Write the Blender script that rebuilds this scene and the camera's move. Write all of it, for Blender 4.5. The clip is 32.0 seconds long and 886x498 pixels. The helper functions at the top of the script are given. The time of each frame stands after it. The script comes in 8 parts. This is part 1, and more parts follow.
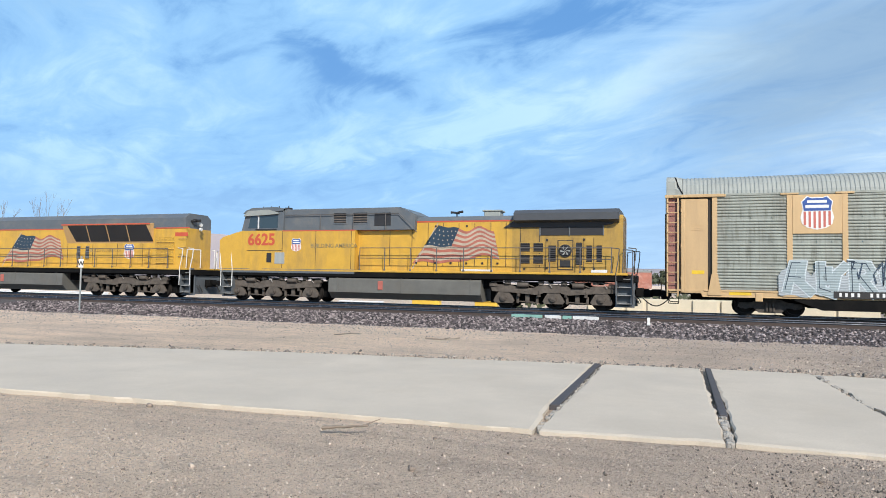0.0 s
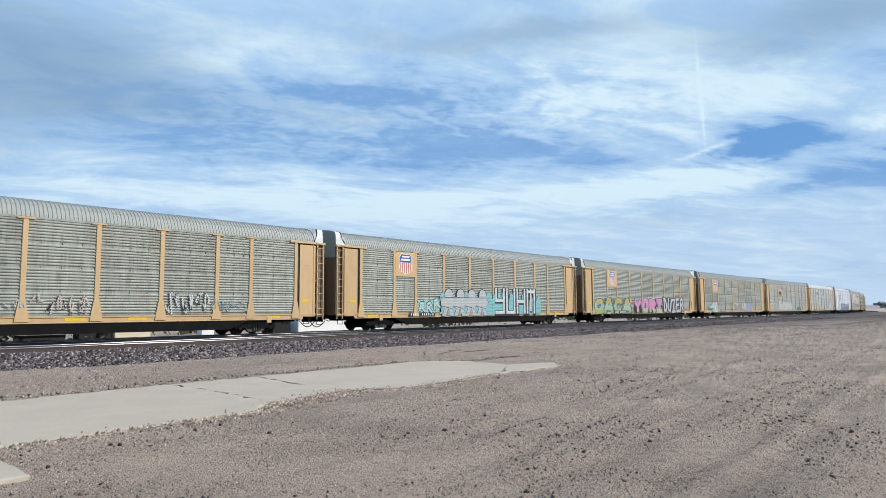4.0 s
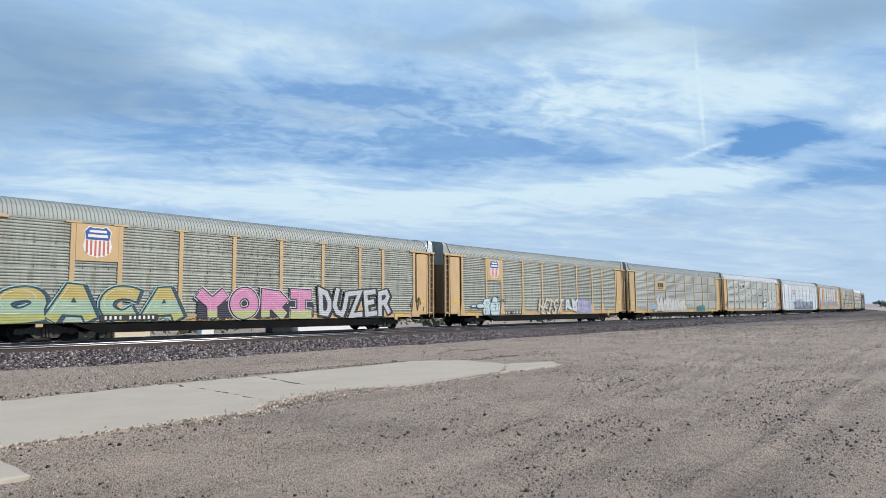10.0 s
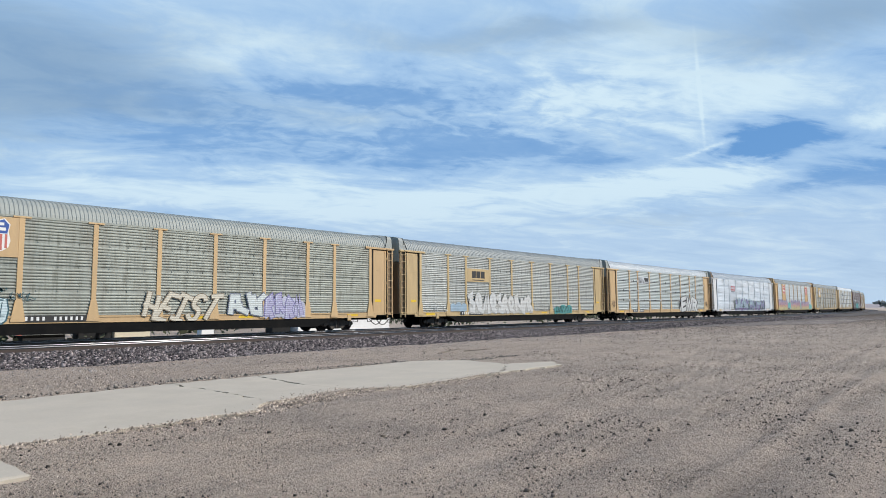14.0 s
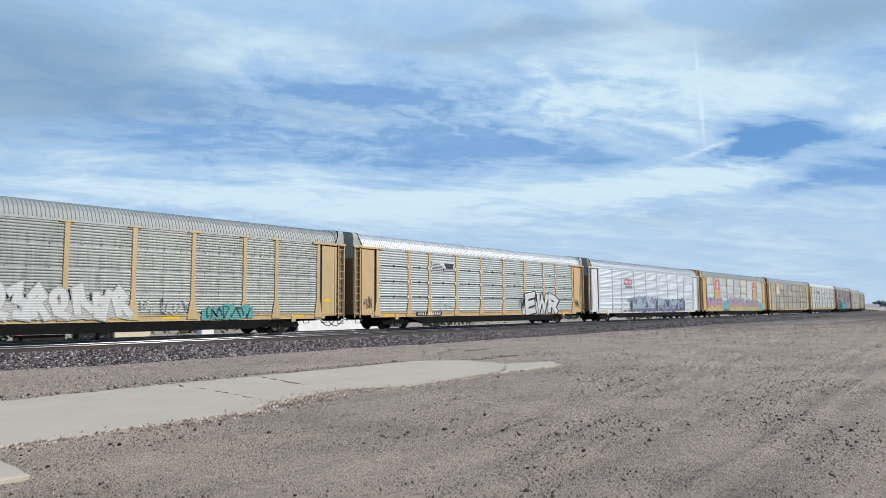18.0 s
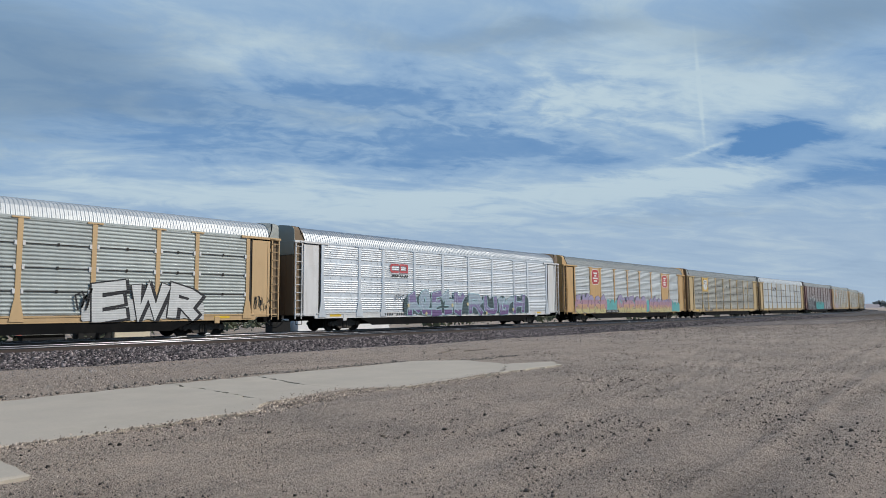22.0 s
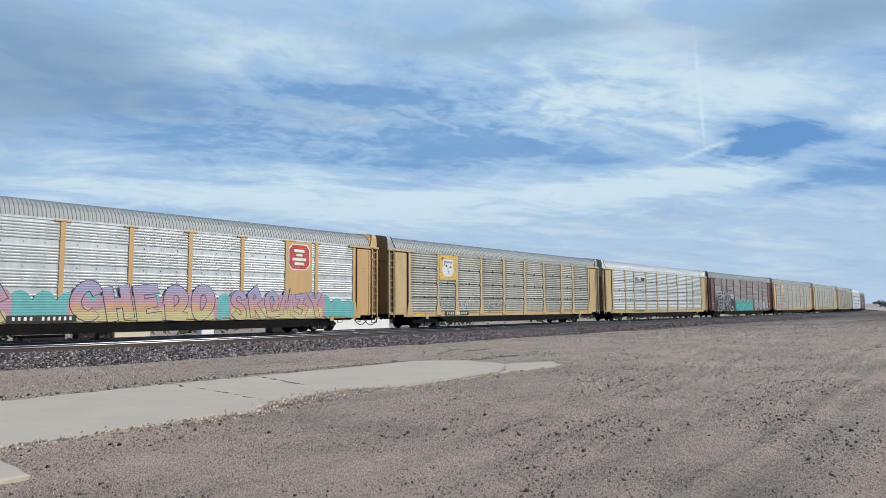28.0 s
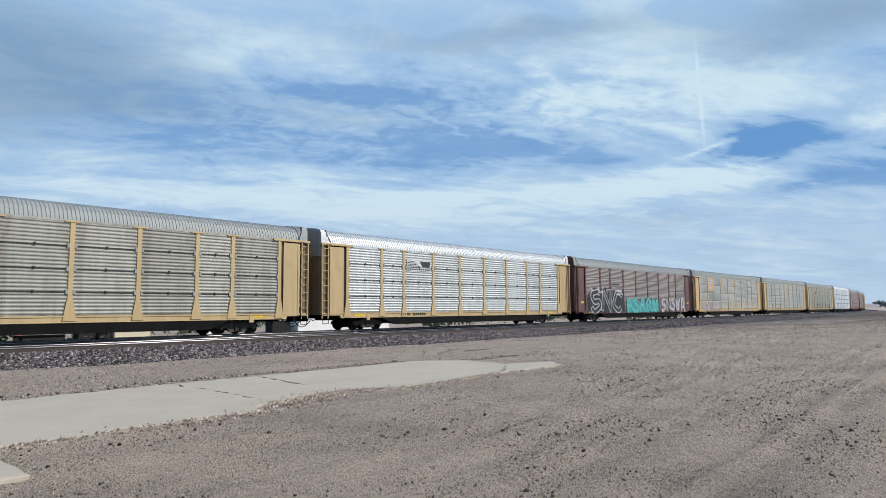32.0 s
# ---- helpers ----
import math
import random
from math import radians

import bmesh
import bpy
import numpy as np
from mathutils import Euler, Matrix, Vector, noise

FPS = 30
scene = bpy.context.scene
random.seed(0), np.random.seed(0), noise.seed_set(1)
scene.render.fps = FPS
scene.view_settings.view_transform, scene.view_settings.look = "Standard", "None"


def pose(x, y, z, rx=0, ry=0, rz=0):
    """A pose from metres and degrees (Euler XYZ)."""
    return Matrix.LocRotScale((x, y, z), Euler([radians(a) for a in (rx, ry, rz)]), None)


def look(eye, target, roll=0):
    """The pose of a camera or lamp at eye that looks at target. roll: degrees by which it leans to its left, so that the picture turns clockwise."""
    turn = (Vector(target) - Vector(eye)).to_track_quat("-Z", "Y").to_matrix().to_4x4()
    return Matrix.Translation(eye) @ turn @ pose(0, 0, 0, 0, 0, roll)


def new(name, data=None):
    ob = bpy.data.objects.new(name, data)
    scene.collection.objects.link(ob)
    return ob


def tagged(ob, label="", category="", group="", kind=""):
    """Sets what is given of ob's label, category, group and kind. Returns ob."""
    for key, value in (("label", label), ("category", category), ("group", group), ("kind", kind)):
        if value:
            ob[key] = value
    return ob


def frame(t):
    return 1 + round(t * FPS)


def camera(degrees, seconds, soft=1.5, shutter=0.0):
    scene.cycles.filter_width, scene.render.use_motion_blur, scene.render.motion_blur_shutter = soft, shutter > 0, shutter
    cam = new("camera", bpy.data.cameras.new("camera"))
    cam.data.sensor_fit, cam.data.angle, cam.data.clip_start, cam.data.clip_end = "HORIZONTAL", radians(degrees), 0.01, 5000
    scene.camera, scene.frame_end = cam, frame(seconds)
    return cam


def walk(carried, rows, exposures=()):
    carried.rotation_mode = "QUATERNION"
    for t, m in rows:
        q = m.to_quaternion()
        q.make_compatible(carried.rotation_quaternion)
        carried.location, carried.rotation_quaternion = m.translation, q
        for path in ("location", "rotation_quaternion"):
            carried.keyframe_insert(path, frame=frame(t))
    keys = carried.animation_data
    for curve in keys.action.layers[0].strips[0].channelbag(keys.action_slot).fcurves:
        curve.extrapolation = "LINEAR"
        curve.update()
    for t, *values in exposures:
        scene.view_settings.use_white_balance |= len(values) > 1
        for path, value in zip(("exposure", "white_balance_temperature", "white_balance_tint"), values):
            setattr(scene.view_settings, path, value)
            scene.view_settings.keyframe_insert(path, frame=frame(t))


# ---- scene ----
cam = camera(67.28, 32.0, soft=0.9)
PATH = [
    (0.0, pose(0, 0, 1.65, 92.78, -1.01, 19.57)),
    (0.5, pose(0, 0, 1.65, 92.83, -0.94, 19.08)),
    (1.0, pose(0, 0, 1.65, 93.17, -1.04, 10.95)),
    (1.5, pose(0, 0, 1.65, 93.62, -0.94, -0.44)),
    (2.0, pose(0, 0, 1.65, 94.17, -0.82, -14.72)),
    (2.5, pose(0, 0, 1.65, 94.69, -0.53, -29.90)),
    (3.0, pose(0, 0, 1.65, 95.09, 0.0, -41.85)),
    (3.5, pose(0, 0, 1.65, 95.18, 0.19, -46.63)),
    (4.0, pose(0, 0, 1.65, 95.26, 0.31, -48.97)),
    (4.5, pose(0, 0, 1.65, 95.35, 0.33, -49.61)),
    (6.5, pose(0, 0, 1.65, 95.20, 0.38, -49.0)),
    (32.0, pose(0, 0, 1.65, 95.20, 0.38, -49.0)),
]
EXPOSURES = [(0.0, 0.20), (1.0, 0.18), (2.0, 0.14), (3.0, 0.05), (4.0, 0.0), (9.0, -0.05), (13.0, -0.08), (14.0, -0.07), (18.0, -0.07), (19.0, -0.10), (20.0, -0.18), (21.0, -0.13), (22.0, -0.49), (23.0, -0.50), (25.0, -0.38), (28.0, -0.18), (29.0, 0.02), (31.0, -0.04), (32.0, -0.15)]
walk(cam, PATH, EXPOSURES)

# ---- sky and sun ----
SUN_AZ, SUN_EL = radians(35), radians(36)      # from -y towards +x; height
SUN_DIR = Vector((math.sin(SUN_AZ) * math.cos(SUN_EL), -math.cos(SUN_AZ) * math.cos(SUN_EL), math.sin(SUN_EL)))
sun = new("sun", bpy.data.lights.new("sun", "SUN"))
sun.data.energy, sun.data.angle, sun.data.color = 4.5, radians(0.8), (1.0, 0.95, 0.88)
sun.matrix_world = look(SUN_DIR * 100, (0, 0, 0))


def sky_world():
    w = bpy.data.worlds.new("sky")
    scene.world = w
    w.use_nodes = True
    nt = w.node_tree
    N, L = nt.nodes, nt.links
    N.clear()

    def node(kind, **kw):
        n = N.new(kind)
        for k, v in kw.items():
            n.inputs[k].default_value = v
        return n

    def math_(op, a, b=None, clamp=False):
        n = N.new("ShaderNodeMath")
        n.operation, n.use_clamp = op, clamp
        n.inputs[2].default_value = 0.14
        for i, v in enumerate((a, b)):
            if v is None:
                continue
            if isinstance(v, (int, float)):
                n.inputs[i].default_value = v
            else:
                L.new(v, n.inputs[i])
        return n.outputs[0]

    def ramp(src, stops):
        n = N.new("ShaderNodeValToRGB")
        n.color_ramp.interpolation = "EASE"
        e = n.color_ramp.elements
        while len(e) < len(stops):
            e.new(0.5)
        for el, (p, c) in zip(e, stops):
            el.position, el.color = p, (*c, 1) if not isinstance(c, float) else (c, c, c, 1)
        L.new(src, n.inputs[0])
        return n.outputs[0]

    def mix(f, a, b):
        n = N.new("ShaderNodeMix")
        n.data_type = "RGBA"
        for i, v in ((0, f), (6, a), (7, b)):
            if isinstance(v, tuple):
                n.inputs[i].default_value = (*v, 1)
            elif isinstance(v, (int, float)):
                n.inputs[i].default_value = v
            else:
                L.new(v, n.inputs[i])
        return n.outputs[2]

    tc = N.new("ShaderNodeTexCoord").outputs["Generated"]
    sep = N.new("ShaderNodeSeparateXYZ")
    L.new(tc, sep.inputs[0])
    sx, sy, sz = sep.outputs
    zc = math_("MAXIMUM", sz, 0.02)
    # a cloud layer on a plane overhead, a little rounded down at the horizon
    den = math_("ADD", zc, 0.14)
    px, py = math_("DIVIDE", sx, den), math_("DIVIDE", sy, den)
    wind = radians(-34)
    along = math_("ADD", math_("MULTIPLY", px, math.cos(wind)), math_("MULTIPLY", py, math.sin(wind)))
    across = math_("SUBTRACT", math_("MULTIPLY", py, math.cos(wind)), math_("MULTIPLY", px, math.sin(wind)))
    sky = N.new("ShaderNodeTexSky")
    sky.sky_type, sky.sun_disc = "NISHITA", False
    sky.sun_elevation, sky.sun_rotation = SUN_EL, math.pi - SUN_AZ
    sky.air_density, sky.dust_density, sky.ozone_density = 1.0, 0.6, 2.0
    clear = N.new("ShaderNodeVectorMath")
    clear.operation = "SCALE"
    L.new(sky.outputs[0], clear.inputs[0])
    clear.inputs["Scale"].default_value = 0.11

    def layer(scale, stretch, detail, rough, warp=0.0, shift=0.0):
        """Cloud noise about zero, drawn out along the wind."""
        c = N.new("ShaderNodeCombineXYZ")
        L.new(math_("MULTIPLY", along, stretch[0]), c.inputs[0])
        L.new(math_("MULTIPLY", across, stretch[1]), c.inputs[1])
        c.inputs[2].default_value = shift
        n = node("ShaderNodeTexNoise", Scale=scale, Detail=detail, Roughness=rough, Distortion=warp)
        L.new(c.outputs[0], n.inputs["Vector"])
        return math_("SUBTRACT", n.outputs["Fac"], 0.5)

    broad = layer(0.8, (0.7, 1.6), 5, 0.55, 0.5, 3.1)
    fibre = layer(1.5, (0.55, 2.2), 10, 0.60, 0.7, 7.3)
    fluff = layer(2.6, (0.9, 1.45), 9, 0.60, 0.9, 1.7)
    ripple = layer(11.0, (1.0, 1.3), 5, 0.55, 0.5, 5.9)
    az = math_("MULTIPLY", math_("ARCTAN2", sx, sy), 57.2958)
    el = math_("MULTIPLY", math_("ARCSINE", sz), 57.2958)
    azw = math_("ADD", az, math_("MULTIPLY", layer(2.2, (0.8, 1.8), 9, 0.6, 0.5, 12.4), 11.0))
    elw = math_("ADD", el, math_("MULTIPLY", layer(2.8, (0.8, 1.8), 9, 0.62, 0.5, 15.1), 4.2))

    def regions(rows, a_src=azw, e_src=elw):
        """Soft patches: bearing, height, half sizes, tilt and strength."""
        total = None
        for a, e, wa, we, tilt, k in rows:
            da = math_("SUBTRACT", a_src, a)
            de = math_("SUBTRACT", math_("SUBTRACT", e_src, e), math_("MULTIPLY", da, tilt))
            q = math_("ADD", math_("POWER", math_("DIVIDE", da, wa), 2.0), math_("POWER", math_("DIVIDE", de, we), 2.0))
            g = math_("MULTIPLY", math_("EXPONENT", math_("MULTIPLY", q, -1.0)), k)
            total = g if total is None else math_("ADD", total, g)
        return total

    west = regions(((-49, 10.5, 8, 7.0, 0.4, 0.28), (-26, 20.9, 11, 1.5, -0.08, 0.32), (-28, 17.6, 8, 1.5, -0.35, -0.36), (-9, 21.0, 9, 2.8, 0.1, -0.58), (-14, 14.0, 15, 2.2, 0.2, 0.3),
                    (-35, 6.6, 9, 1.3, 0.1, -0.34), (-51, 10.6, 6, 1.0, 0.1, -0.3), (-28, 9.0, 12, 0.7, 0.22, -0.22), (-3, 7.0, 11, 3.0, 0.0, -0.32), (-40, 17, 7, 1.3, 0.35, -0.2),
                    (7, 8.5, 9, 3.0, 0.1, -0.16), (-45, 21.5, 6, 2.0, 0.2, -0.2), (3, 13.5, 9, 1.2, 0.25, -0.15)))
    east = regions(((31, 20.6, 6, 1.5, 0.15, 0.22), (38, 17.2, 6, 1.6, 0.0, -0.17), (46, 17.9, 5, 1.5, 0.0, -0.16), (36, 13.8, 10, 1.7, 0.05, -0.20), (49, 13.7, 9, 1.5, 0.0, -0.22),
                    (59, 13.4, 8, 1.1, 0.0, -0.24), (21, 15.5, 12, 3.2, -0.1, -0.20), (66, 17.6, 9, 2.4, 0.0, 0.26), (75, 16.6, 5, 2.2, 0.1, 0.24), (75.4, 12.6, 3.8, 1.2, 0.12, -0.85),
                    (81.5, 9.8, 5.0, 1.3, -0.06, -0.66), (69, 10.4, 8, 1.1, 0.0, 0.40), (40, 9.4, 28, 1.9, 0.0, 0.40), (83, 13.4, 4, 0.8, 0.1, 0.3), (26, 16.6, 8, 1.0, 0.1, -0.15)))
    density = math_("ADD", math_("ADD", west, east), 0.525)
    for n, k in ((broad, 0.70), (fibre, 0.60), (fluff, 1.05)):
        density = math_("ADD", density, math_("MULTIPLY", n, k))
    density = math_("ADD", density, math_("MULTIPLY", math_("MULTIPLY", ripple, regions(((57, 16.8, 14, 3.6, 0.0, 1.0), (34, 16, 14, 4, 0.0, 0.6)))), 1.05))
    # thin veil everywhere but in the deep openings
    deep = regions(((-9, 21.0, 10, 3.0, 0.1, 0.30), (-28, 17.6, 8, 1.7, -0.35, 0.20), (-35, 6.6, 10, 1.5, 0.1, 0.12), (75.4, 12.6, 4.5, 1.4, 0.12, 0.42), (81.5, 9.8, 5.5, 1.5, -0.06, 0.34)))
    density = math_("SMOOTH_MAX", density, math_("SUBTRACT", 0.22, deep))
    density = math_("ADD", density, math_("ADD", math_("MULTIPLY", ripple, 0.12), math_("MULTIPLY", fluff, 0.20)))
    # two old vapour trails
    trails = regions(((70.7, 16.9, 0.13, 3.3, 0.0, 0.30), (71.2, 12.75, 2.8, 0.20, 0.27, 0.45)), math_("ADD", az, math_("MULTIPLY", math_("SUBTRACT", el, 17.0), 0.05)), el)
    density = math_("ADD", density, math_("MULTIPLY", trails, math_("ADD", math_("MULTIPLY", fluff, 2.5), 0.85)))
    side = ramp(math_("DIVIDE", math_("ADD", az, 30.0), 100.0), ((0.10, 0.0), (0.50, 1.0)))
    clear_sky = mix(0.75, clear.outputs[0], (0.12, 0.34, 0.73))
    white = mix(side, (0.47, 0.73, 0.94), (0.68, 0.86, 0.98))
    thin = mix(side, (0.30, 0.56, 0.88), (0.395, 0.60, 0.865))
    col = mix(ramp(density, ((0.0, 0.0), (0.52, 1.0))), clear_sky, thin)
    col = mix(ramp(density, ((0.44, 0.0), (0.98, 1.0))), col, white)
    # grey undersides
    shades = regions(((19, 18.6, 11, 4.6, 0.0, 0.75), (81, 21, 10, 2.2, 0.0, 0.85), (58, 23.0, 11, 1.3, 0.0, 0.55), (68, 7.4, 9, 0.7, 0.0, 0.5), (45, 22.4, 9, 1.3, 0.0, 0.35), (7, 15, 10, 6.5, 0.2, 0.8), (40, 16, 16, 2.5, 0.0, 0.25), (-52, 20, 6, 3, 0.0, 0.4)))
    shade = math_("ADD", shades, math_("ADD", math_("MULTIPLY", fibre, 0.7), math_("MULTIPLY", fluff, 0.7)))
    col = mix(ramp(shade, ((0.05, 0.0), (1.0, 0.72))), col, mix(side, (0.24, 0.42, 0.66), (0.25, 0.385, 0.555)))
    haze = ramp(zc, ((0.0, 1.0), (0.07, 0.8), (0.20, 0.0)))
    col = mix(math_("MULTIPLY", haze, 0.62), col, mix(side, (0.34, 0.57, 0.88), (0.58, 0.72, 0.87)))
    # thinner cloud and deeper blue overhead
    up = ramp(math_("DIVIDE", el, 90.0), ((0.27, 0.0), (0.55, 1.0)))
    col = mix(math_("MULTIPLY", up, 0.82), col, (0.10, 0.20, 0.41))
    bg = N.new("ShaderNodeBackground")
    L.new(col, bg.inputs[0])
    bg.inputs[1].default_value = 1.0
    L.new(bg.outputs[0], N.new("ShaderNodeOutputWorld").inputs[0])


sky_world()

# ---- materials ----
def mat(name, base, rough=0.6, metal=0.0, var=0.12, scale=2.0, stretch=(1, 1, 1), bump=0.15, fine=40.0, stain=None, amount=0.3,
        stain_scale=1.2, stain_stretch=(1, 1, 1), random_tone=0.0, bump_dist=0.01, world=False, emit=0.0, speck=None, ribs=0.0, lumps=0.0, zone=None, spec=None, ticks=0.0):
    m = bpy.data.materials.new(name)
    m.use_nodes = True
    nt = m.node_tree
    N, L = nt.nodes, nt.links
    b = N["Principled BSDF"]
    b.inputs["Metallic"].default_value = metal
    if spec is not None:
        b.inputs["Specular IOR Level"].default_value = spec
    tc = N.new("ShaderNodeTexCoord").outputs["Object"]
    if world:
        tc = N.new("ShaderNodeNewGeometry").outputs["Position"]

    def noise_(sc, st=(1, 1, 1), detail=5, rgh=0.6, off=0.0):
        mp = N.new("ShaderNodeMapping")
        mp.inputs["Scale"].default_value = st
        mp.inputs["Location"].default_value = (off, off * 1.7, off * 0.6)
        L.new(tc, mp.inputs[0])
        n = N.new("ShaderNodeTexNoise")
        n.inputs["Scale"].default_value, n.inputs["Detail"].default_value, n.inputs["Roughness"].default_value = sc, detail, rgh
        L.new(mp.outputs[0], n.inputs["Vector"])
        return n.outputs["Fac"]

    def mix(f, a, c, kind="MIX"):
        n = N.new("ShaderNodeMix")
        n.data_type, n.blend_type = "RGBA", kind
        for i, v in ((0, f), (6, a), (7, c)):
            if isinstance(v, tuple):
                n.inputs[i].default_value = (*v[:3], 1)
            elif isinstance(v, (int, float)):
                n.inputs[i].default_value = v
            else:
                L.new(v, n.inputs[i])
        return n.outputs[2]

    def remap(src, a, z, lo=0.0, hi=1.0):
        n = N.new("ShaderNodeMapRange")
        L.new(src, n.inputs[0])
        for i, v in enumerate((a, z, lo, hi)):
            n.inputs[i + 1].default_value = v
        return n.outputs[0]

    big = remap(noise_(scale, stretch), 0.3, 0.7)
    fin = noise_(fine, (1, 1, 1), 3, 0.6, 3.3)
    dk, lt = tuple(c * (1 - var) for c in base), tuple(min(1, c * (1 + var)) for c in base)
    col = mix(big, dk, lt)
    col = mix(remap(fin, 0.35, 0.65, 0.0, 0.5), col, mix(1.0, col, (0.78, 0.78, 0.78), "MULTIPLY"))
    if stain:
        s = remap(noise_(stain_scale, stain_stretch, 8, 0.68, 7.7), 0.48, 0.72, 0.0, amount)
        col = mix(s, col, stain)
    if speck:
        dark, light = speck
        col = mix(remap(noise_(38, (1, 1, 1), 3, 0.7, 1.1), 0.55, 0.66, 0.0, 0.75), col, dark)
        col = mix(remap(noise_(60, (1, 1, 1), 2, 0.7, 5.1), 0.57, 0.68, 0.0, 0.5), col, light)
        col = mix(remap(noise_(9, (1, 1, 1), 5, 0.7, 6.1), 0.54, 0.68, 0.0, 0.5), col, dark)
        col = mix(remap(noise_(1.0, (0.10, 2.6, 1), 6, 0.62, 9.4), 0.48, 0.68, 0.0, 0.20), col, dark)
        col = mix(remap(noise_(0.12, (1, 1, 1), 4, 0.6, 2.2), 0.42, 0.62, 0.0, 0.18), col, dark)
    if zone:
        # paler earth towards one side of the place
        sp = N.new("ShaderNodeSeparateXYZ")
        L.new(tc, sp.inputs[0])
        edge = N.new("ShaderNodeMath")
        edge.operation = "MULTIPLY_ADD"
        L.new(noise_(0.3, (1, 1, 1), 4, 0.6, 8.8), edge.inputs[0])
        edge.inputs[1].default_value = 9.0
        L.new(sp.outputs[0], edge.inputs[2])
        col = mix(remap(edge.outputs[0], 11.0, -3.0, 0.0, 1.0), col, mix(1.0, col, zone, "MULTIPLY"))
    if ticks:
        # rows of short upright grime marks on the sheet
        rows = mix(1.0, remap(noise_(1.0, (13, 1, 1.1), 3, 0.5, 5.5), 0.50, 0.60, 0.0, 1.0), remap(noise_(1.0, (0.5, 1, 1.7), 3, 0.6, 2.5), 0.45, 0.62, 0.0, ticks), "MULTIPLY")
        col = mix(rows, col, mix(1.0, col, (0.45, 0.43, 0.38), "MULTIPLY"))
    if random_tone:
        oi = N.new("ShaderNodeObjectInfo").outputs["Random"]
        tone = remap(oi, 0, 1, 1 - random_tone, 1 + random_tone)
        hs = N.new("ShaderNodeHueSaturation")
        L.new(tone, hs.inputs["Value"])
        L.new(col, hs.inputs["Color"])
        col = hs.outputs[0]
    L.new(col, b.inputs["Base Color"])
    L.new(remap(big, 0, 1, max(0.02, rough - 0.08), min(1, rough + 0.08)), b.inputs["Roughness"])
    if bump:
        bp = N.new("ShaderNodeBump")
        bp.inputs["Strength"].default_value, bp.inputs["Distance"].default_value = bump, bump_dist
        L.new(fin, bp.inputs["Height"])
        L.new(bp.outputs[0], b.inputs["Normal"])
    if lumps:
        low = N.new("ShaderNodeBump")
        low.inputs["Strength"].default_value, low.inputs["Distance"].default_value = 0.9, lumps
        L.new(noise_(6.5, (1, 1, 1), 6, 0.65, 4.4), low.inputs["Height"])
        L.new(low.outputs[0], bp.inputs["Normal"])
    if ribs:
        # level ridges of the sheet below the paint
        wv = N.new("ShaderNodeTexWave")
        wv.bands_direction, wv.wave_profile = "Z", "SIN"
        wv.inputs["Scale"].default_value = math.pi / 10 / 0.1066
        L.new(tc, wv.inputs["Vector"])
        bp = N.new("ShaderNodeBump")
        bp.inputs["Strength"].default_value, bp.inputs["Distance"].default_value = ribs, 0.035
        L.new(wv.outputs["Fac"], bp.inputs["Height"])
        L.new(bp.outputs[0], b.inputs["Normal"])
    if emit:
        b.inputs["Emission Color"].default_value, b.inputs["Emission Strength"].default_value = (*base, 1), emit
    return m


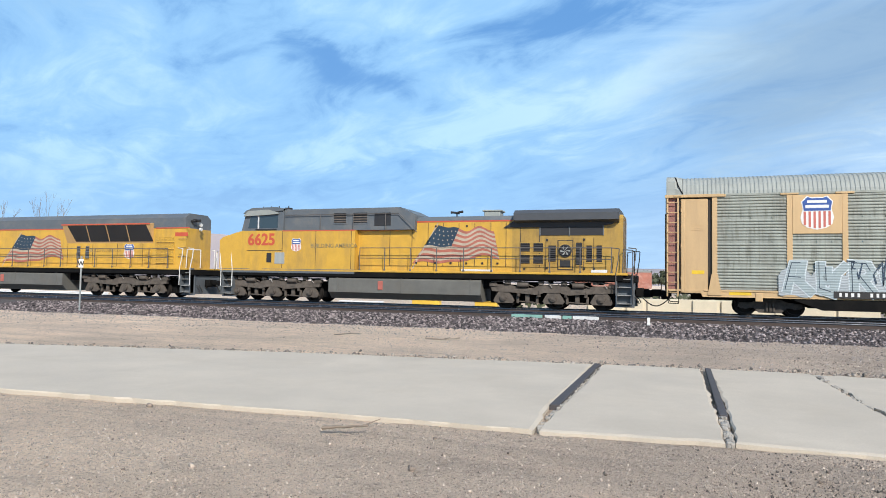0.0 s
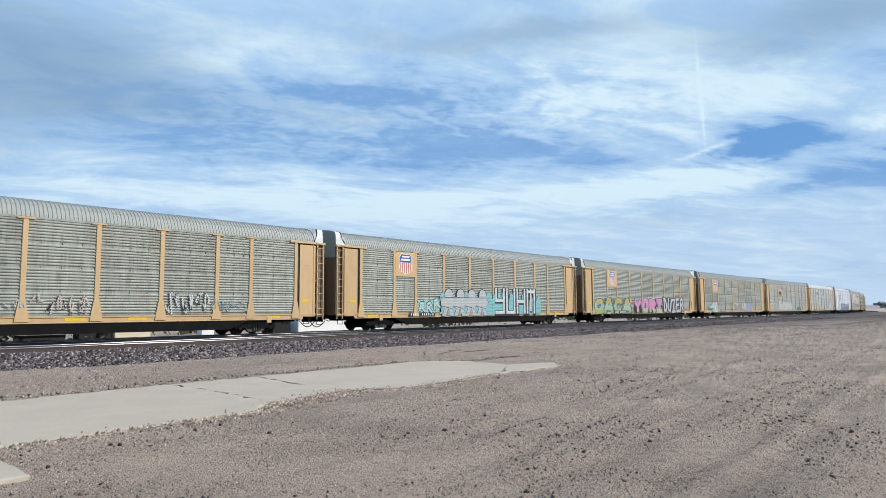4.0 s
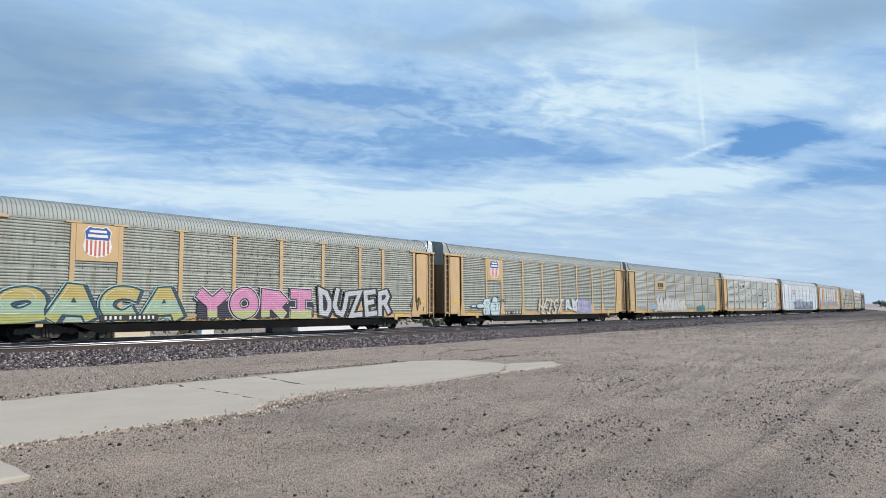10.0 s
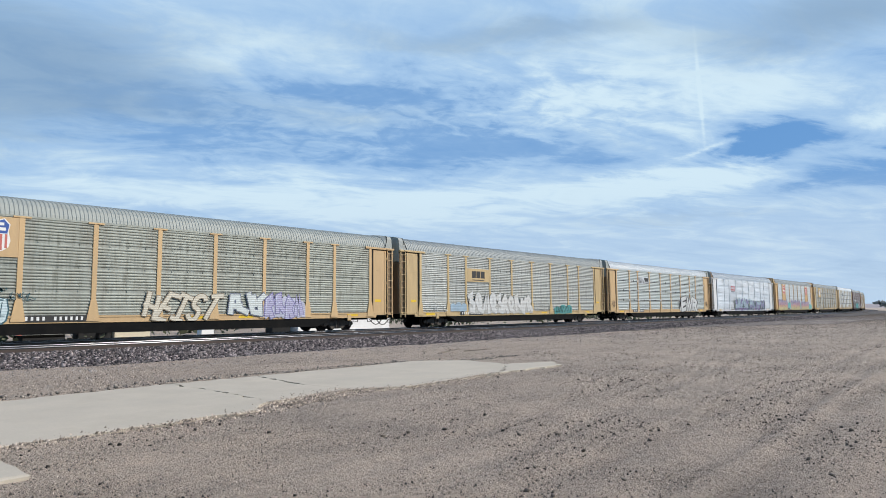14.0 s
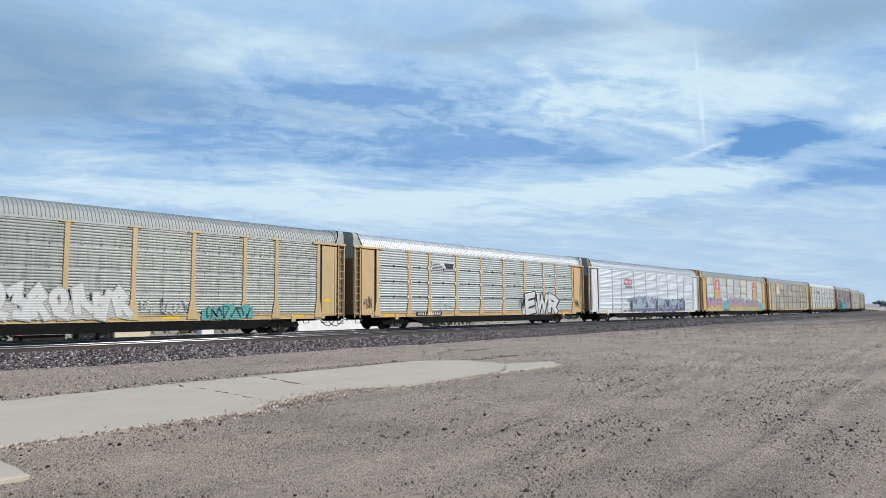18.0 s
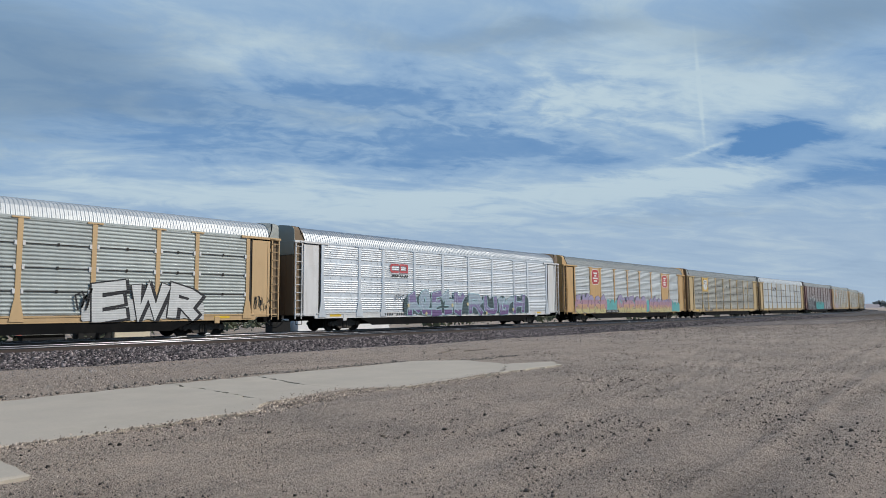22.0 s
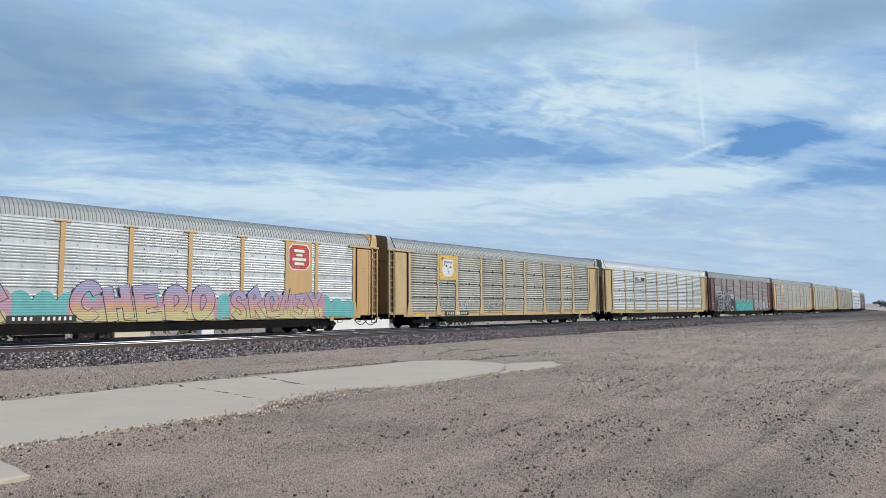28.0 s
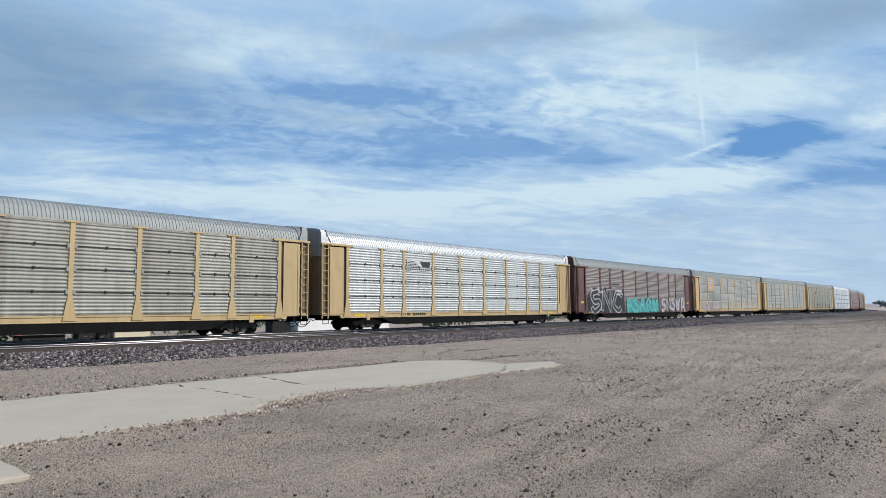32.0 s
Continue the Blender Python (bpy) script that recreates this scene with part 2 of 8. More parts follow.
DUST = (0.30, 0.25, 0.19)
STREAK = dict(stretch=(1.6, 1, 0.25), stain_stretch=(2.2, 1, 0.35))
M = dict(
    soil=mat("desert_soil", (0.60, 0.468, 0.365), 0.95, var=0.14, scale=0.35, bump=1.0, fine=55, stain=(0.29, 0.235, 0.19), amount=0.5, stain_scale=0.5, bump_dist=0.05, world=True, speck=((0.14, 0.112, 0.09), (0.58, 0.49, 0.41)), lumps=0.15, zone=(1.58, 1.53, 1.42)),
    pale_soil=mat("pale_soil", (0.36, 0.30, 0.235), 0.95, var=0.15, scale=0.6, bump=0.6, fine=30, bump_dist=0.02, world=True),
    ballast=mat("ballast_bed", (0.085, 0.072, 0.068), 0.95, var=0.25, scale=6, bump=0.8, fine=16, bump_dist=0.05, world=True),
    spread=mat("stone_spread", (0.19, 0.155, 0.135), 0.95, var=0.3, scale=0.25, bump=0.8, fine=9, stain=(0.40, 0.32, 0.26), amount=0.8, stain_scale=0.12, stain_stretch=(0.3, 1.8, 1), bump_dist=0.05, world=True),
    stone=mat("ballast_stone", (0.27, 0.235, 0.225), 0.9, var=0.45, scale=9, bump=0.3, world=True),
    dark_stone=mat("dark_stone", (0.13, 0.115, 0.105), 0.9, var=0.5, scale=5, bump=0.3, world=True),
    gravel=mat("loose_gravel", (0.30, 0.25, 0.21), 0.95, world=True, bump=0),
    strewn=mat("strewn_stone", (0.3, 0.26, 0.23), 0.95, world=True, bump=0),
    rubble=mat("edge_rubble", (0.34, 0.30, 0.26), 0.95, world=True, bump=0),
    concrete=mat("concrete", (0.52, 0.445, 0.352), 0.85, var=0.08, scale=0.7, bump=0.12, fine=60, stain=(0.42, 0.355, 0.275), amount=0.6, stain_scale=0.9, world=True),
    broken=mat("broken_concrete", (0.34, 0.31, 0.27), 0.95, var=0.4, scale=12, bump=0.9, fine=30, bump_dist=0.03, world=True),
    steel_dark=mat("rusted_strip", (0.085, 0.075, 0.075), 0.7, 0.3, bump=0.2, world=True),
    rail_side=mat("rail_rust", (0.075, 0.054, 0.045), 0.75, 0.2, var=0.2, world=True),
    rail_top=mat("rail_polish", (0.17, 0.17, 0.175), 0.24, 1.0, var=0.05, bump=0.03, world=True),
    tie=mat("sleeper_wood", (0.10, 0.085, 0.075), 0.9, var=0.25, scale=4, world=True),
    wood=mat("weathered_stick", (0.22, 0.175, 0.13), 0.9, var=0.3, world=True),
    teal_paint=mat("teal_marking", (0.22, 0.40, 0.34), 0.7, world=True),
    white_paint=mat("white_marking", (0.75, 0.74, 0.70), 0.6, var=0.05),
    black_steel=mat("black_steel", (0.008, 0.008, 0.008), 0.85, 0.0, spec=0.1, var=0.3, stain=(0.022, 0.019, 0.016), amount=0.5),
    truck=mat("truck_grime", (0.075, 0.066, 0.057), 0.85, 0.0, spec=0.2, var=0.35, scale=5, stain=(0.15, 0.125, 0.10), amount=0.5, stain_scale=4),
    wheel=mat("wheel_steel", (0.022, 0.019, 0.017), 0.8, 0.0, spec=0.2, var=0.25),
    tread=mat("wheel_tread", (0.45, 0.45, 0.46), 0.3, 1.0, var=0.1),
    rack_yellow=mat("rack_yellow", (0.545, 0.365, 0.185), 0.6, var=0.07, bump=0.04, stain=(0.36, 0.25, 0.14), amount=0.3, random_tone=0.06, **STREAK),
    rack_gold=mat("rack_gold", (0.50, 0.36, 0.18), 0.55, var=0.09, bump=0.05, stain=(0.30, 0.22, 0.12), amount=0.4, random_tone=0.05, **STREAK),
    rack_tan=mat("rack_tan", (0.53, 0.33, 0.14), 0.6, var=0.09, bump=0.05, stain=(0.33, 0.25, 0.16), amount=0.4, **STREAK),
    rack_white=mat("rack_white", (0.66, 0.65, 0.63), 0.5, var=0.07, bump=0.05, stain=(0.42, 0.36, 0.30), amount=0.35, **STREAK),
    rack_maroon=mat("rack_maroon", (0.115, 0.048, 0.045), 0.6, var=0.15, bump=0.05, stain=(0.22, 0.14, 0.11), amount=0.4, **STREAK),
    rack_brown=mat("rack_brown", (0.27, 0.12, 0.095), 0.7, var=0.12, bump=0.05, stain=(0.20, 0.13, 0.10), amount=0.4, **STREAK),
    end_brown=mat("end_brown", (0.18, 0.12, 0.065), 0.7, var=0.15, bump=0.05, stain=(0.13, 0.10, 0.08), amount=0.5, **STREAK),
    panel_dull=mat("galvanised_dull", (0.30, 0.312, 0.272), 0.5, 0.25, var=0.14, bump=0.05, stain=(0.20, 0.185, 0.15), amount=0.6, random_tone=0.10, ticks=0.42, **STREAK),
    panel_grey=mat("galvanised_grey", (0.385, 0.395, 0.37), 0.48, 0.3, var=0.10, bump=0.05, stain=(0.30, 0.29, 0.26), amount=0.45, random_tone=0.10, ticks=0.42, **STREAK),
    panel_bright=mat("galvanised_bright", (0.74, 0.765, 0.78), 0.38, 0.6, var=0.03, bump=0, stain=(0.50, 0.50, 0.48), amount=0.35, random_tone=0.07, **STREAK),
    panel_silver=mat("galvanised_silver", (0.60, 0.62, 0.61), 0.40, 0.55, var=0.06, bump=0, stain=(0.36, 0.36, 0.33), amount=0.4, random_tone=0.08, **STREAK),
    panel_steel=mat("galvanised_steel", (0.43, 0.46, 0.44), 0.45, 0.4, var=0.05, bump=0, stain=(0.33, 0.35, 0.33), amount=0.45, random_tone=0.08, **STREAK),
    panel_dirty=mat("galvanised_dirty", (0.345, 0.34, 0.30), 0.5, 0.4, var=0.12, bump=0.05, stain=(0.17, 0.14, 0.11), amount=0.75, stain_scale=0.6, random_tone=0.12, **STREAK),
    panel_maroon=mat("galvanised_maroon", (0.27, 0.24, 0.23), 0.5, 0.4, var=0.12, bump=0.05, stain=(0.22, 0.14, 0.12), amount=0.5, random_tone=0.10, **STREAK),
    roof_silver=mat("roof_silver", (0.46, 0.48, 0.49), 0.45, 0.5, var=0.06, bump=0.03),
    roof_grey=mat("roof_grey", (0.29, 0.305, 0.295), 0.6, 0.15, var=0.1, bump=0.05, stain=(0.27, 0.27, 0.25), amount=0.4),
    roof_light=mat("roof_light", (0.30, 0.315, 0.29), 0.62, 0.1, var=0.08, bump=0.05, stain=(0.36, 0.36, 0.33), amount=0.3),
    roof_bright=mat("roof_bright", (0.56, 0.575, 0.57), 0.5, 0.3, var=0.05, bump=0.05),
    cream=mat("cream_wall", (0.62, 0.56, 0.43), 0.8, var=0.06, bump=0.1),
    white_wall=mat("white_wall", (0.78, 0.79, 0.80), 0.7, var=0.05, bump=0.1),
    grey_box=mat("grey_box", (0.03, 0.03, 0.03), 0.9, spec=0.1),
    yellow_paint=mat("yellow_paint", (0.70, 0.46, 0.06), 0.6),
    red_paint=mat("red_paint", (0.42, 0.12, 0.09), 0.6),
    bark=mat("bare_bark", (0.17, 0.14, 0.12), 0.9, var=0.2),
    foliage=mat("dusty_foliage", (0.085, 0.095, 0.055), 0.9, var=0.35, scale=1.5),
    # foliage paled in its base colour to paint in distance haze
    hazy_foliage=mat("hazy_foliage", (0.24, 0.26, 0.25), 0.95, var=0.2, scale=0.5),
    hill=mat("far_hill", (0.36, 0.31, 0.31), 1.0, var=0.1, scale=0.01, bump=0, world=True),
    dark_gap=mat("dark_gap", (0.03, 0.024, 0.02), 0.8),
    reflector=mat("yellow_reflector", (0.72, 0.47, 0.03), 0.4, bump=0),
    stencil=mat("black_stencil", (0.025, 0.023, 0.022), 0.6, bump=0),
    stencil_white=mat("white_stencil", (0.72, 0.71, 0.68), 0.6, bump=0),
    shield_blue=mat("shield_blue", (0.03, 0.085, 0.30), 0.5, var=0.1, bump=0),
    shield_red=mat("shield_red", (0.50, 0.13, 0.10), 0.5, var=0.1, bump=0),
    shield_white=mat("shield_white", (0.74, 0.72, 0.68), 0.5, var=0.06, bump=0),
    faded_red=mat("faded_red", (0.42, 0.17, 0.12), 0.8, var=0.2, bump=0, stain=(0.55, 0.42, 0.36), amount=0.7, stain_scale=0.8),
    # yellow darkened for grime and for the radiator wings' shade, painted in
    loco_dirty_shaded=mat("loco_dirty_shaded_yellow", (0.40, 0.245, 0.05), 0.5, var=0.15, bump=0.02, stain=(0.13, 0.09, 0.045), amount=0.7, stain_scale=1.2, stain_stretch=(1.6, 1, 0.4)),
    loco_yellow=mat("loco_yellow", (0.60, 0.345, 0.045), 0.42, var=0.08, bump=0.02, stain=(0.30, 0.19, 0.06), amount=0.7, stain_scale=0.9, stain_stretch=(1.6, 1, 0.4)),
    loco_grey=mat("loco_grey", (0.105, 0.118, 0.130), 0.5, var=0.08, bump=0.03, stain=(0.24, 0.21, 0.17), amount=0.35),
    loco_tank=mat("loco_tank", (0.135, 0.13, 0.115), 0.6, var=0.15, bump=0.05, stain=(0.13, 0.115, 0.09), amount=0.6, stain_scale=0.8),
    wing_grey=mat("wing_grey", (0.065, 0.07, 0.078), 0.6, var=0.1, bump=0.03),
    loco_red=mat("loco_red", (0.52, 0.085, 0.04), 0.5, var=0.05, bump=0),
    loco_truck=mat("loco_truck", (0.115, 0.096, 0.080), 0.85, 0.0, spec=0.2, var=0.3, scale=4, stain=(0.075, 0.065, 0.055), amount=0.6, stain_scale=3),
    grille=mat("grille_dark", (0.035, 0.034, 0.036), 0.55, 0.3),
    flag_blue=mat("flag_blue", (0.022, 0.045, 0.07), 0.5, var=0.2, bump=0),
    flag_red=mat("flag_red", (0.38, 0.125, 0.085), 0.5, var=0.2, bump=0),
    flag_white=mat("flag_white", (0.44, 0.36, 0.27), 0.5, var=0.15, bump=0),
    hose_grey=mat("hose_grey", (0.30, 0.29, 0.27), 0.7, bump=0),
    handrail=mat("handrail", (0.11, 0.10, 0.095), 0.6, 0.2, bump=0),
    handrail_white=mat("handrail_white", (0.70, 0.69, 0.66), 0.5, bump=0),
    rubber=mat("rubber_hose", (0.02, 0.02, 0.02), 0.7, bump=0.1),
)


def glass(name, tint):
    m = bpy.data.materials.new(name)
    m.use_nodes = True
    b = m.node_tree.nodes["Principled BSDF"]
    b.inputs["Base Color"].default_value = (*tint, 1)
    b.inputs["Roughness"].default_value, b.inputs["IOR"].default_value = 0.06, 1.5
    b.inputs["Specular IOR Level"].default_value = 0.9
    return m


M["glass"] = glass("cab_glass", (0.03, 0.045, 0.05))


def paint(r, g, b):
    """A sprayed colour, one material for each."""
    key = f"spray_{r:.2f}_{g:.2f}_{b:.2f}"
    if key not in M:
        v = max(r, g, b)
        M[key] = mat("spray_paint", (r * 0.83, g * 0.83, b * 0.83), 0.6, var=0.14, scale=2.2, bump=0, ribs=0.22, metal=0.1, stain=(r * 0.48 + v * 0.24, g * 0.48 + v * 0.24, b * 0.48 + v * 0.23), amount=0.8, stain_scale=2.0, stain_stretch=(1.5, 1, 0.6))
    return M[key]

# ---- building helpers ----
class Geo:
    """Collects vertices and faces of one mesh."""

    def __init__(self):
        self.v, self.f, self.smooth = [], [], []

    def add(self, verts, faces, smooth=False):
        o = len(self.v)
        self.v += [tuple(p) for p in verts]
        self.f += [tuple(i + o for i in f) for f in faces]
        self.smooth += [smooth] * len(faces)
        return self

    def box(self, x0, x1, y0, y1, z0, z1):
        p = [(x, y, z) for x in (x0, x1) for y in (y0, y1) for z in (z0, z1)]
        return self.add(p, [(0, 1, 3, 2), (4, 6, 7, 5), (0, 4, 5, 1), (2, 3, 7, 6), (0, 2, 6, 4), (1, 5, 7, 3)])

    def cbox(self, x0, x1, y0, y1, z0, z1, c=0.01):
        """A box with chamfered edges."""
        lo, hi = (x0, y0, z0), (x1, y1, z1)
        c = min([c] + [(b - a) * 0.45 for a, b in zip(lo, hi)])
        idx, v, f = {}, [], []
        for sx in (0, 1):
            for sy in (0, 1):
                for sz in (0, 1):
                    s = (sx, sy, sz)
                    for ax in range(3):
                        p = []
                        for k in range(3):
                            e = hi[k] if s[k] else lo[k]
                            p.append(e if k == ax else e + (-c if s[k] else c))
                        idx[s, ax] = len(v)
                        v.append(tuple(p))
        for ax in range(3):
            a, b = [k for k in range(3) if k != ax]
            for side in (0, 1):
                q = []
                for i, j in ((0, 0), (1, 0), (1, 1), (0, 1)):
                    s = [0, 0, 0]
                    s[ax], s[a], s[b] = side, i, j
                    q.append(idx[tuple(s), ax])
                f.append(tuple(q if (side == 1) == (ax != 1) else q[::-1]))
            for i in (0, 1):
                for j in (0, 1):
                    s0, s1 = [0, 0, 0], [0, 0, 0]
                    s0[a], s0[b], s1[a], s1[b], s1[ax] = i, j, i, j, 1
                    s0, s1 = tuple(s0), tuple(s1)
                    f.append((idx[s0, a], idx[s0, b], idx[s1, b], idx[s1, a]))
        for s in [(x, y, z) for x in (0, 1) for y in (0, 1) for z in (0, 1)]:
            f.append((idx[s, 0], idx[s, 1], idx[s, 2]))
        return self.add(v, f)

    def prism(self, outline, axis, a, b):
        """An outline of 2D points drawn along an axis: 'x' takes (y, z), 'y' takes (x, z), 'z' takes (x, y)."""
        put = {"x": lambda p, t: (t, p[0], p[1]), "y": lambda p, t: (p[0], t, p[1]), "z": lambda p, t: (p[0], p[1], t)}[axis]
        n = len(outline)
        v = [put(p, a) for p in outline] + [put(p, b) for p in outline]
        f = [tuple(range(n))[::-1], tuple(range(n, 2 * n))]
        f += [(i, (i + 1) % n, n + (i + 1) % n, n + i) for i in range(n)]
        return self.add(v, f)

    def cyl(self, p, q, r, n=10, r2=None, caps=True):
        p, q = Vector(p), Vector(q)
        d = (q - p).normalized()
        u = d.cross(Vector((0, 0, 1)) if abs(d.z) < 0.9 else Vector((1, 0, 0))).normalized()
        w = d.cross(u)
        r2 = r if r2 is None else r2
        ring = [(math.cos(2 * math.pi * i / n), math.sin(2 * math.pi * i / n)) for i in range(n)]
        v = [p + (u * c + w * s) * r for c, s in ring] + [q + (u * c + w * s) * r2 for c, s in ring]
        self.add(v, [(i, (i + 1) % n, n + (i + 1) % n, n + i) for i in range(n)], True)
        if caps:
            self.add(v, [tuple(range(n))[::-1], tuple(range(n, 2 * n))])
        return self

    def tube(self, pts, r, n=6):
        for a, b in zip(pts, pts[1:]):
            self.cyl(a, b, r, n)
        return self

    def revolve(self, profile, axis="y", n=20, centre=(0, 0, 0)):
        """Turn (radius, along) points round an axis through centre."""
        v, f = [], []
        for r, t in profile:
            for i in range(n):
                c, s = math.cos(2 * math.pi * i / n) * r, math.sin(2 * math.pi * i / n) * r
                p = {"y": (c, t, s), "x": (t, c, s), "z": (c, s, t)}[axis]
                v.append(tuple(a + b for a, b in zip(p, centre)))
        for k in range(len(profile) - 1):
            for i in range(n):
                j = (i + 1) % n
                f.append((k * n + i, k * n + j, (k + 1) * n + j, (k + 1) * n + i))
        return self.add(v, f, True)

    def mesh(self, name):
        me = bpy.data.meshes.new(name)
        me.from_pydata(self.v, [], self.f)
        bm = bmesh.new()
        bm.from_mesh(me)
        bmesh.ops.recalc_face_normals(bm, faces=bm.faces)
        bm.to_mesh(me)
        bm.free()
        me.polygons.foreach_set("use_smooth", self.smooth)
        if any(self.smooth):
            me.set_sharp_from_angle(angle=radians(38))
        me.materials.append(None)
        return me


MESHES = {}


def shared(key, build):
    """A mesh that alike pieces share; build() gives its Geo."""
    if key not in MESHES:
        g = build()
        MESHES[key] = g.mesh(key) if isinstance(g, Geo) else g
    return MESHES[key]


def part(name, data, material, parent=None, label="", at=None):
    """Links a Geo or a mesh as one object under a thing or a part."""
    me = data.mesh(name) if isinstance(data, Geo) else data
    ob = new(name, me)
    if not len(me.materials):
        me.materials.append(None)
    ob.material_slots[0].link = "OBJECT"
    ob.material_slots[0].material = material
    ob.parent = parent
    if at is not None:
        ob.matrix_basis = at if isinstance(at, Matrix) else Matrix.Translation(at)
    if label:
        ob["label"] = label
    return ob


def thing(name, label, category, group="", kind="", at=None):
    ob = tagged(new(name), label, category, group, kind)
    if at is not None:
        ob.matrix_basis = at if isinstance(at, Matrix) else Matrix.Translation(at)
    return ob


def lettering(body, size, depth=0.004, bold=0.0, align="CENTER", spacing=1.0):
    """Words in the built-in font as a thin mesh that stands upright and faces -y."""
    cu = bpy.data.curves.new("letters", "FONT")
    cu.body, cu.size, cu.extrude, cu.offset, cu.align_x, cu.space_character, cu.resolution_u = body, size, depth, bold, align, spacing, 3
    ob = bpy.data.objects.new("letters", cu)
    scene.collection.objects.link(ob)
    me = bpy.data.meshes.new_from_object(ob.evaluated_get(bpy.context.evaluated_depsgraph_get()))
    bpy.data.objects.remove(ob)
    bpy.data.curves.remove(cu)
    me.transform(Matrix.Rotation(radians(90), 4, "X"))
    me.materials.clear()
    me.materials.append(None)
    return me


# ---- the line ----
RAIL = 0.44                 # height of the rails' tops
TRAIN_Y, NEAR_Y = 31.65, 27.2
CURVE_X, CURVE_R = 115.0, 1056.0


def on_line(u, offset=TRAIN_Y):
    """The place and heading at u metres along the line: straight, then bending away."""
    if u < CURVE_X:
        return u, offset, 0.0
    a = (u - CURVE_X) / CURVE_R
    r = CURVE_R - (offset - TRAIN_Y)
    return CURVE_X + r * math.sin(a), offset + r * (1 - math.cos(a)), a


TRAVEL = ((0, 0.0), (1, 7.86), (2, 15.67), (3, 23.46), (4, 31.25), (5, 39.16), (6, 47.07), (7, 54.98), (8, 62.94), (9, 70.96), (10, 78.98),
          (11, 87.06), (12, 95.24), (13, 103.41), (14, 111.53), (15, 119.6), (16, 127.65), (17, 135.67), (18, 143.71), (19, 151.83), (20, 160.0),
          (21, 168.3), (22, 176.56), (23, 184.76), (24, 193.06), (25, 201.37), (26, 209.65), (27, 217.95), (28, 226.25), (29, 234.72),
          (30, 243.23), (31, 251.65), (32, 260.01))


def travel(t):
    """Metres that the train has run by t seconds."""
    i = min(int(t), 31)
    k = [TRAVEL[max(0, min(32, j))][1] for j in (i - 1, i, i + 1, i + 2)]
    if i == 0:
        k[0] = 2 * k[1] - k[2]
    if i == 31:
        k[3] = 2 * k[2] - k[1]
    f = t - i
    m0, m1 = (k[2] - k[0]) / 2, (k[3] - k[1]) / 2
    return k[1] + f * m0 + f * f * (3 * (k[2] - k[1]) - 2 * m0 - m1) + f ** 3 * (2 * (k[1] - k[2]) + m0 + m1)


def vehicle_pose(centre, bogie, t):
    u = centre - travel(t)
    xa, ya, _ = on_line(u - bogie)
    xb, yb, _ = on_line(u + bogie)
    return pose((xa + xb) / 2, (ya + yb) / 2, RAIL, 0, 0, math.degrees(math.atan2(yb - ya, xb - xa)))


VEHICLES = []               # (thing, centre, bogie)
WHEELSETS = []              # (part, place on its parent, radius)

# ---- ground and track ----
def spread(lo, hi, n, mid, tight):
    """Grid lines, close round mid and wide far off."""
    a = np.linspace(math.asinh((lo - mid) / tight), math.asinh((hi - mid) / tight), n)
    return mid + tight * np.sinh(a)


def slab_range(x):
    """The slab's near and far edge at x."""
    return (np.interp(x, (-46, -9.1, -1.5, 2.4, 2.5, 6.3, 9.3, 10.7, 14.8, 17.5, 17.6), (3.3, 6.75, 7.3, 7.5, 9.5, 9.6, 10.6, 10.0, 10.5, 11.0, 30.0)),
            np.interp(x, (-46, -14.9, -8.3, -1.6, 2.3, 7.4, 16.0, 17.5, 17.6), (5.0, 11.3, 12.85, 13.95, 14.4, 14.85, 15.0, 13.5, 0.0)))


RUTS = ((2.78, 0.04), (2.15, 0.03), (3.75, 0.05), (1.15, 0.02), (0.45, 0.03), (4.9, 0.16), (5.9, 0.2))      # y at x = 8, and slope


def ground_grid():
    xs, ys = spread(-2600, 2600, 520, 8, 4.5), spread(-2600, 2600, 480, 5, 3.0)
    X, Y = np.meshgrid(xs, ys, indexing="ij")
    Z = np.zeros_like(X)
    for i in range(X.shape[0]):
        for j in range(X.shape[1]):
            x, y = X[i, j], Y[i, j]
            if abs(x) < 90 and -12 < y < 30:
                Z[i, j] = 0.045 * noise.noise((x * 0.16, y * 0.16, 0.0)) + 0.022 * noise.noise((x * 0.9, y * 0.9, 3.0)) + 0.016 * noise.noise((x * 2.6, y * 2.6, 5.0)) - 0.02
    for y0, k in RUTS:
        d = Y - y0 - k * (X - 8)
        on = 1 / (1 + np.exp(np.clip(-(X - 5) * 2, -50, 50))) * (X < 90)
        Z -= 0.030 * np.exp(-(d / 0.22) ** 2) * on
        Z += 0.026 * np.exp(-((np.abs(d) - 0.36) / 0.13) ** 2) * on
    lo, hi = slab_range(X)
    inside = (Y > lo + 0.08) & (Y < hi - 0.08)
    Z[inside] = np.minimum(Z[inside], -0.03)
    return xs, ys, X, Y, Z


GX, GY, GRID_X, GRID_Y, GRID_Z = ground_grid()


def ground_height(x, y):
    """Height of the dirt at x, y."""
    x, y = np.asarray(x, float), np.asarray(y, float)
    i = np.clip(np.searchsorted(GX, x) - 1, 0, len(GX) - 2)
    j = np.clip(np.searchsorted(GY, y) - 1, 0, len(GY) - 2)
    u, v = (x - GX[i]) / (GX[i + 1] - GX[i]), (y - GY[j]) / (GY[j + 1] - GY[j])
    return (GRID_Z[i, j] * (1 - u) + GRID_Z[i + 1, j] * u) * (1 - v) + (GRID_Z[i, j + 1] * (1 - u) + GRID_Z[i + 1, j + 1] * u) * v


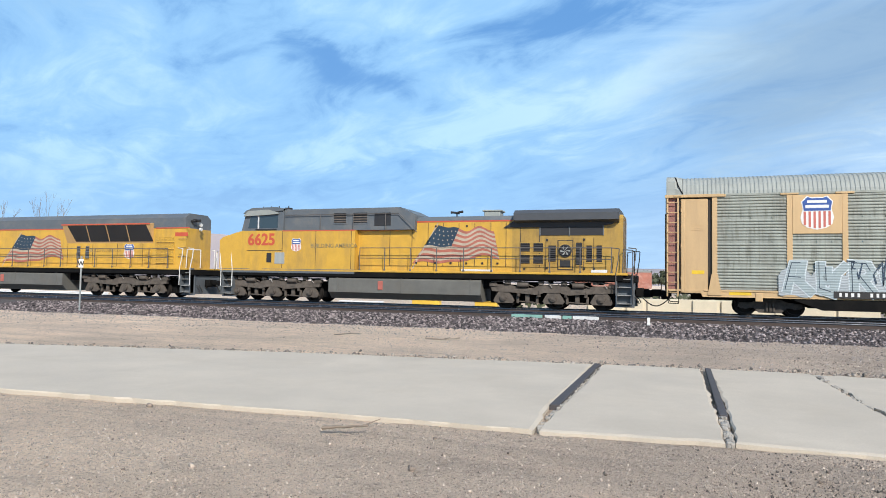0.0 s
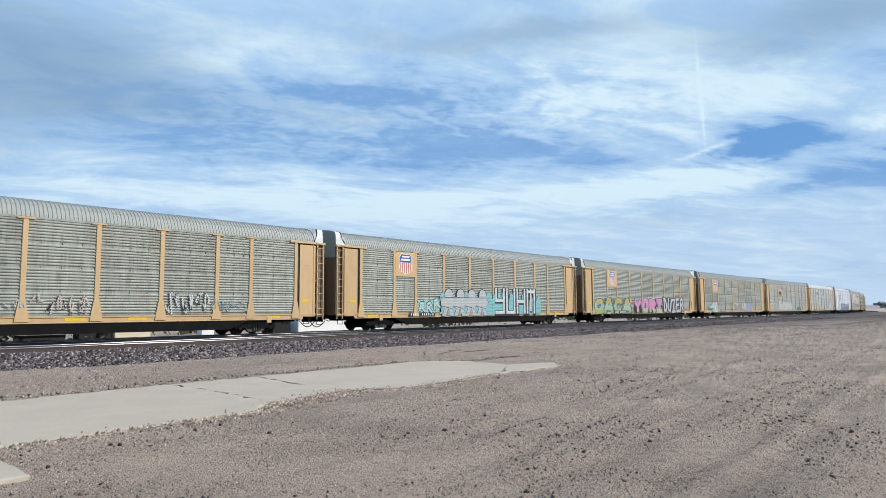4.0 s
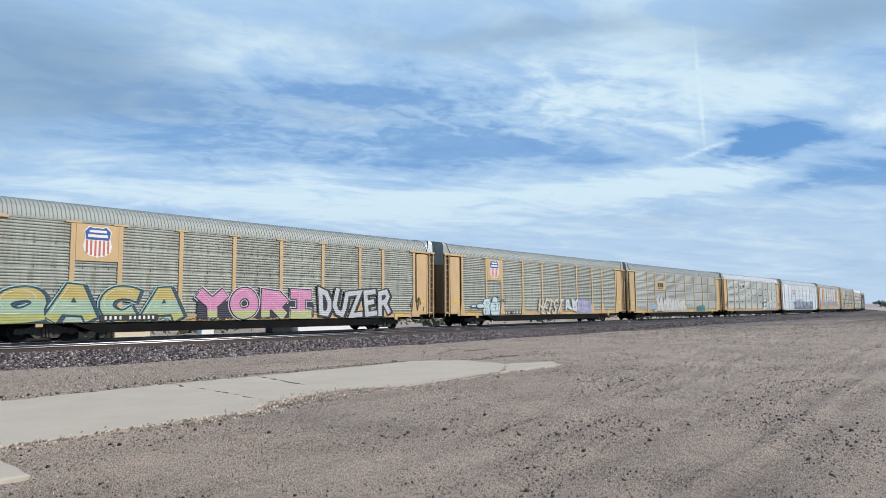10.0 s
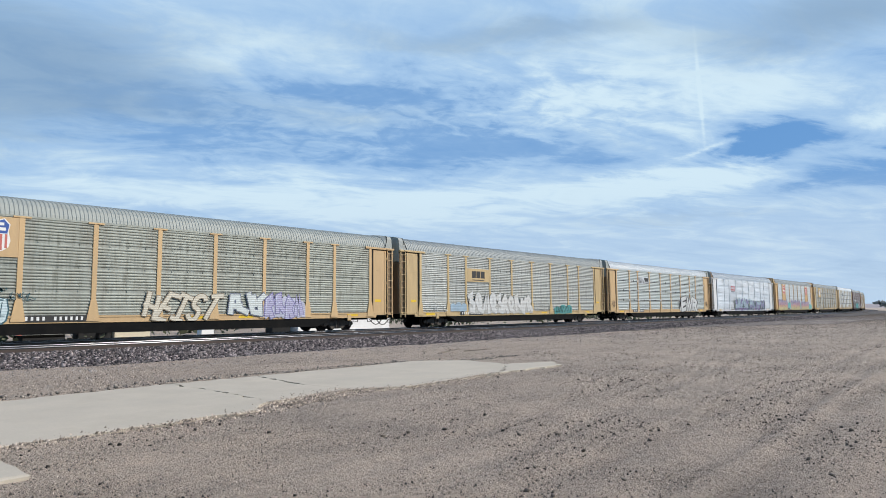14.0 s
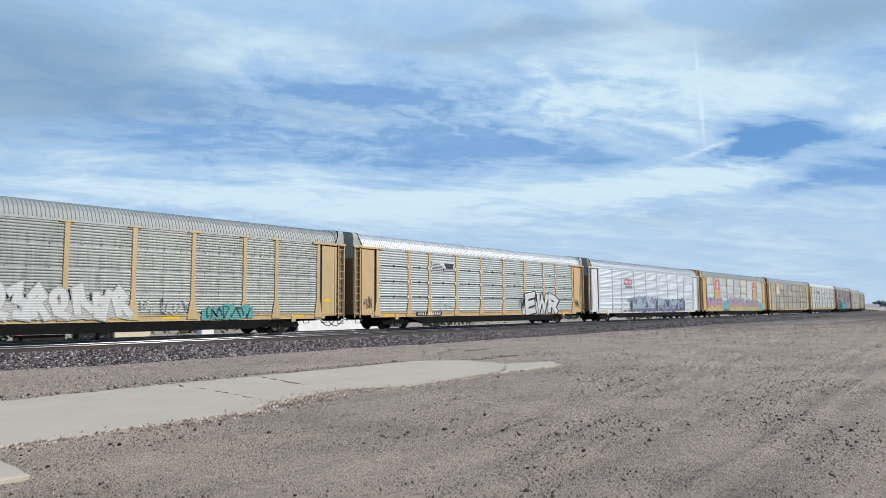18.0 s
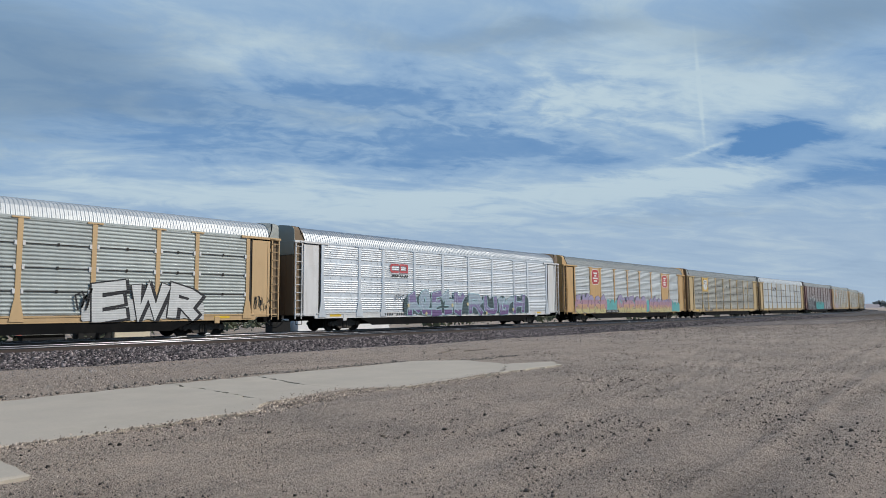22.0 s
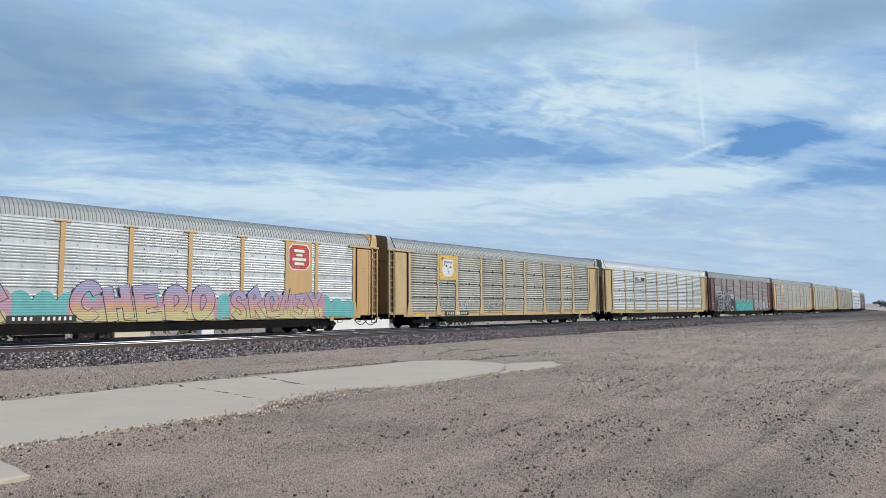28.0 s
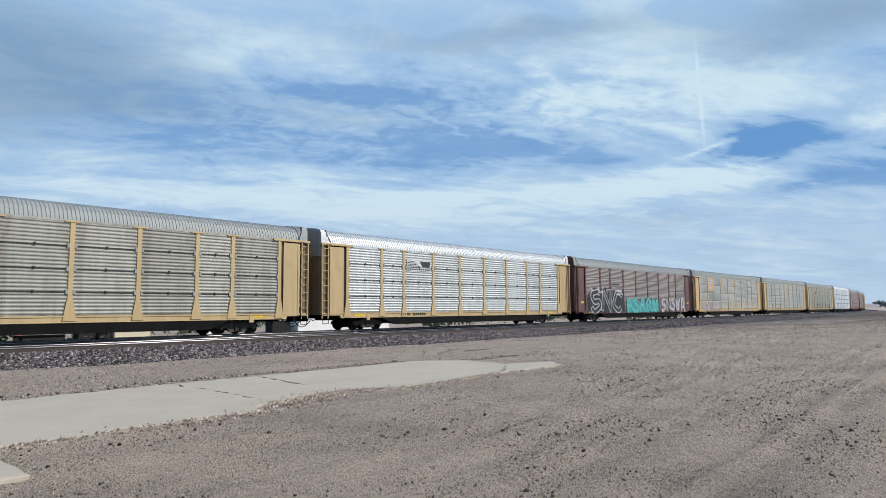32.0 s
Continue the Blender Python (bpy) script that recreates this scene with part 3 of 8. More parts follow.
def ground():
    n, m = GRID_X.shape
    me = bpy.data.meshes.new("ground")
    idx = np.arange(n * m).reshape(n, m)
    f = np.stack([idx[:-1, :-1], idx[1:, :-1], idx[1:, 1:], idx[:-1, 1:]], -1).reshape(-1, 4)
    me.from_pydata(np.stack([GRID_X, GRID_Y, GRID_Z], -1).reshape(-1, 3).tolist(), [], f.tolist())
    me.polygons.foreach_set("use_smooth", [True] * len(f))
    me.materials.append(M["soil"])
    tagged(new("ground", me), "dry grey-tan desert dirt with small stones", "ground", kind="structure")


ground()


def sweep(profile, u0, u1, step, base_y):
    """A cross-section of (across, up) points drawn along the line."""
    g = Geo()
    n, us = len(profile), np.arange(u0, u1 + step, step)
    v, f = [], []
    for u in us:
        x, y, a = on_line(u, base_y)
        for dy, z in profile:
            v.append((x - math.sin(a) * dy, y + math.cos(a) * dy, z))
    for k in range(len(us) - 1):
        for i in range(n - 1):
            f.append((k * n + i, k * n + i + 1, (k + 1) * n + i + 1, (k + 1) * n + i))
    return g.add(v, f)


BED = ((-9.8, -0.06), (-9.0, 0.03), (-6.7, 0.20), (-6.3, 0.235), (4.2, 0.235), (6.5, 0.02), (7.2, -0.06))
bed = part("ballast_bed", sweep(BED, -260, 620, 5, TRAIN_Y), M["ballast"])
tagged(bed, "purplish grey crushed-stone ballast bank under the tracks", "ballast", kind="structure")


def join_faces(name, v, f, material, label, category):
    """One mesh from plain arrays of corners and equal-sided faces."""
    me = bpy.data.meshes.new(name)
    me.vertices.add(len(v))
    me.vertices.foreach_set("co", v.ravel())
    me.loops.add(f.size)
    me.loops.foreach_set("vertex_index", f.ravel().astype(np.int32))
    me.polygons.add(len(f))
    me.polygons.foreach_set("loop_start", np.arange(0, f.size, f.shape[1], dtype=np.int32))
    me.update(calc_edges=True)
    me.materials.append(material)
    return tagged(new(name, me), label, category, kind="stuff")


def stones(name, count, place, size, material, label, category, seed, power=2.2):
    """Many small angular stones joined into one mesh."""
    rng = np.random.default_rng(seed)
    cube = np.array([(x, y, z) for x in (-1, 1) for y in (-1, 1) for z in (-1, 1)], float)
    quads = np.array([(0, 1, 3, 2), (4, 6, 7, 5), (0, 4, 5, 1), (2, 3, 7, 6), (0, 2, 6, 4), (1, 5, 7, 3)])
    x, y, z = place(rng, count)
    s = size[0] * (size[1] / size[0]) ** (rng.random(count) ** power)
    v = cube[None] * (1 + rng.uniform(-0.55, 0.25, (count, 8, 3)))
    v *= (s / 2)[:, None, None] * rng.uniform(0.5, 1.35, (count, 1, 3)) * (1, 1, 0.8)
    a, b = rng.uniform(0, 6.28, count), rng.uniform(-0.9, 0.9, count)
    ca, sa, cb, sb = np.cos(a), np.sin(a), np.cos(b), np.sin(b)
    vx, vy, vz = v[..., 0].copy(), v[..., 1].copy(), v[..., 2].copy()
    vx, vz = vx * cb[:, None] + vz * sb[:, None], vz * cb[:, None] - vx * sb[:, None]
    vx, vy = vx * ca[:, None] - vy * sa[:, None], vx * sa[:, None] + vy * ca[:, None]
    v = np.stack([vx + x[:, None], vy + y[:, None], vz + (z + s * 0.22)[:, None]], -1).reshape(-1, 3)
    f = (quads[None] + (np.arange(count) * 8)[:, None, None]).reshape(-1, 4)
    return join_faces(name, v, f, material, label, category)


def chips(name, count, place, size, material, label, category, seed, power=1.6):
    """Very many tiny peaked bits of gravel, five faces each."""
    rng = np.random.default_rng(seed)
    x, y, z = place(rng, count)
    s = size[0] * (size[1] / size[0]) ** (rng.random(count) ** power)
    turn = rng.uniform(0, 6.28, count)
    ring = np.arange(5) * 1.2566
    a = turn[:, None] + ring[None] + rng.uniform(-0.4, 0.4, (count, 5))
    r = (s / 2)[:, None] * rng.uniform(0.6, 1.35, (count, 5))
    base = np.stack([x[:, None] + np.cos(a) * r, y[:, None] + np.sin(a) * r, np.repeat(z[:, None] - 0.006, 5, 1)], -1)
    tip = np.stack([x + rng.uniform(-0.3, 0.3, count) * s, y + rng.uniform(-0.3, 0.3, count) * s, z + s * rng.uniform(0.35, 0.75, count)], -1)
    v = np.concatenate([base, tip[:, None]], 1).reshape(-1, 3)
    tri = np.array([(i, (i + 1) % 5, 5) for i in range(5)])
    f = (tri[None] + (np.arange(count) * 6)[:, None, None]).reshape(-1, 3)
    return join_faces(name, v, f, material, label, category)


def bank(rng, n):
    """On the near face and shoulder of the ballast bank."""
    u = np.concatenate([rng.uniform(-32, 40, n * 2 // 3), rng.uniform(40, 130, n - n * 2 // 3)])
    d = rng.uniform(-9.6, -5.5, n)
    z = np.interp(d, [p[0] for p in BED], [p[1] for p in BED])
    bend = np.maximum(u - CURVE_X, 0) ** 2 / (2 * CURVE_R)
    return u, TRAIN_Y + d + bend, z


def stone_tint(material, dark, light):
    """Vary stone colour piece by piece."""
    nt = material.node_tree
    N, L = nt.nodes, nt.links
    b = N["Principled BSDF"]
    n = N.new("ShaderNodeNewGeometry").outputs["Random Per Island"]
    r = N.new("ShaderNodeValToRGB")
    r.color_ramp.elements[0].color, r.color_ramp.elements[1].color = (*dark, 1), (*light, 1)
    L.new(n, r.inputs[0])
    L.new(r.outputs[0], b.inputs["Base Color"])


stone_tint(M["stone"], (0.012, 0.010, 0.011), (0.46, 0.385, 0.365))
mid = [n for n in M["stone"].node_tree.nodes if n.bl_idname == "ShaderNodeValToRGB"][0].color_ramp.elements.new(0.55)
mid.color = (0.115, 0.093, 0.092, 1)
stone_tint(M["dark_stone"], (0.02, 0.016, 0.013), (0.21, 0.165, 0.13))
stone_tint(M["strewn"], (0.10, 0.085, 0.08), (0.52, 0.45, 0.40))
stone_tint(M["gravel"], (0.10, 0.075, 0.057), (0.66, 0.53, 0.42))
stone_tint(M["rubble"], (0.10, 0.082, 0.07), (0.42, 0.36, 0.30))
stones("ballast_stones", 64000, bank, (0.036, 0.095), M["stone"], "loose grey and purple crushed ballast stones", "ballast", 1)


def track(name, y):
    top = RAIL
    t = thing(name, "steel rails on dark sleepers, polished running tops", "railway track", kind="structure")
    for s in (-0.755, 0.755):
        web = [(s - 0.07, top - 0.18), (s - 0.07, top - 0.165), (s - 0.012, top - 0.14), (s - 0.012, top - 0.045), (s - 0.036, top - 0.035),
               (s - 0.036, top - 0.006), (s - 0.030, top - 0.003), (s + 0.030, top - 0.003), (s + 0.036, top - 0.006), (s + 0.036, top - 0.035),
               (s + 0.012, top - 0.045), (s + 0.012, top - 0.14), (s + 0.07, top - 0.165), (s + 0.07, top - 0.18)]
        rail = part("rail", sweep(web, -260, 620, 5, y), M["rail_side"], t)
        part("rail_head", sweep([(s - 0.041, top - 0.042), (s - 0.040, top - 0.026), (s - 0.034, top - 0.008), (s - 0.024, top), (s + 0.024, top), (s + 0.034, top - 0.008), (s + 0.040, top - 0.026)], -260, 620, 5, y), M["rail_top"], rail, "shiny worn running surface")
    ties = Geo()
    sleeper = shared("sleeper", lambda: Geo().cbox(-0.115, 0.115, -1.3, 1.3, -0.1, 0.035, 0.012))
    for k in range(150):
        u = -34 + k * 0.6
        x, yy, a = on_line(u, y)
        part("sleeper", sleeper, M["tie"], t, at=pose(x, yy, 0.235, 0, 0, math.degrees(a) + random.uniform(-1, 1)))
    return t


track("track_near", NEAR_Y)
track("track_far", TRAIN_Y)


# ---- the broken concrete slab ----
def slab(outline, top=0.05, rag=0.028):
    """A slab with ragged, slightly worn edges."""
    rng = random.Random(len(outline) * 7 + int(outline[0][0] * 10))
    pts = []
    for (x0, y0), (x1, y1) in zip(outline, outline[1:] + outline[:1]):
        n = max(1, int(math.hypot(x1 - x0, y1 - y0) / 0.22))
        for i in range(n):
            f = i / n
            w = rag if i else 0.0
            pts.append((x0 + (x1 - x0) * f + rng.uniform(-w, w), y0 + (y1 - y0) * f + rng.uniform(-w, w)))
    n = len(pts)
    cx, cy = sum(p[0] for p in pts) / n, sum(p[1] for p in pts) / n
    inner = [(x + (cx - x) * 0.05 / max(0.3, math.hypot(cx - x, cy - y)), y + (cy - y) * 0.05 / max(0.3, math.hypot(cx - x, cy - y))) for x, y in pts]
    g = Geo()
    v = [(x, y, top) for x, y in inner] + [(x, y, top - 0.5 * top + rng.uniform(-0.006, 0.003)) for x, y in pts] + [(x, y, -0.12) for x, y in pts]
    f = [tuple(range(n))] + [(k * n + i, k * n + (i + 1) % n, (k + 1) * n + (i + 1) % n, (k + 1) * n + i) for k in (0, 1) for i in range(n)]
    return g.add(v, f)


pad = thing("concrete_slab", "pale grey cracked concrete slab flush with the dirt", "slab", kind="structure")
SLABS = (
    [(-46, 3.4), (-9.1, 6.85), (-4.6, 7.2), (-1.54, 7.36), (-1.64, 8.85), (-1.66, 13.8), (-8.3, 12.75), (-14.9, 11.2), (-46, 4.9)],
    [(-1.46, 7.37), (0.45, 7.62), (0.45, 9.1), (0.37, 14.1), (-1.46, 13.9), (-1.48, 8.9)],
    [(0.55, 7.64), (2.45, 7.62), (2.50, 9.55), (2.31, 14.28), (0.53, 14.15), (0.59, 9.1)],
    [(2.56, 9.6), (5.0, 9.66), (6.3, 9.75), (7.2, 10.45), (7.42, 12.5), (7.45, 14.75), (2.37, 14.3)],
    [(7.24, 10.5), (9.3, 10.75), (9.32, 12.4), (9.78, 14.75), (7.48, 14.75), (7.45, 12.5)],
    [(9.34, 10.75), (10.7, 10.1), (14.8, 10.6), (16.6, 12.0), (17.0, 13.6), (16.0, 14.9), (9.81, 14.75), (9.35, 12.4)],
    [(14.3, 10.5), (17.3, 10.4), (18.2, 11.3), (16.6, 11.9)],
)
for k, o in enumerate(SLABS):
    part("slab_piece", slab(o, 0.032 if k < 3 else 0.012, 0.025 if k < 3 else 0.09), M["concrete"], pad)
for x, y0, y1, w in ((-1.635, 8.9, 13.85, 0.13), (0.465, 9.1, 14.1, 0.10)):
    part("joint_strip", Geo().cbox(x, x + w, y0, y1, -0.06, 0.046, 0.008), M["steel_dark"], pad, "dark rusted steel strip in the joint")
for x, y0, y1 in ((-1.50, 7.4, 13.8), (0.50, 7.6, 9.2), (2.43, 9.5, 14.2)):
    g = Geo()
    rng = random.Random(int(x * 100))
    for k in range(70):
        y, s = rng.uniform(y0, y1), rng.uniform(0.015, 0.04)
        xx = x + rng.uniform(-0.035, 0.035)
        g.cbox(xx - s, xx + s, y - s, y + s, -0.04, rng.uniform(0.0, 0.04), 0.012)
    tagged(part("joint_rubble", g, M["broken"], pad, "crumbled concrete in the joint"), kind="stuff")

# ---- autorack cars ----
BODY, HALF_W = 27.53, 1.55
POSTS = (1.92, 4.74, 6.71, 9.54, 12.38, 15.21, 18.05, 20.87, 22.79, 25.60)
SILL, DECK, EAVE, CREST = 0.75, 1.08, 5.06, 5.98
PITCH = 28.464
SLACK = {4: 0.25, 5: 0.45, 6: 0.18, 8: 0.08}      # stretched couplings


def lx(d):
    """From metres behind the leading end to the car's own x."""
    return d - BODY / 2


def panel_geo(width, z0=DECK, z1=EAVE - 0.02, seams=4, n=7, flat=0.05):
    """A sheet with level corrugations in bands, and flat bolted seams between the bands."""
    prof, z = [], z0
    band = (z1 - z0) / seams
    for b in range(seams):
        prof += [(0.0, z0 + b * band), (0.0, z0 + b * band + flat)]
        rib = (band - 2 * flat) / n
        for k in range(n):
            zz = z0 + b * band + flat + k * rib
            prof += [(0.0, zz + rib * 0.08), (-0.032, zz + rib * 0.32), (-0.037, zz + rib * 0.55), (-0.008, zz + rib * 0.84), (0.0, zz + rib * 0.96)]
        prof += [(0.0, z0 + (b + 1) * band - 0.02)]
    g = Geo()
    v = [(x, y, z) for y, z in prof for x in (-width / 2, width / 2)]
    g.add(v, [(2 * i, 2 * i + 1, 2 * i + 3, 2 * i + 2) for i in range(len(prof) - 1)])
    # bolt plates in columns along the seams
    for b in range(seams):
        for k in range(3):
            x = width * (-0.30 + 0.30 * k)
            for zz in (z0 + b * band + 0.017, z0 + (b + 0.5) * band + 0.017):
                g.box(x - 0.022, x + 0.022, -0.030, 0.0, zz - 0.03, zz + 0.03)
    return g


def sheet_panel(width):
    """Four stacked sheets with even ribs."""
    prof, z = [(0.0, DECK)], DECK
    while z < EAVE - 0.18:
        prof += [(0.0, z + 0.02), (-0.027, z + 0.062), (-0.032, z + 0.098), (0.0, z + 0.145)]
        z += 0.158
    g = Geo()
    v = [(x, y, z) for y, z in prof for x in (-width / 2, width / 2)]
    g.add(v, [(2 * i, 2 * i + 1, 2 * i + 3, 2 * i + 2) for i in range(len(prof) - 1)])
    return g


def seam_geo(width):
    """The dark slit between two sheets, with its clip."""
    return Geo().box(-width / 2, width / 2, -0.055, -0.01, -0.016, 0.016).cbox(-0.04, 0.04, -0.07, -0.02, -0.06, 0.07, 0.008)


def clip_geo():
    return Geo().cbox(-0.05, 0.05, -0.075, -0.02, -0.10, 0.10, 0.008)


def post_geo(flare=True):
    g = Geo().cbox(-0.105, 0.105, -0.055, 0.03, DECK - 0.05, EAVE - 0.05, 0.012)
    if flare:
        g.prism([(-0.27, SILL + 0.08), (0.27, SILL + 0.08), (0.125, SILL + 0.95), (-0.125, SILL + 0.95)], "y", -0.075, 0.0)
    return g


def roof_profile():
    return [(-1.53, EAVE), (-1.50, EAVE + 0.16), (-1.36, EAVE + 0.46), (-1.14, EAVE + 0.68), (-0.82, EAVE + 0.80), (-0.42, EAVE + 0.88), (0.0, CREST),
            (0.42, EAVE + 0.88), (0.82, EAVE + 0.80), (1.14, EAVE + 0.68), (1.36, EAVE + 0.46), (1.50, EAVE + 0.16), (1.53, EAVE)]


def box_profile():
    """The squarer outline of the roof's end piece."""
    return [(-1.50, EAVE), (-1.49, EAVE + 0.30), (-1.46, EAVE + 0.62), (-1.36, EAVE + 0.78), (-1.00, EAVE + 0.88), (-0.45, EAVE + 0.95), (0.0, CREST + 0.06),
            (0.45, EAVE + 0.95), (1.00, EAVE + 0.88), (1.36, EAVE + 0.78), (1.46, EAVE + 0.62), (1.49, EAVE + 0.30), (1.50, EAVE)]


def roof_geo():
    prof = roof_profile()
    n = len(prof)
    xs, k = [], lx(0.60)
    while k < lx(BODY - 0.62):
        xs += [(k, 0.0), (k + 0.05, 0.0), (k + 0.075, 0.024), (k + 0.13, 0.024)]
        k += 0.165
    v, f = [], []
    for x, r in xs:
        for y, z in prof:
            s = 1 + r / 1.5
            v.append((x, y * s, EAVE + (z - EAVE) * (1 + r * 0.9) if z > EAVE else z))
    for a in range(len(xs) - 1):
        for i in range(n - 1):
            f.append((a * n + i, a * n + i + 1, (a + 1) * n + i + 1, (a + 1) * n + i))
    return Geo().add(v, f)


def roof_cap_geo():
    """The plain end piece of the roof, with its closing face."""
    prof = roof_profile()
    g = Geo()
    n = len(prof)
    box = box_profile()
    v = [(x, y, z) for x in (0.02, 0.36) for y, z in box] + [(0.64, y * 1.025, EAVE + (z - EAVE) * 1.04) for y, z in prof]
    g.add(v, [(k * n + i, k * n + i + 1, (k + 1) * n + i + 1, (k + 1) * n + i) for k in (0, 1) for i in range(n - 1)])
    return g


def gable_geo():
    prof = roof_profile()
    g = Geo().prism(box_profile(), "x", 0.0, 0.03)
    g.cbox(-0.035, 0.03, -1.46, -0.03, 4.31, EAVE + 0.02, 0.015).cbox(-0.035, 0.03, 0.03, 1.46, 4.31, EAVE + 0.02, 0.015)
    return g.cbox(-0.03, 0.0, -0.02, 0.02, EAVE, CREST - 0.1, 0.008)


def ladder_geo():
    g = Geo()
    for x in (0.045, 0.47):
        g.cbox(x - 0.035, x + 0.035, -0.07, 0.0, 0.74, EAVE - 0.08, 0.01)
    for k in range(10):
        z = 0.92 + k * 0.425
        g.tube([(0.045, -0.02, z), (0.045, -0.10, z), (0.47, -0.10, z), (0.47, -0.02, z)], 0.017, 6)
    return g


def corner_door_geo():
    g = Geo().cbox(0.58, 1.66, -0.02, 0.02, DECK - 0.18, EAVE - 0.16, 0.015)
    g.cbox(0.60, 0.74, -0.045, -0.015, DECK - 0.15, EAVE - 0.2, 0.01)
    for z in (3.55, 3.65, 3.75):
        g.box(1.02, 1.42, -0.03, -0.015, z, z + 0.02)
    for z in (1.5, 2.9, 4.4):
        g.cyl((0.60, -0.05, z - 0.07), (0.60, -0.05, z + 0.07), 0.025, 8)
    return g


def end_door_geo():
    """One leaf of the folding end doors, on the end at x = 0, on the side y < 0."""
    g = Geo().cbox(-0.035, 0.03, -1.46, -0.76, 0.95, 4.29, 0.02)
    g.cbox(-0.02, 0.03, -0.73, -0.035, 0.95, 4.29, 0.02)
    g.box(-0.055, -0.03, -1.40, -0.82, 2.75, 2.85)
    g.cyl((-0.05, -0.10, 1.2), (-0.05, -0.10, 4.25), 0.02, 6)
    return g


def coupler_geo():
    g = Geo().cbox(-0.95, 0.2, -0.09, 0.09, 0.70, 0.90, 0.02)
    g.prism([(-1.0, -0.17), (-0.72, -0.2), (-0.6, -0.1), (-0.6, 0.1), (-0.72, 0.2), (-0.98, 0.19), (-0.9, 0.02)], "z", 0.66, 0.94)
    g.cbox(-0.25, 0.1, -0.32, 0.32, 0.58, 0.98, 0.03)
    g.tube([(-0.1, -0.34, 0.75), (-0.3, -0.95, 0.72), (-0.3, -1.3, 0.62)], 0.022, 6)
    return g


def hose_geo():
    pts = [(0.1 - 1.15 * f, -0.45, 0.62 - 0.36 * math.sin(math.pi * f) + 0.04 * f) for f in [i / 9 for i in range(10)]]
    return Geo().tube(pts, 0.028, 6)


def wheelset_geo(r, w=0.76):
    g = Geo()
    for s in (-1, 1):
        g.revolve([(0.0, s * (w + 0.05)), (0.12, s * (w + 0.06)), (0.14, s * (w + 0.01)), (r * 0.74, s * (w - 0.01)), (r * 0.78, s * (w + 0.055)), (r * 0.98, s * (w + 0.055)), (r, s * (w + 0.03)),
                   (r, s * (w - 0.055)), (r + 0.025, s * (w - 0.065)), (r + 0.025, s * (w - 0.085)), (r * 0.76, s * (w - 0.085)), (0.1, s * (w - 0.06))], "y", 24)
        for k in range(3):
            a = 2 * math.pi * k / 3
            g.cyl((math.cos(a) * 0.055, s * (w + 0.05), math.sin(a) * 0.055), (math.cos(a) * 0.055, s * (w + 0.08), math.sin(a) * 0.055), 0.016, 6)
    return g.cyl((0, -w, 0), (0, w, 0), 0.085, 12)


def side_frame_geo(base, r):
    """A cast side frame over two axles, on the side y < 0 of its own origin."""
    h = base / 2
    o = [(-h - 0.30, r - 0.02), (-h - 0.24, r + 0.14), (-h + 0.22, r + 0.17), (-0.36, r + 0.30), (0.36, r + 0.30), (h - 0.22, r + 0.17), (h + 0.24, r + 0.14), (h + 0.30, r - 0.02),
         (h + 0.16, r - 0.10), (h - 0.30, r - 0.05), (0.42, r - 0.26), (-0.42, r - 0.26), (-h + 0.30, r - 0.05), (-h - 0.16, r - 0.10)]
    g = Geo().prism(o, "y", -0.08, 0.08)
    for x in (-0.13, 0.0, 0.13):
        g.cyl((x, -0.10, r - 0.2), (x, -0.10, r + 0.16), 0.062, 10)
    for x in (-h, h):
        g.cyl((x, -0.13, r), (x, 0.0, r), 0.115, 12)
    return g


def freight_truck(car, x):
    base, r = 1.85, 0.40
    # the wide black block is added for rigging and shade between the wheels
    t = part("truck", shared("truck_bolster_and_shade", lambda: Geo().cbox(-0.2, 0.2, -1.0, 1.0, 0.34, 0.62, 0.03).cyl((0, 0, 0.55), (0, 0, 0.72), 0.22, 14).cbox(-1.25, 1.25, -0.55, 0.55, 0.22, 0.66, 0.04)), M["black_steel"], car, at=(x, 0, 0))
    for s in (-1, 1):
        part("side_frame", shared("side_frame", lambda: side_frame_geo(base, r)), M["truck"], t, at=pose(0, s * 0.98, 0, 0, 0, 0 if s < 0 else 180))
    for s in (-1, 1):
        w = part("wheelset", shared("wheelset", lambda: wheelset_geo(r)), M["wheel"], t, at=(s * base / 2, 0, r))
        WHEELSETS.append((w, (s * base / 2, 0, r), r))
        part("brake_beam", shared("brake_beam", lambda: Geo().cbox(-0.05, 0.05, -0.85, 0.85, -0.06, 0.06, 0.015)), M["truck"], t, at=(s * (base / 2 - 0.52), 0, 0.33))
    return t


def sill_geo():
    """The side sill: a channel with a bright top ledge, stepped up at the ends."""
    a, b = lx(0.05), lx(BODY - 0.05)
    g = Geo().prism([(a, 0.98), (lx(1.35), 0.98), (lx(1.45), SILL), (lx(BODY - 1.45), SILL), (lx(BODY - 1.35), 0.98), (b, 0.98), (b, DECK - 0.03), (a, DECK - 0.03)], "y", -0.03, 0.06)
    g.cbox(lx(1.5), lx(BODY - 1.5), -0.062, -0.02, DECK - 0.10, DECK - 0.02, 0.01)
    g.cbox(lx(1.5), lx(BODY - 1.5), -0.045, -0.02, SILL, SILL + 0.04, 0.01)
    return g


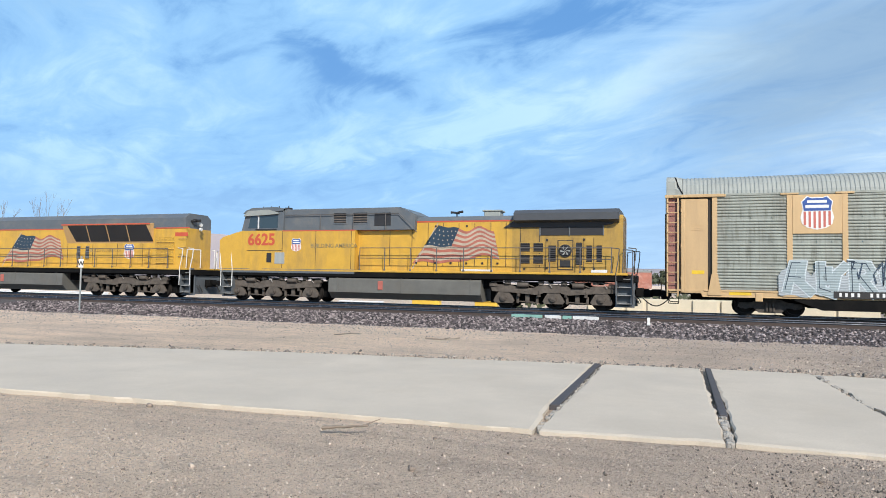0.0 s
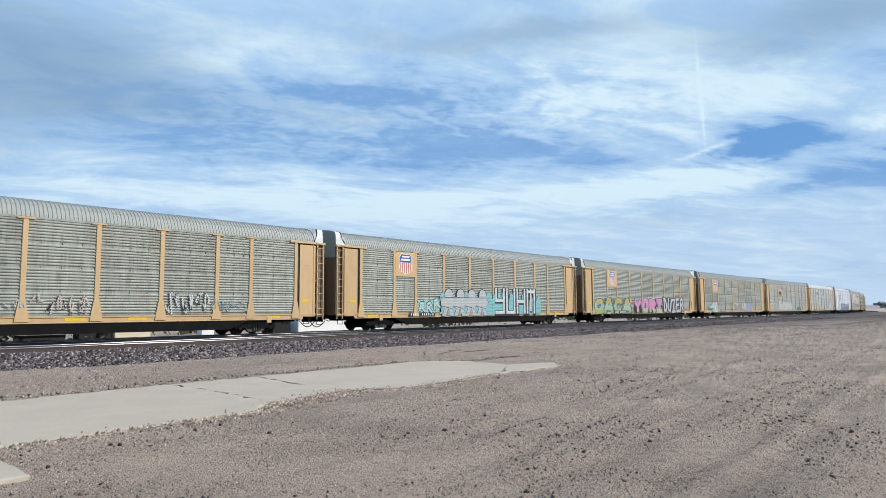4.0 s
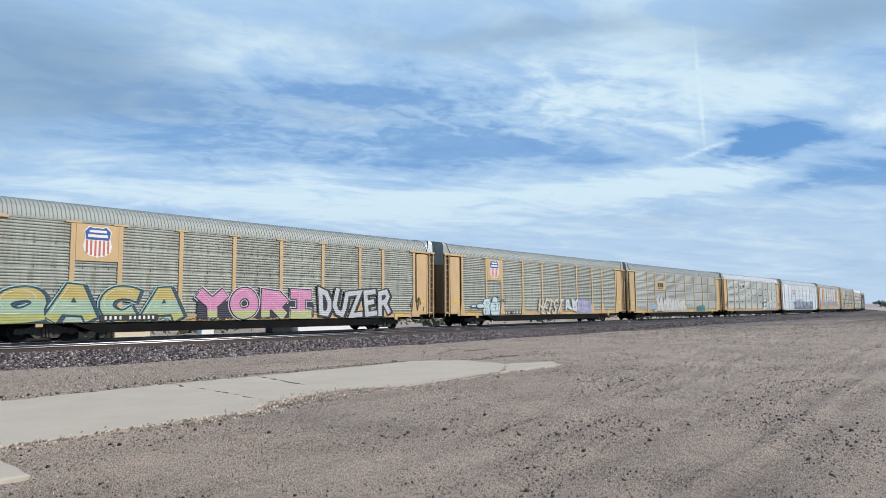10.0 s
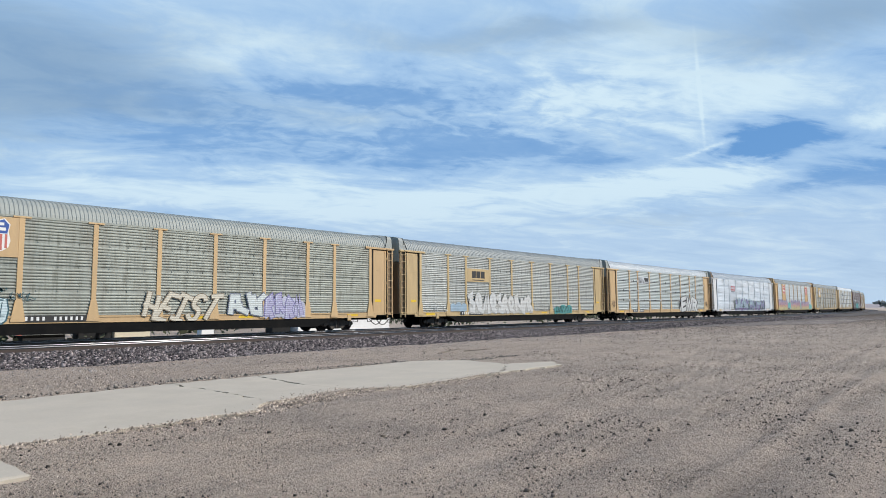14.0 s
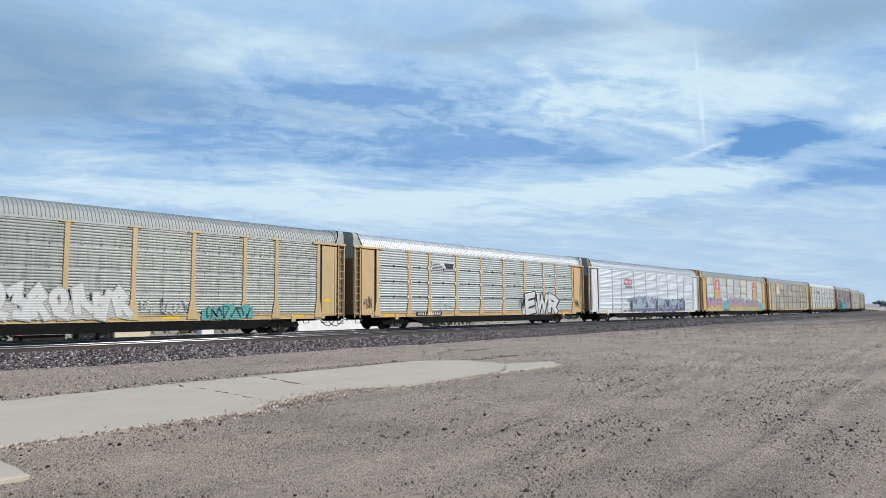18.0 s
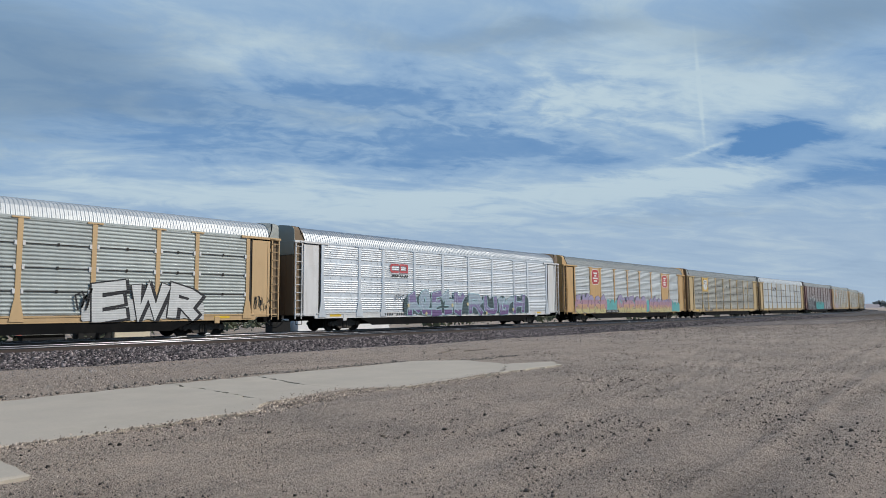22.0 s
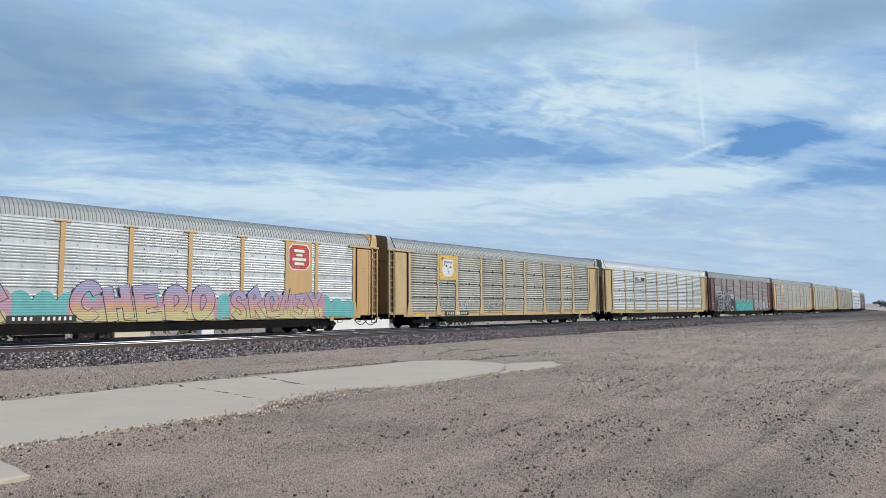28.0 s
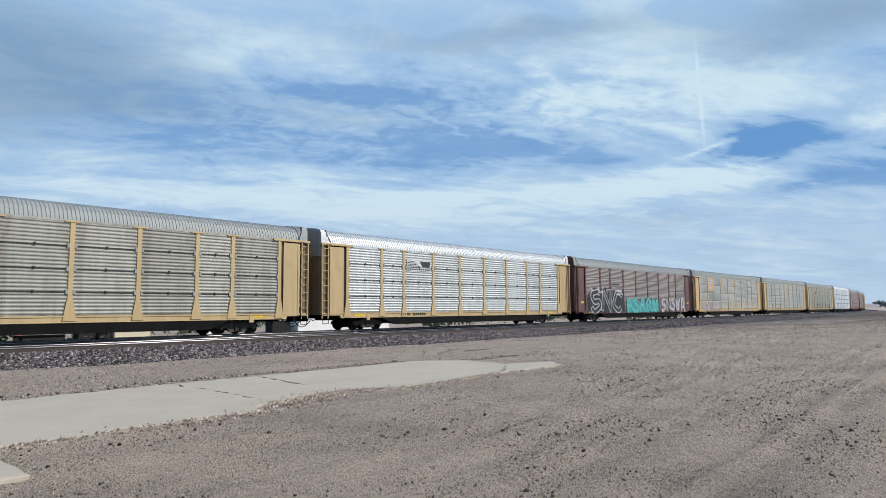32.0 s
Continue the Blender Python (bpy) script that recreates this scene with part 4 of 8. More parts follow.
def centre_sill_geo():
    g = Geo()
    g.prism([(lx(1.0), 0.62), (lx(5.6), 0.62), (lx(7.2), 0.36), (lx(BODY - 7.2), 0.36), (lx(BODY - 5.6), 0.62), (lx(BODY - 1.0), 0.62), (lx(BODY - 1.0), 0.98), (lx(1.0), 0.98)], "y", -0.28, 0.28)
    for d in (1.6, 5.9, 8.5, 11.0, 13.6, 16.2, 18.7, 21.3, BODY - 1.6):
        g.prism([(-1.5, 0.72), (1.5, 0.72), (1.5, 0.98), (-1.5, 0.98)], "x", lx(d) - 0.05, lx(d) + 0.05)
    for a, b in ((-1.56, -1.44), (1.44, 1.56)):
        g.prism([(lx(4.9), SILL - 0.06), (lx(5.9), 0.31), (lx(BODY - 5.9), 0.31), (lx(BODY - 4.9), SILL - 0.06), (lx(BODY - 4.9), SILL + 0.02), (lx(4.9), SILL + 0.02)], "y", a, b)
    return g


def shield_parts(parent, x, z, w, y):
    """A plain heraldic shield: blue head with two pale bars, red and white stripes below."""
    h = w * 1.12

    def edge(k):
        o = [(-0.30, 0.5), (-0.16, 0.455), (0, 0.47), (0.16, 0.455), (0.30, 0.5), (0.47, 0.33), (0.42, 0.12), (0.49, -0.14), (0.44, -0.33), (0.28, -0.44), (0.0, -0.5), (-0.28, -0.44),
             (-0.44, -0.33), (-0.49, -0.14), (-0.42, 0.12), (-0.47, 0.33)]
        return [(px * w * k, pz * h * k) for px, pz in o]

    part("shield", shared(f"shield_{w:.2f}", lambda: Geo().prism(edge(1.0), "y", -0.004, 0.004)), M["shield_white"], parent, "blue, red and white shield emblem", at=(x, y, z))
    part("shield_head", shared(f"shield_head_{w:.2f}", lambda: Geo().prism([(px, pz) for px, pz in
         [(-0.28 * w, 0.47 * h), (-0.15 * w, 0.425 * h), (0, 0.44 * h), (0.15 * w, 0.425 * h), (0.28 * w, 0.47 * h), (0.435 * w, 0.32 * h), (0.395 * w, 0.10 * h), (0.39 * w, 0.06 * h),
          (-0.39 * w, 0.06 * h), (-0.395 * w, 0.10 * h), (-0.435 * w, 0.32 * h)]], "y", -0.009, -0.004)), M["shield_blue"], parent, at=(x, y, z))

    def stripes():
        g = Geo()
        for k in range(6):
            px = (-0.36 + k * 0.144) * w
            low = -0.46 * h + abs(px / w) ** 2 * 0.75 * h
            g.box(px - 0.035 * w, px + 0.035 * w, -0.008, -0.004, low, 0.04 * h)
        return g

    part("shield_stripes", shared(f"shield_stripes_{w:.2f}", stripes), M["shield_red"], parent, at=(x, y, z))
    for half, low, high in ((0.29, 0.29, 0.37), (0.34, 0.14, 0.23)):
        part("shield_bar", shared(f"shield_bar_{half}_{w:.2f}", lambda: Geo().box(-half * w, half * w, -0.013, -0.009, low * h, high * h)), M["shield_white"], parent, at=(x, y, z))


def bars_geo(widths, h, gap=0.05):
    """A row of plain bars that stands for writing."""
    g, x = Geo(), -(sum(widths) + gap * (len(widths) - 1)) / 2
    for w in widths:
        if w:
            g.box(x, x + w, -0.004, 0.002, -h / 2, h / 2)
        x += w + gap
    return g


def arc(cx, cz, rx, rz, a0, a1, n=14):
    return [(cx + rx * math.cos(radians(a0 + (a1 - a0) * i / n)), cz + rz * math.sin(radians(a0 + (a1 - a0) * i / n))) for i in range(n + 1)]


# strokes of sprayed letters in a unit square; the small letters are shapes that spell nothing
FORMS = {}
FORMS["A"] = [[(0.02, 0), (0.40, 1), (0.60, 1), (0.98, 0)], [(0.25, 0.30), (0.75, 0.30)]]
FORMS["B"] = [[(0.6, 0.52), (0.12, 0.5), (0.12, 1), (0.62, 0.98), (0.82, 0.76), (0.6, 0.52), (0.92, 0.28), (0.65, 0.02), (0.12, 0), (0.12, 0.5)]]
FORMS["C"] = [arc(0.56, 0.5, 0.46, 0.5, 48, 312)]
FORMS["D"] = [[(0.14, 0), (0.14, 1), (0.6, 0.96), (0.92, 0.66), (0.92, 0.34), (0.6, 0.04), (0.14, 0)]]
FORMS["E"] = [[(0.95, 1), (0.12, 1), (0.12, 0), (0.95, 0)], [(0.12, 0.5), (0.8, 0.5)]]
FORMS["G"] = [arc(0.54, 0.5, 0.44, 0.5, 48, 330), [(0.58, 0.46), (0.96, 0.46)]]
FORMS["H"] = [[(0.12, 0), (0.12, 1)], [(0.88, 0), (0.88, 1)], [(0.12, 0.5), (0.88, 0.5)]]
FORMS["I"] = [[(0.08, 1), (0.92, 1)], [(0.5, 1), (0.5, 0)], [(0.08, 0), (0.92, 0)]]
FORMS["L"] = [[(0.15, 1), (0.15, 0.08), (0.92, 0.08)]]
FORMS["N"] = [[(0.1, 0), (0.1, 1), (0.9, 0), (0.9, 1)]]
FORMS["O"] = [arc(0.5, 0.5, 0.42, 0.48, 0, 360, 18)]
FORMS["P"] = [[(0.12, 0), (0.12, 1), (0.7, 0.96), (0.92, 0.74), (0.7, 0.5), (0.12, 0.46)]]
FORMS["Q"] = [arc(0.5, 0.55, 0.42, 0.43, 0, 360, 18), [(0.12, 0.02), (0.6, 0.05), (1.0, 0.10)]]
FORMS["R"] = [[(0.12, 0), (0.12, 1), (0.7, 0.96), (0.9, 0.75), (0.7, 0.52), (0.14, 0.5)], [(0.5, 0.5), (0.95, 0)]]
FORMS["S"] = [arc(0.5, 0.74, 0.4, 0.26, 30, 270) + arc(0.5, 0.24, 0.42, 0.26, 90, -150)]
FORMS["T"] = [[(0.02, 0.95), (0.98, 0.95)], [(0.5, 0.95), (0.5, 0)]]
FORMS["U"] = [[(0.1, 1), (0.1, 0.3), (0.3, 0.03), (0.7, 0.03), (0.9, 0.3), (0.9, 1)]]
FORMS["W"] = [[(0, 1), (0.22, 0), (0.5, 0.75), (0.78, 0), (1, 1)]]
FORMS["Y"] = [[(0.05, 1), (0.5, 0.5), (0.95, 1)], [(0.5, 0.5), (0.5, 0)]]
FORMS["Z"] = [[(0.05, 1), (0.95, 1), (0.05, 0), (0.95, 0)]]
FORMS["a"] = [[(0.0, 0.05), (0.25, 0.9), (0.6, 0.95), (0.55, 0.4), (1.05, 0.1)], [(0.2, 0.45), (0.7, 0.5)]]
FORMS["b"] = [arc(0.45, 0.6, 0.4, 0.36, 200, -60), [(0.1, 0.55), (0.3, 0.05), (1.05, 0.0)]]
FORMS["c"] = [[(0.05, 1.0), (0.15, 0.1), (0.6, 0.05), (0.75, 0.75), (1.05, 1.05)], [(0.35, 0.85), (0.45, 0.4)]]
FORMS["d"] = [[(-0.05, 0.85), (0.5, 1.0), (0.35, 0.55), (0.95, 0.45), (0.65, 0.0), (0.0, 0.08)]]
FORMS["e"] = [[(0.15, 0.0), (0.1, 0.8), (0.5, 1.05), (0.85, 0.75), (0.4, 0.5), (1.0, -0.02)]]
FORMS["f"] = [[(0.0, 0.1), (0.3, 1.0), (0.5, 0.35), (0.75, 1.0), (1.02, 0.05)]]


def ribbon(lines, width, low=None, high=None):
    """Fat square-ended strokes with mitred corners as flat strips, between two levels."""
    bm, h = bmesh.new(), width / 2
    for pts in lines:
        pts = [Vector((x, z)) for x, z in pts]
        loop = (pts[0] - pts[-1]).length < 1e-4
        if loop:
            pts = pts[:-1]
        n = len(pts)
        ways = [(pts[(k + 1) % n] - pts[k]).normalized() for k in range(n if loop else n - 1)]
        if not loop:
            pts[0] = pts[0] - ways[0] * h * 0.55
            pts[-1] = pts[-1] + ways[-1] * h * 0.55
        rows = []
        for k, p in enumerate(pts):
            a, b = ways[k - 1 if loop or k else 0], ways[k if k < len(ways) else -1]
            t = (a + b).normalized() if (a + b).length > 0.2 else b
            side = Vector((-t.y, t.x))
            reach = h / max(0.55, abs(side.dot(Vector((-b.y, b.x)))))
            rows.append([bm.verts.new((q.x, -0.0001 * k, q.y)) for q in (p + side * reach, p - side * reach)])
        for k in range(n if loop else n - 1):
            (a, b), (c, d) = rows[k], rows[(k + 1) % n]
            bm.faces.new((a, b, d, c))
    for level, up in ((low, -1), (high, 1)):
        if level is not None:
            bmesh.ops.bisect_plane(bm, geom=bm.verts[:] + bm.edges[:] + bm.faces[:], plane_co=(0, 0, level), plane_no=(0, 0, up), clear_outer=True)
    bmesh.ops.recalc_face_normals(bm, faces=bm.faces)
    me = bpy.data.meshes.new("strokes")
    bm.to_mesh(me)
    bm.free()
    return me


def spray(car, words, d0, d1, z0, z1, fill, line, seed=1, second=None, slant=0.0, fat=0.24, bands=(), shine=None, edge=0.07, wild=1.0, halo=None, drop=None):
    """Sprayed lettering: fat strokes with an outline, bands of colour and thin highlights."""
    rng = random.Random(seed)
    step, h = (d1 - d0) / len(words), z1 - z0
    w = fat * h
    for i, ch in enumerate(words):
        if ch == " ":
            continue
        lean, dz, tall, ph = slant + rng.uniform(-0.06, 0.06) * wild, rng.uniform(-0.04, 0.04) * wild, rng.uniform(0.94, 1.04), rng.uniform(0, 6)
        room = step * 1.04 - w

        def put(p):
            x, z = (p[0] - 0.5) * room, p[1] * (h - w) * tall + w / 2 + dz
            return x + lean * (z - h / 2) + 0.035 * wild * math.sin(z * 3 + ph), z + 0.04 * wild * math.sin(x * 4 + ph)

        lines = [[put(p) for p in stroke] for stroke in FORMS[ch]]
        at = (lx(d0 + (i + 0.5) * step), -1.640 - 0.0030 * (i % 2), z0)
        base = part("graffiti", ribbon(lines, w + 2 * edge, SILL + 0.01 - z0), line, car, "" if i else "sprayed lettering", at=at)
        if drop:
            part("graffiti_shadow", ribbon([[(x + 0.13, z - 0.03) for x, z in row] for row in lines], w + 2 * edge, SILL + 0.01 - z0), drop, base, at=(0, 0.004, 0))
        if halo:
            part("graffiti_halo", ribbon(lines, w + 2 * edge + 0.10, SILL + 0.01 - z0), halo, base, at=(0, 0.006, 0))
        tone = second if second and i % 2 else fill
        levels = [(None, tone)] + [(f * h, m) for f, m in bands]
        for k, (top, m) in enumerate(levels):
            low = levels[k + 1][0] if k + 1 < len(levels) else SILL + 0.015 - z0
            g = ribbon(lines, w, low, top)
            if len(g.polygons):
                part("graffiti_fill", g, m, base, at=(0, -0.0065, 0))
        if shine:
            rows = [[(x - w * 0.22, z + w * 0.26) for x, z in stroke[:max(2, len(stroke) * 2 // 3)]] for stroke in lines]
            tagged(part("graffiti_shine", ribbon(rows, 0.028), shine, base, at=(0, -0.0125, 0)), kind="stuff")


def piece(car, count, d0, d1, z0, z1, fill, line, seed, second=None, shine=None, lean=0.12, fat=0.20, bands=(), edge=0.05):
    """Sprayed shapes in the manner of letters that cannot be read: interlocking fat strokes."""
    rng = random.Random(seed)
    words = ""
    for _ in range(count):
        words += rng.choice([c for c in "abcdef" if not words.endswith(c)])
    spray(car, words, d0, d1, z0, z1, fill, line, seed, second, rng.uniform(-lean, lean), fat, bands, shine, edge, 2.2)


def scrawl(car, d0, d1, z0, z1, material, seed, width=0.03, strokes=10, y=-1.645):
    """Thin hand-drawn strokes that cannot be read."""
    rng = random.Random(seed)
    g = Geo()
    for k in range(strokes):
        x = lx(d0 + (d1 - d0) * (k + 0.5) / strokes)
        w = (d1 - d0) / strokes
        p = [(x + rng.uniform(-0.6, 0.6) * w, rng.uniform(z0, z1)) for _ in range(rng.randint(3, 5))]
        for a, b in zip(p, p[1:]):
            dx, dz = b[0] - a[0], b[1] - a[1]
            q = math.hypot(dx, dz) or 1
            nx, nz = -dz / q * width / 2, dx / q * width / 2
            g.prism([(a[0] + nx, a[1] + nz), (b[0] + nx, b[1] + nz), (b[0] - nx, b[1] - nz), (a[0] - nx, a[1] - nz)], "y", y - 0.002, y + 0.002)
    return tagged(part("graffiti_scrawl", g, material, car), kind="stuff")


def blobs(car, d0, d1, z0, z1, material, seed, count=7, y=-1.633, fat=1.0):
    """A sprayed cloud with a lobed outline behind lettering."""
    rng = random.Random(seed)
    top, low = [], []
    for k in range(count):
        w = (d1 - d0) / count
        cx, rise = d0 + (k + 0.5) * w, rng.uniform(0.75, 1.0)
        for i in range(7):
            a = math.pi * (1 - (i + 0.5) / 7)
            top.append((lx(cx + w / 2 * math.cos(a)), z0 + (z1 - z0) * (0.62 + 0.38 * math.sin(a)) * rise))
            low.append((lx(cx + w / 2 * math.cos(a)), max(SILL + 0.02, z0 + (z1 - z0) * 0.10 * rng.random() * fat)))
    return part("graffiti_patch", Geo().prism(top + low[::-1], "y", y - 0.0015, y + 0.001), material, car)


def autorack(number, label, yellow, panel, roof, cap, recess=None, end=None, style="rib", logo=None, board=True, post=None, clips="roof_grey", group="autorack cars of the train"):
    centre = -1.02 + PITCH * (number - 0.5) + SLACK.get(number, 0.0)
    car = thing("autorack_car", label, "train car", group, at=vehicle_pose(centre, 9.7, 0))
    VEHICLES.append((car, centre, 9.7))
    ym, pm, rm = M[yellow], M[panel], M[roof]
    post = M[post or yellow]
    em, cm = M[end or "end_brown"], M[cap]
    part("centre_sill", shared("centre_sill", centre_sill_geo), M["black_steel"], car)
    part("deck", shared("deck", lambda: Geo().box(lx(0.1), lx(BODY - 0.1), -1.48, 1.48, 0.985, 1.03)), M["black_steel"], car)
    part("roof", shared("roof", roof_geo), rm, car)
    for s in (0, 1):
        part("roof_end_cap", shared("roof_cap", roof_cap_geo), cm, car, at=pose(lx(BODY * s), 0, 0, 0, 0, 180 * s))
        part("cap_seal", shared(f"cap_seal_{s}", lambda: (mirrored_x if s else (lambda q: q))(Geo().tube([(0.30, -0.9, CREST - 0.04), (0.38, -1.40, EAVE + 0.77), (0.48, -1.50, EAVE + 0.42), (0.66, -1.57, EAVE + 0.06)], 0.022, 6))), M["black_steel"], car, at=pose(lx(BODY * s), 0, 0))
        part("gable", shared("gable", gable_geo), M["roof_light"] if end is None else em, car, at=pose(lx(BODY * s), 0, 0, 0, 0, 180 * s))
        for side in (0, 1):
            leaf = shared("end_door", end_door_geo) if side == 0 else shared("end_door_far", lambda: mirrored(end_door_geo()))
            part("end_door", leaf, em, car, at=pose(lx(BODY * s), 0, 0, 0, 0, 180 * s))
        part("coupler", shared("coupler", coupler_geo), M["black_steel"], car, at=pose(lx(BODY * s), 0, 0, 0, 0, 180 * s))
        part("air_hose", shared("air_hose", hose_geo), M["rubber"], car, at=pose(lx(BODY * s), 0, 0, 0, 0, 180 * s))
        freight_truck(car, (-1, 1)[s] * 9.7)
    for side in (0, 1):
        turn = pose(0, 0, 0, 0, 0, 180 * side)

        def on_side(d, extra=0.0):
            return turn @ pose(d if isinstance(d, float) else 0.0, -HALF_W - extra, 0)

        part("side_sill", shared("side_sill", sill_geo), ym, car, at=on_side(0.0))
        part("eave_rail", shared("eave_rail", lambda: Geo().cbox(lx(0.1), lx(BODY - 0.1), -0.03, 0.05, EAVE - 0.07, EAVE + 0.03, 0.012)), pm, car, at=on_side(0.0))
        for i, (a, b) in enumerate(zip(POSTS, POSTS[1:])):
            w = b - a - 0.20
            kind = shared(f"side_panel_{style}_{w:.2f}", (lambda: panel_geo(w)) if style == "rib" else (lambda: panel_geo(w, n=6, flat=0.12)) if style == "band" else (lambda: sheet_panel(w)))
            sheet = part("side_panel", kind, pm, car, at=on_side(lx((a + b) / 2)))
            if style == "smooth" and side == 0:
                for z in (2.05, 3.02, 3.99):
                    part("panel_seam", shared(f"panel_seam_{w:.2f}", lambda: seam_geo(w)), M["dark_gap"], sheet, at=(0, 0, z))
                    for px in (0.05 - w / 2, w / 2 - 0.05):
                        part("panel_clip", shared("panel_clip", clip_geo), M[clips], sheet, at=(px, 0, z))
        for i, d in enumerate(POSTS):
            part("side_post", shared("side_post", post_geo), post, car, at=on_side(lx(d)))
            if style != "plain":
                part("post_cap", shared("post_cap", lambda: Geo().cbox(-0.33, 0.33, -0.075, 0.02, EAVE - 0.085, EAVE - 0.01, 0.01)), post, car, at=on_side(lx(d)))
        for s in (0, 1):
            flip = turn @ pose(lx(BODY * s), -HALF_W, 0)
            mk = (lambda g: g) if s == 0 else mirrored_x
            part("corner_door", shared(f"corner_door_{s}", lambda: mk(corner_door_geo())), ym, car, at=flip)
            part("door_gap", shared(f"door_gap_{s}", lambda: mk(Geo().box(1.66, 1.80, 0.035, 0.05, DECK - 0.1, EAVE - 0.1).box(0.47, 0.58, 0.03, 0.05, DECK - 0.1, EAVE - 0.15))), M["dark_gap"], car, at=flip)
            part("ladder", shared(f"ladder_{s}", lambda: mk(ladder_geo())), ym, car, at=flip)
            part("ladder_recess", shared(f"ladder_recess_{s}", lambda: mk(Geo().box(0.02, 0.50, 0.06, 0.09, 0.9, EAVE - 0.05))), M[recess or "end_brown"], car, at=flip)
            part("corner_beam", shared(f"corner_beam_{s}", lambda: mk(Geo().cbox(-0.06, 2.35, -0.10, 0.05, EAVE - 0.11, EAVE + 0.02, 0.015).cbox(0.3, 0.62, -0.13, -0.08, EAVE - 0.07, EAVE + 0.0, 0.01))), ym, car, at=flip)
            part("end_step", shared(f"end_step_{s}", lambda: mk(Geo().tube([(0.1, -0.05, 1.0), (0.1, -0.05, 0.45), (0.5, -0.05, 0.45), (0.5, -0.05, 1.0)], 0.02, 6).cbox(0.02, 1.3, 0.0, 0.06, 0.86, 0.99, 0.01))), M["black_steel"], car, at=flip)
            part("end_handhold", shared(f"end_handhold_{s}", lambda: mk(Geo().cbox(-0.12, -0.04, -0.10, 0.0, 1.0, 4.6, 0.01).cbox(-0.12, 0.06, -0.05, 0.05, 4.5, 4.58, 0.01).cbox(-0.12, 0.06, -0.05, 0.05, 1.3, 1.38, 0.01))), M["black_steel"], car, at=turn @ pose(lx(BODY * s), HALF_W + 0.05, 0)) if side == 0 else None
            if style == "rib":
                part("door_label", shared(f"door_label_{s}", lambda: mk(Geo().box(1.02, 1.52, -0.026, -0.02, 1.70, 1.86))), M["reflector"], car, "small yellow notice on the door", at=flip)
            part("jacking_pad", shared(f"jacking_pad_{s}", lambda: mk(Geo().cbox(3.46, 3.74, -0.06, 0.0, 0.60, 0.95, 0.02))), ym, car, at=flip)
        for d in (2.9, 8.2, 14.4, 17.0, 24.2) if style == "rib" else (2.9, 24.2):
            part("reflector", shared("reflector", lambda: Geo().box(-0.42, 0.42, -0.036, -0.03, SILL + 0.10, SILL + 0.24)), M["reflector"], car, at=on_side(lx(d)))
        plated = number in (1, 3, 4, 5, 6, 7, 9, 10)
        mark_at = lx({10: 6.7, 1: 7.55, 3: 7.3, 4: 7.2, 5: 8.05, 6: 7.3, 7: 6.65, 8: 7.9, 9: 8.9}.get(number, 7.6))
        if plated:
            part("mark_plate", shared("mark_plate", lambda: Geo().box(-1.28, 1.28, -0.004, 0.002, -0.135, 0.135)), M["stencil"], car, at=turn @ pose(mark_at, -HALF_W - (0.105 if number in (1, 4, 9) else 0.067), SILL + 0.20))
        mark = part("reporting_mark", shared("reporting_mark", lambda: bars_geo((0.09, 0.09, 0.10, 0.09, 0.0, 0.0, 0.09, 0.09, 0.09, 0.09, 0.09, 0.09), 0.15, 0.115)), M["stencil_white" if plated else "stencil"], car, at=turn @ pose(mark_at, -HALF_W - (0.111 if number in (1, 4, 9) else 0.073), SILL + 0.20))
        tagged(mark, kind="stuff")
        if logo:
            logo(car, turn)
    return car


def mirrored(g):
    g.v = [(x, -y, z) for x, y, z in g.v]
    return g


def mirrored_x(g):
    g.v = [(-x, y, z) for x, y, z in g.v]
    return g


def logo_shield(car, turn):
    """The flat yellow board with a shield, between the second and third posts."""
    at = turn @ pose(lx(5.725), -HALF_W - 0.052, 0)
    holder = part("logo_board", shared("logo_board", lambda: Geo().cbox(-0.88, 0.88, -0.008, 0.02, 3.38, EAVE - 0.1, 0.008)), M["rack_yellow"], car, "flat tan board behind the emblem", at=at)
    shield_parts(holder, 0, 4.22, 1.22, -0.013)

BLACK, WHITE = paint(0.02, 0.02, 0.025), paint(0.72, 0.74, 0.74)
SHIELD_LABEL = "grey corrugated autorack, tan posts, shield emblem"

car = autorack(1, SHIELD_LABEL + ", blue graffiti", "rack_yellow", "panel_dull", "roof_light", "roof_light", recess="rack_brown", logo=logo_shield)
blobs(car, 4.3, 10.3, SILL + 0.06, 2.35, paint(0.44, 0.48, 0.50), 3, 5)
spray(car, "acRbe", 4.5, 10.1, SILL + 0.04, 2.3, paint(0.38, 0.45, 0.46), paint(0.62, 0.68, 0.70), 11, fat=0.20, edge=0.045, shine=paint(0.03, 0.05, 0.08), wild=1.6)
scrawl(car, 6.6, 9.9, SILL + 0.5, 2.4, paint(0.04, 0.07, 0.11), 13, 0.035, 7, -1.668)
scrawl(car, 10.4, 19.2, 1.1, 2.1, paint(0.22, 0.26, 0.26), 5, 0.03, 40)
scrawl(car, 11.0, 18.8, SILL + 0.05, 1.2, paint(0.33, 0.28, 0.20), 6, 0.045, 14)
blobs(car, 19.5, 25.9, SILL + 0.05, 2.4, paint(0.36, 0.19, 0.16), 4, 8)
spray(car, "CLOWN", 19.9, 25.6, SILL + 0.02, 2.36, paint(0.36, 0.58, 0.80), paint(0.015, 0.03, 0.06), 12, paint(0.40, 0.64, 0.84), fat=0.26, edge=0.085, bands=((0.60, paint(0.46, 0.72, 0.84)), (0.22, paint(0.40, 0.66, 0.70))), shine=paint(0.66, 0.82, 0.88), wild=1.5)
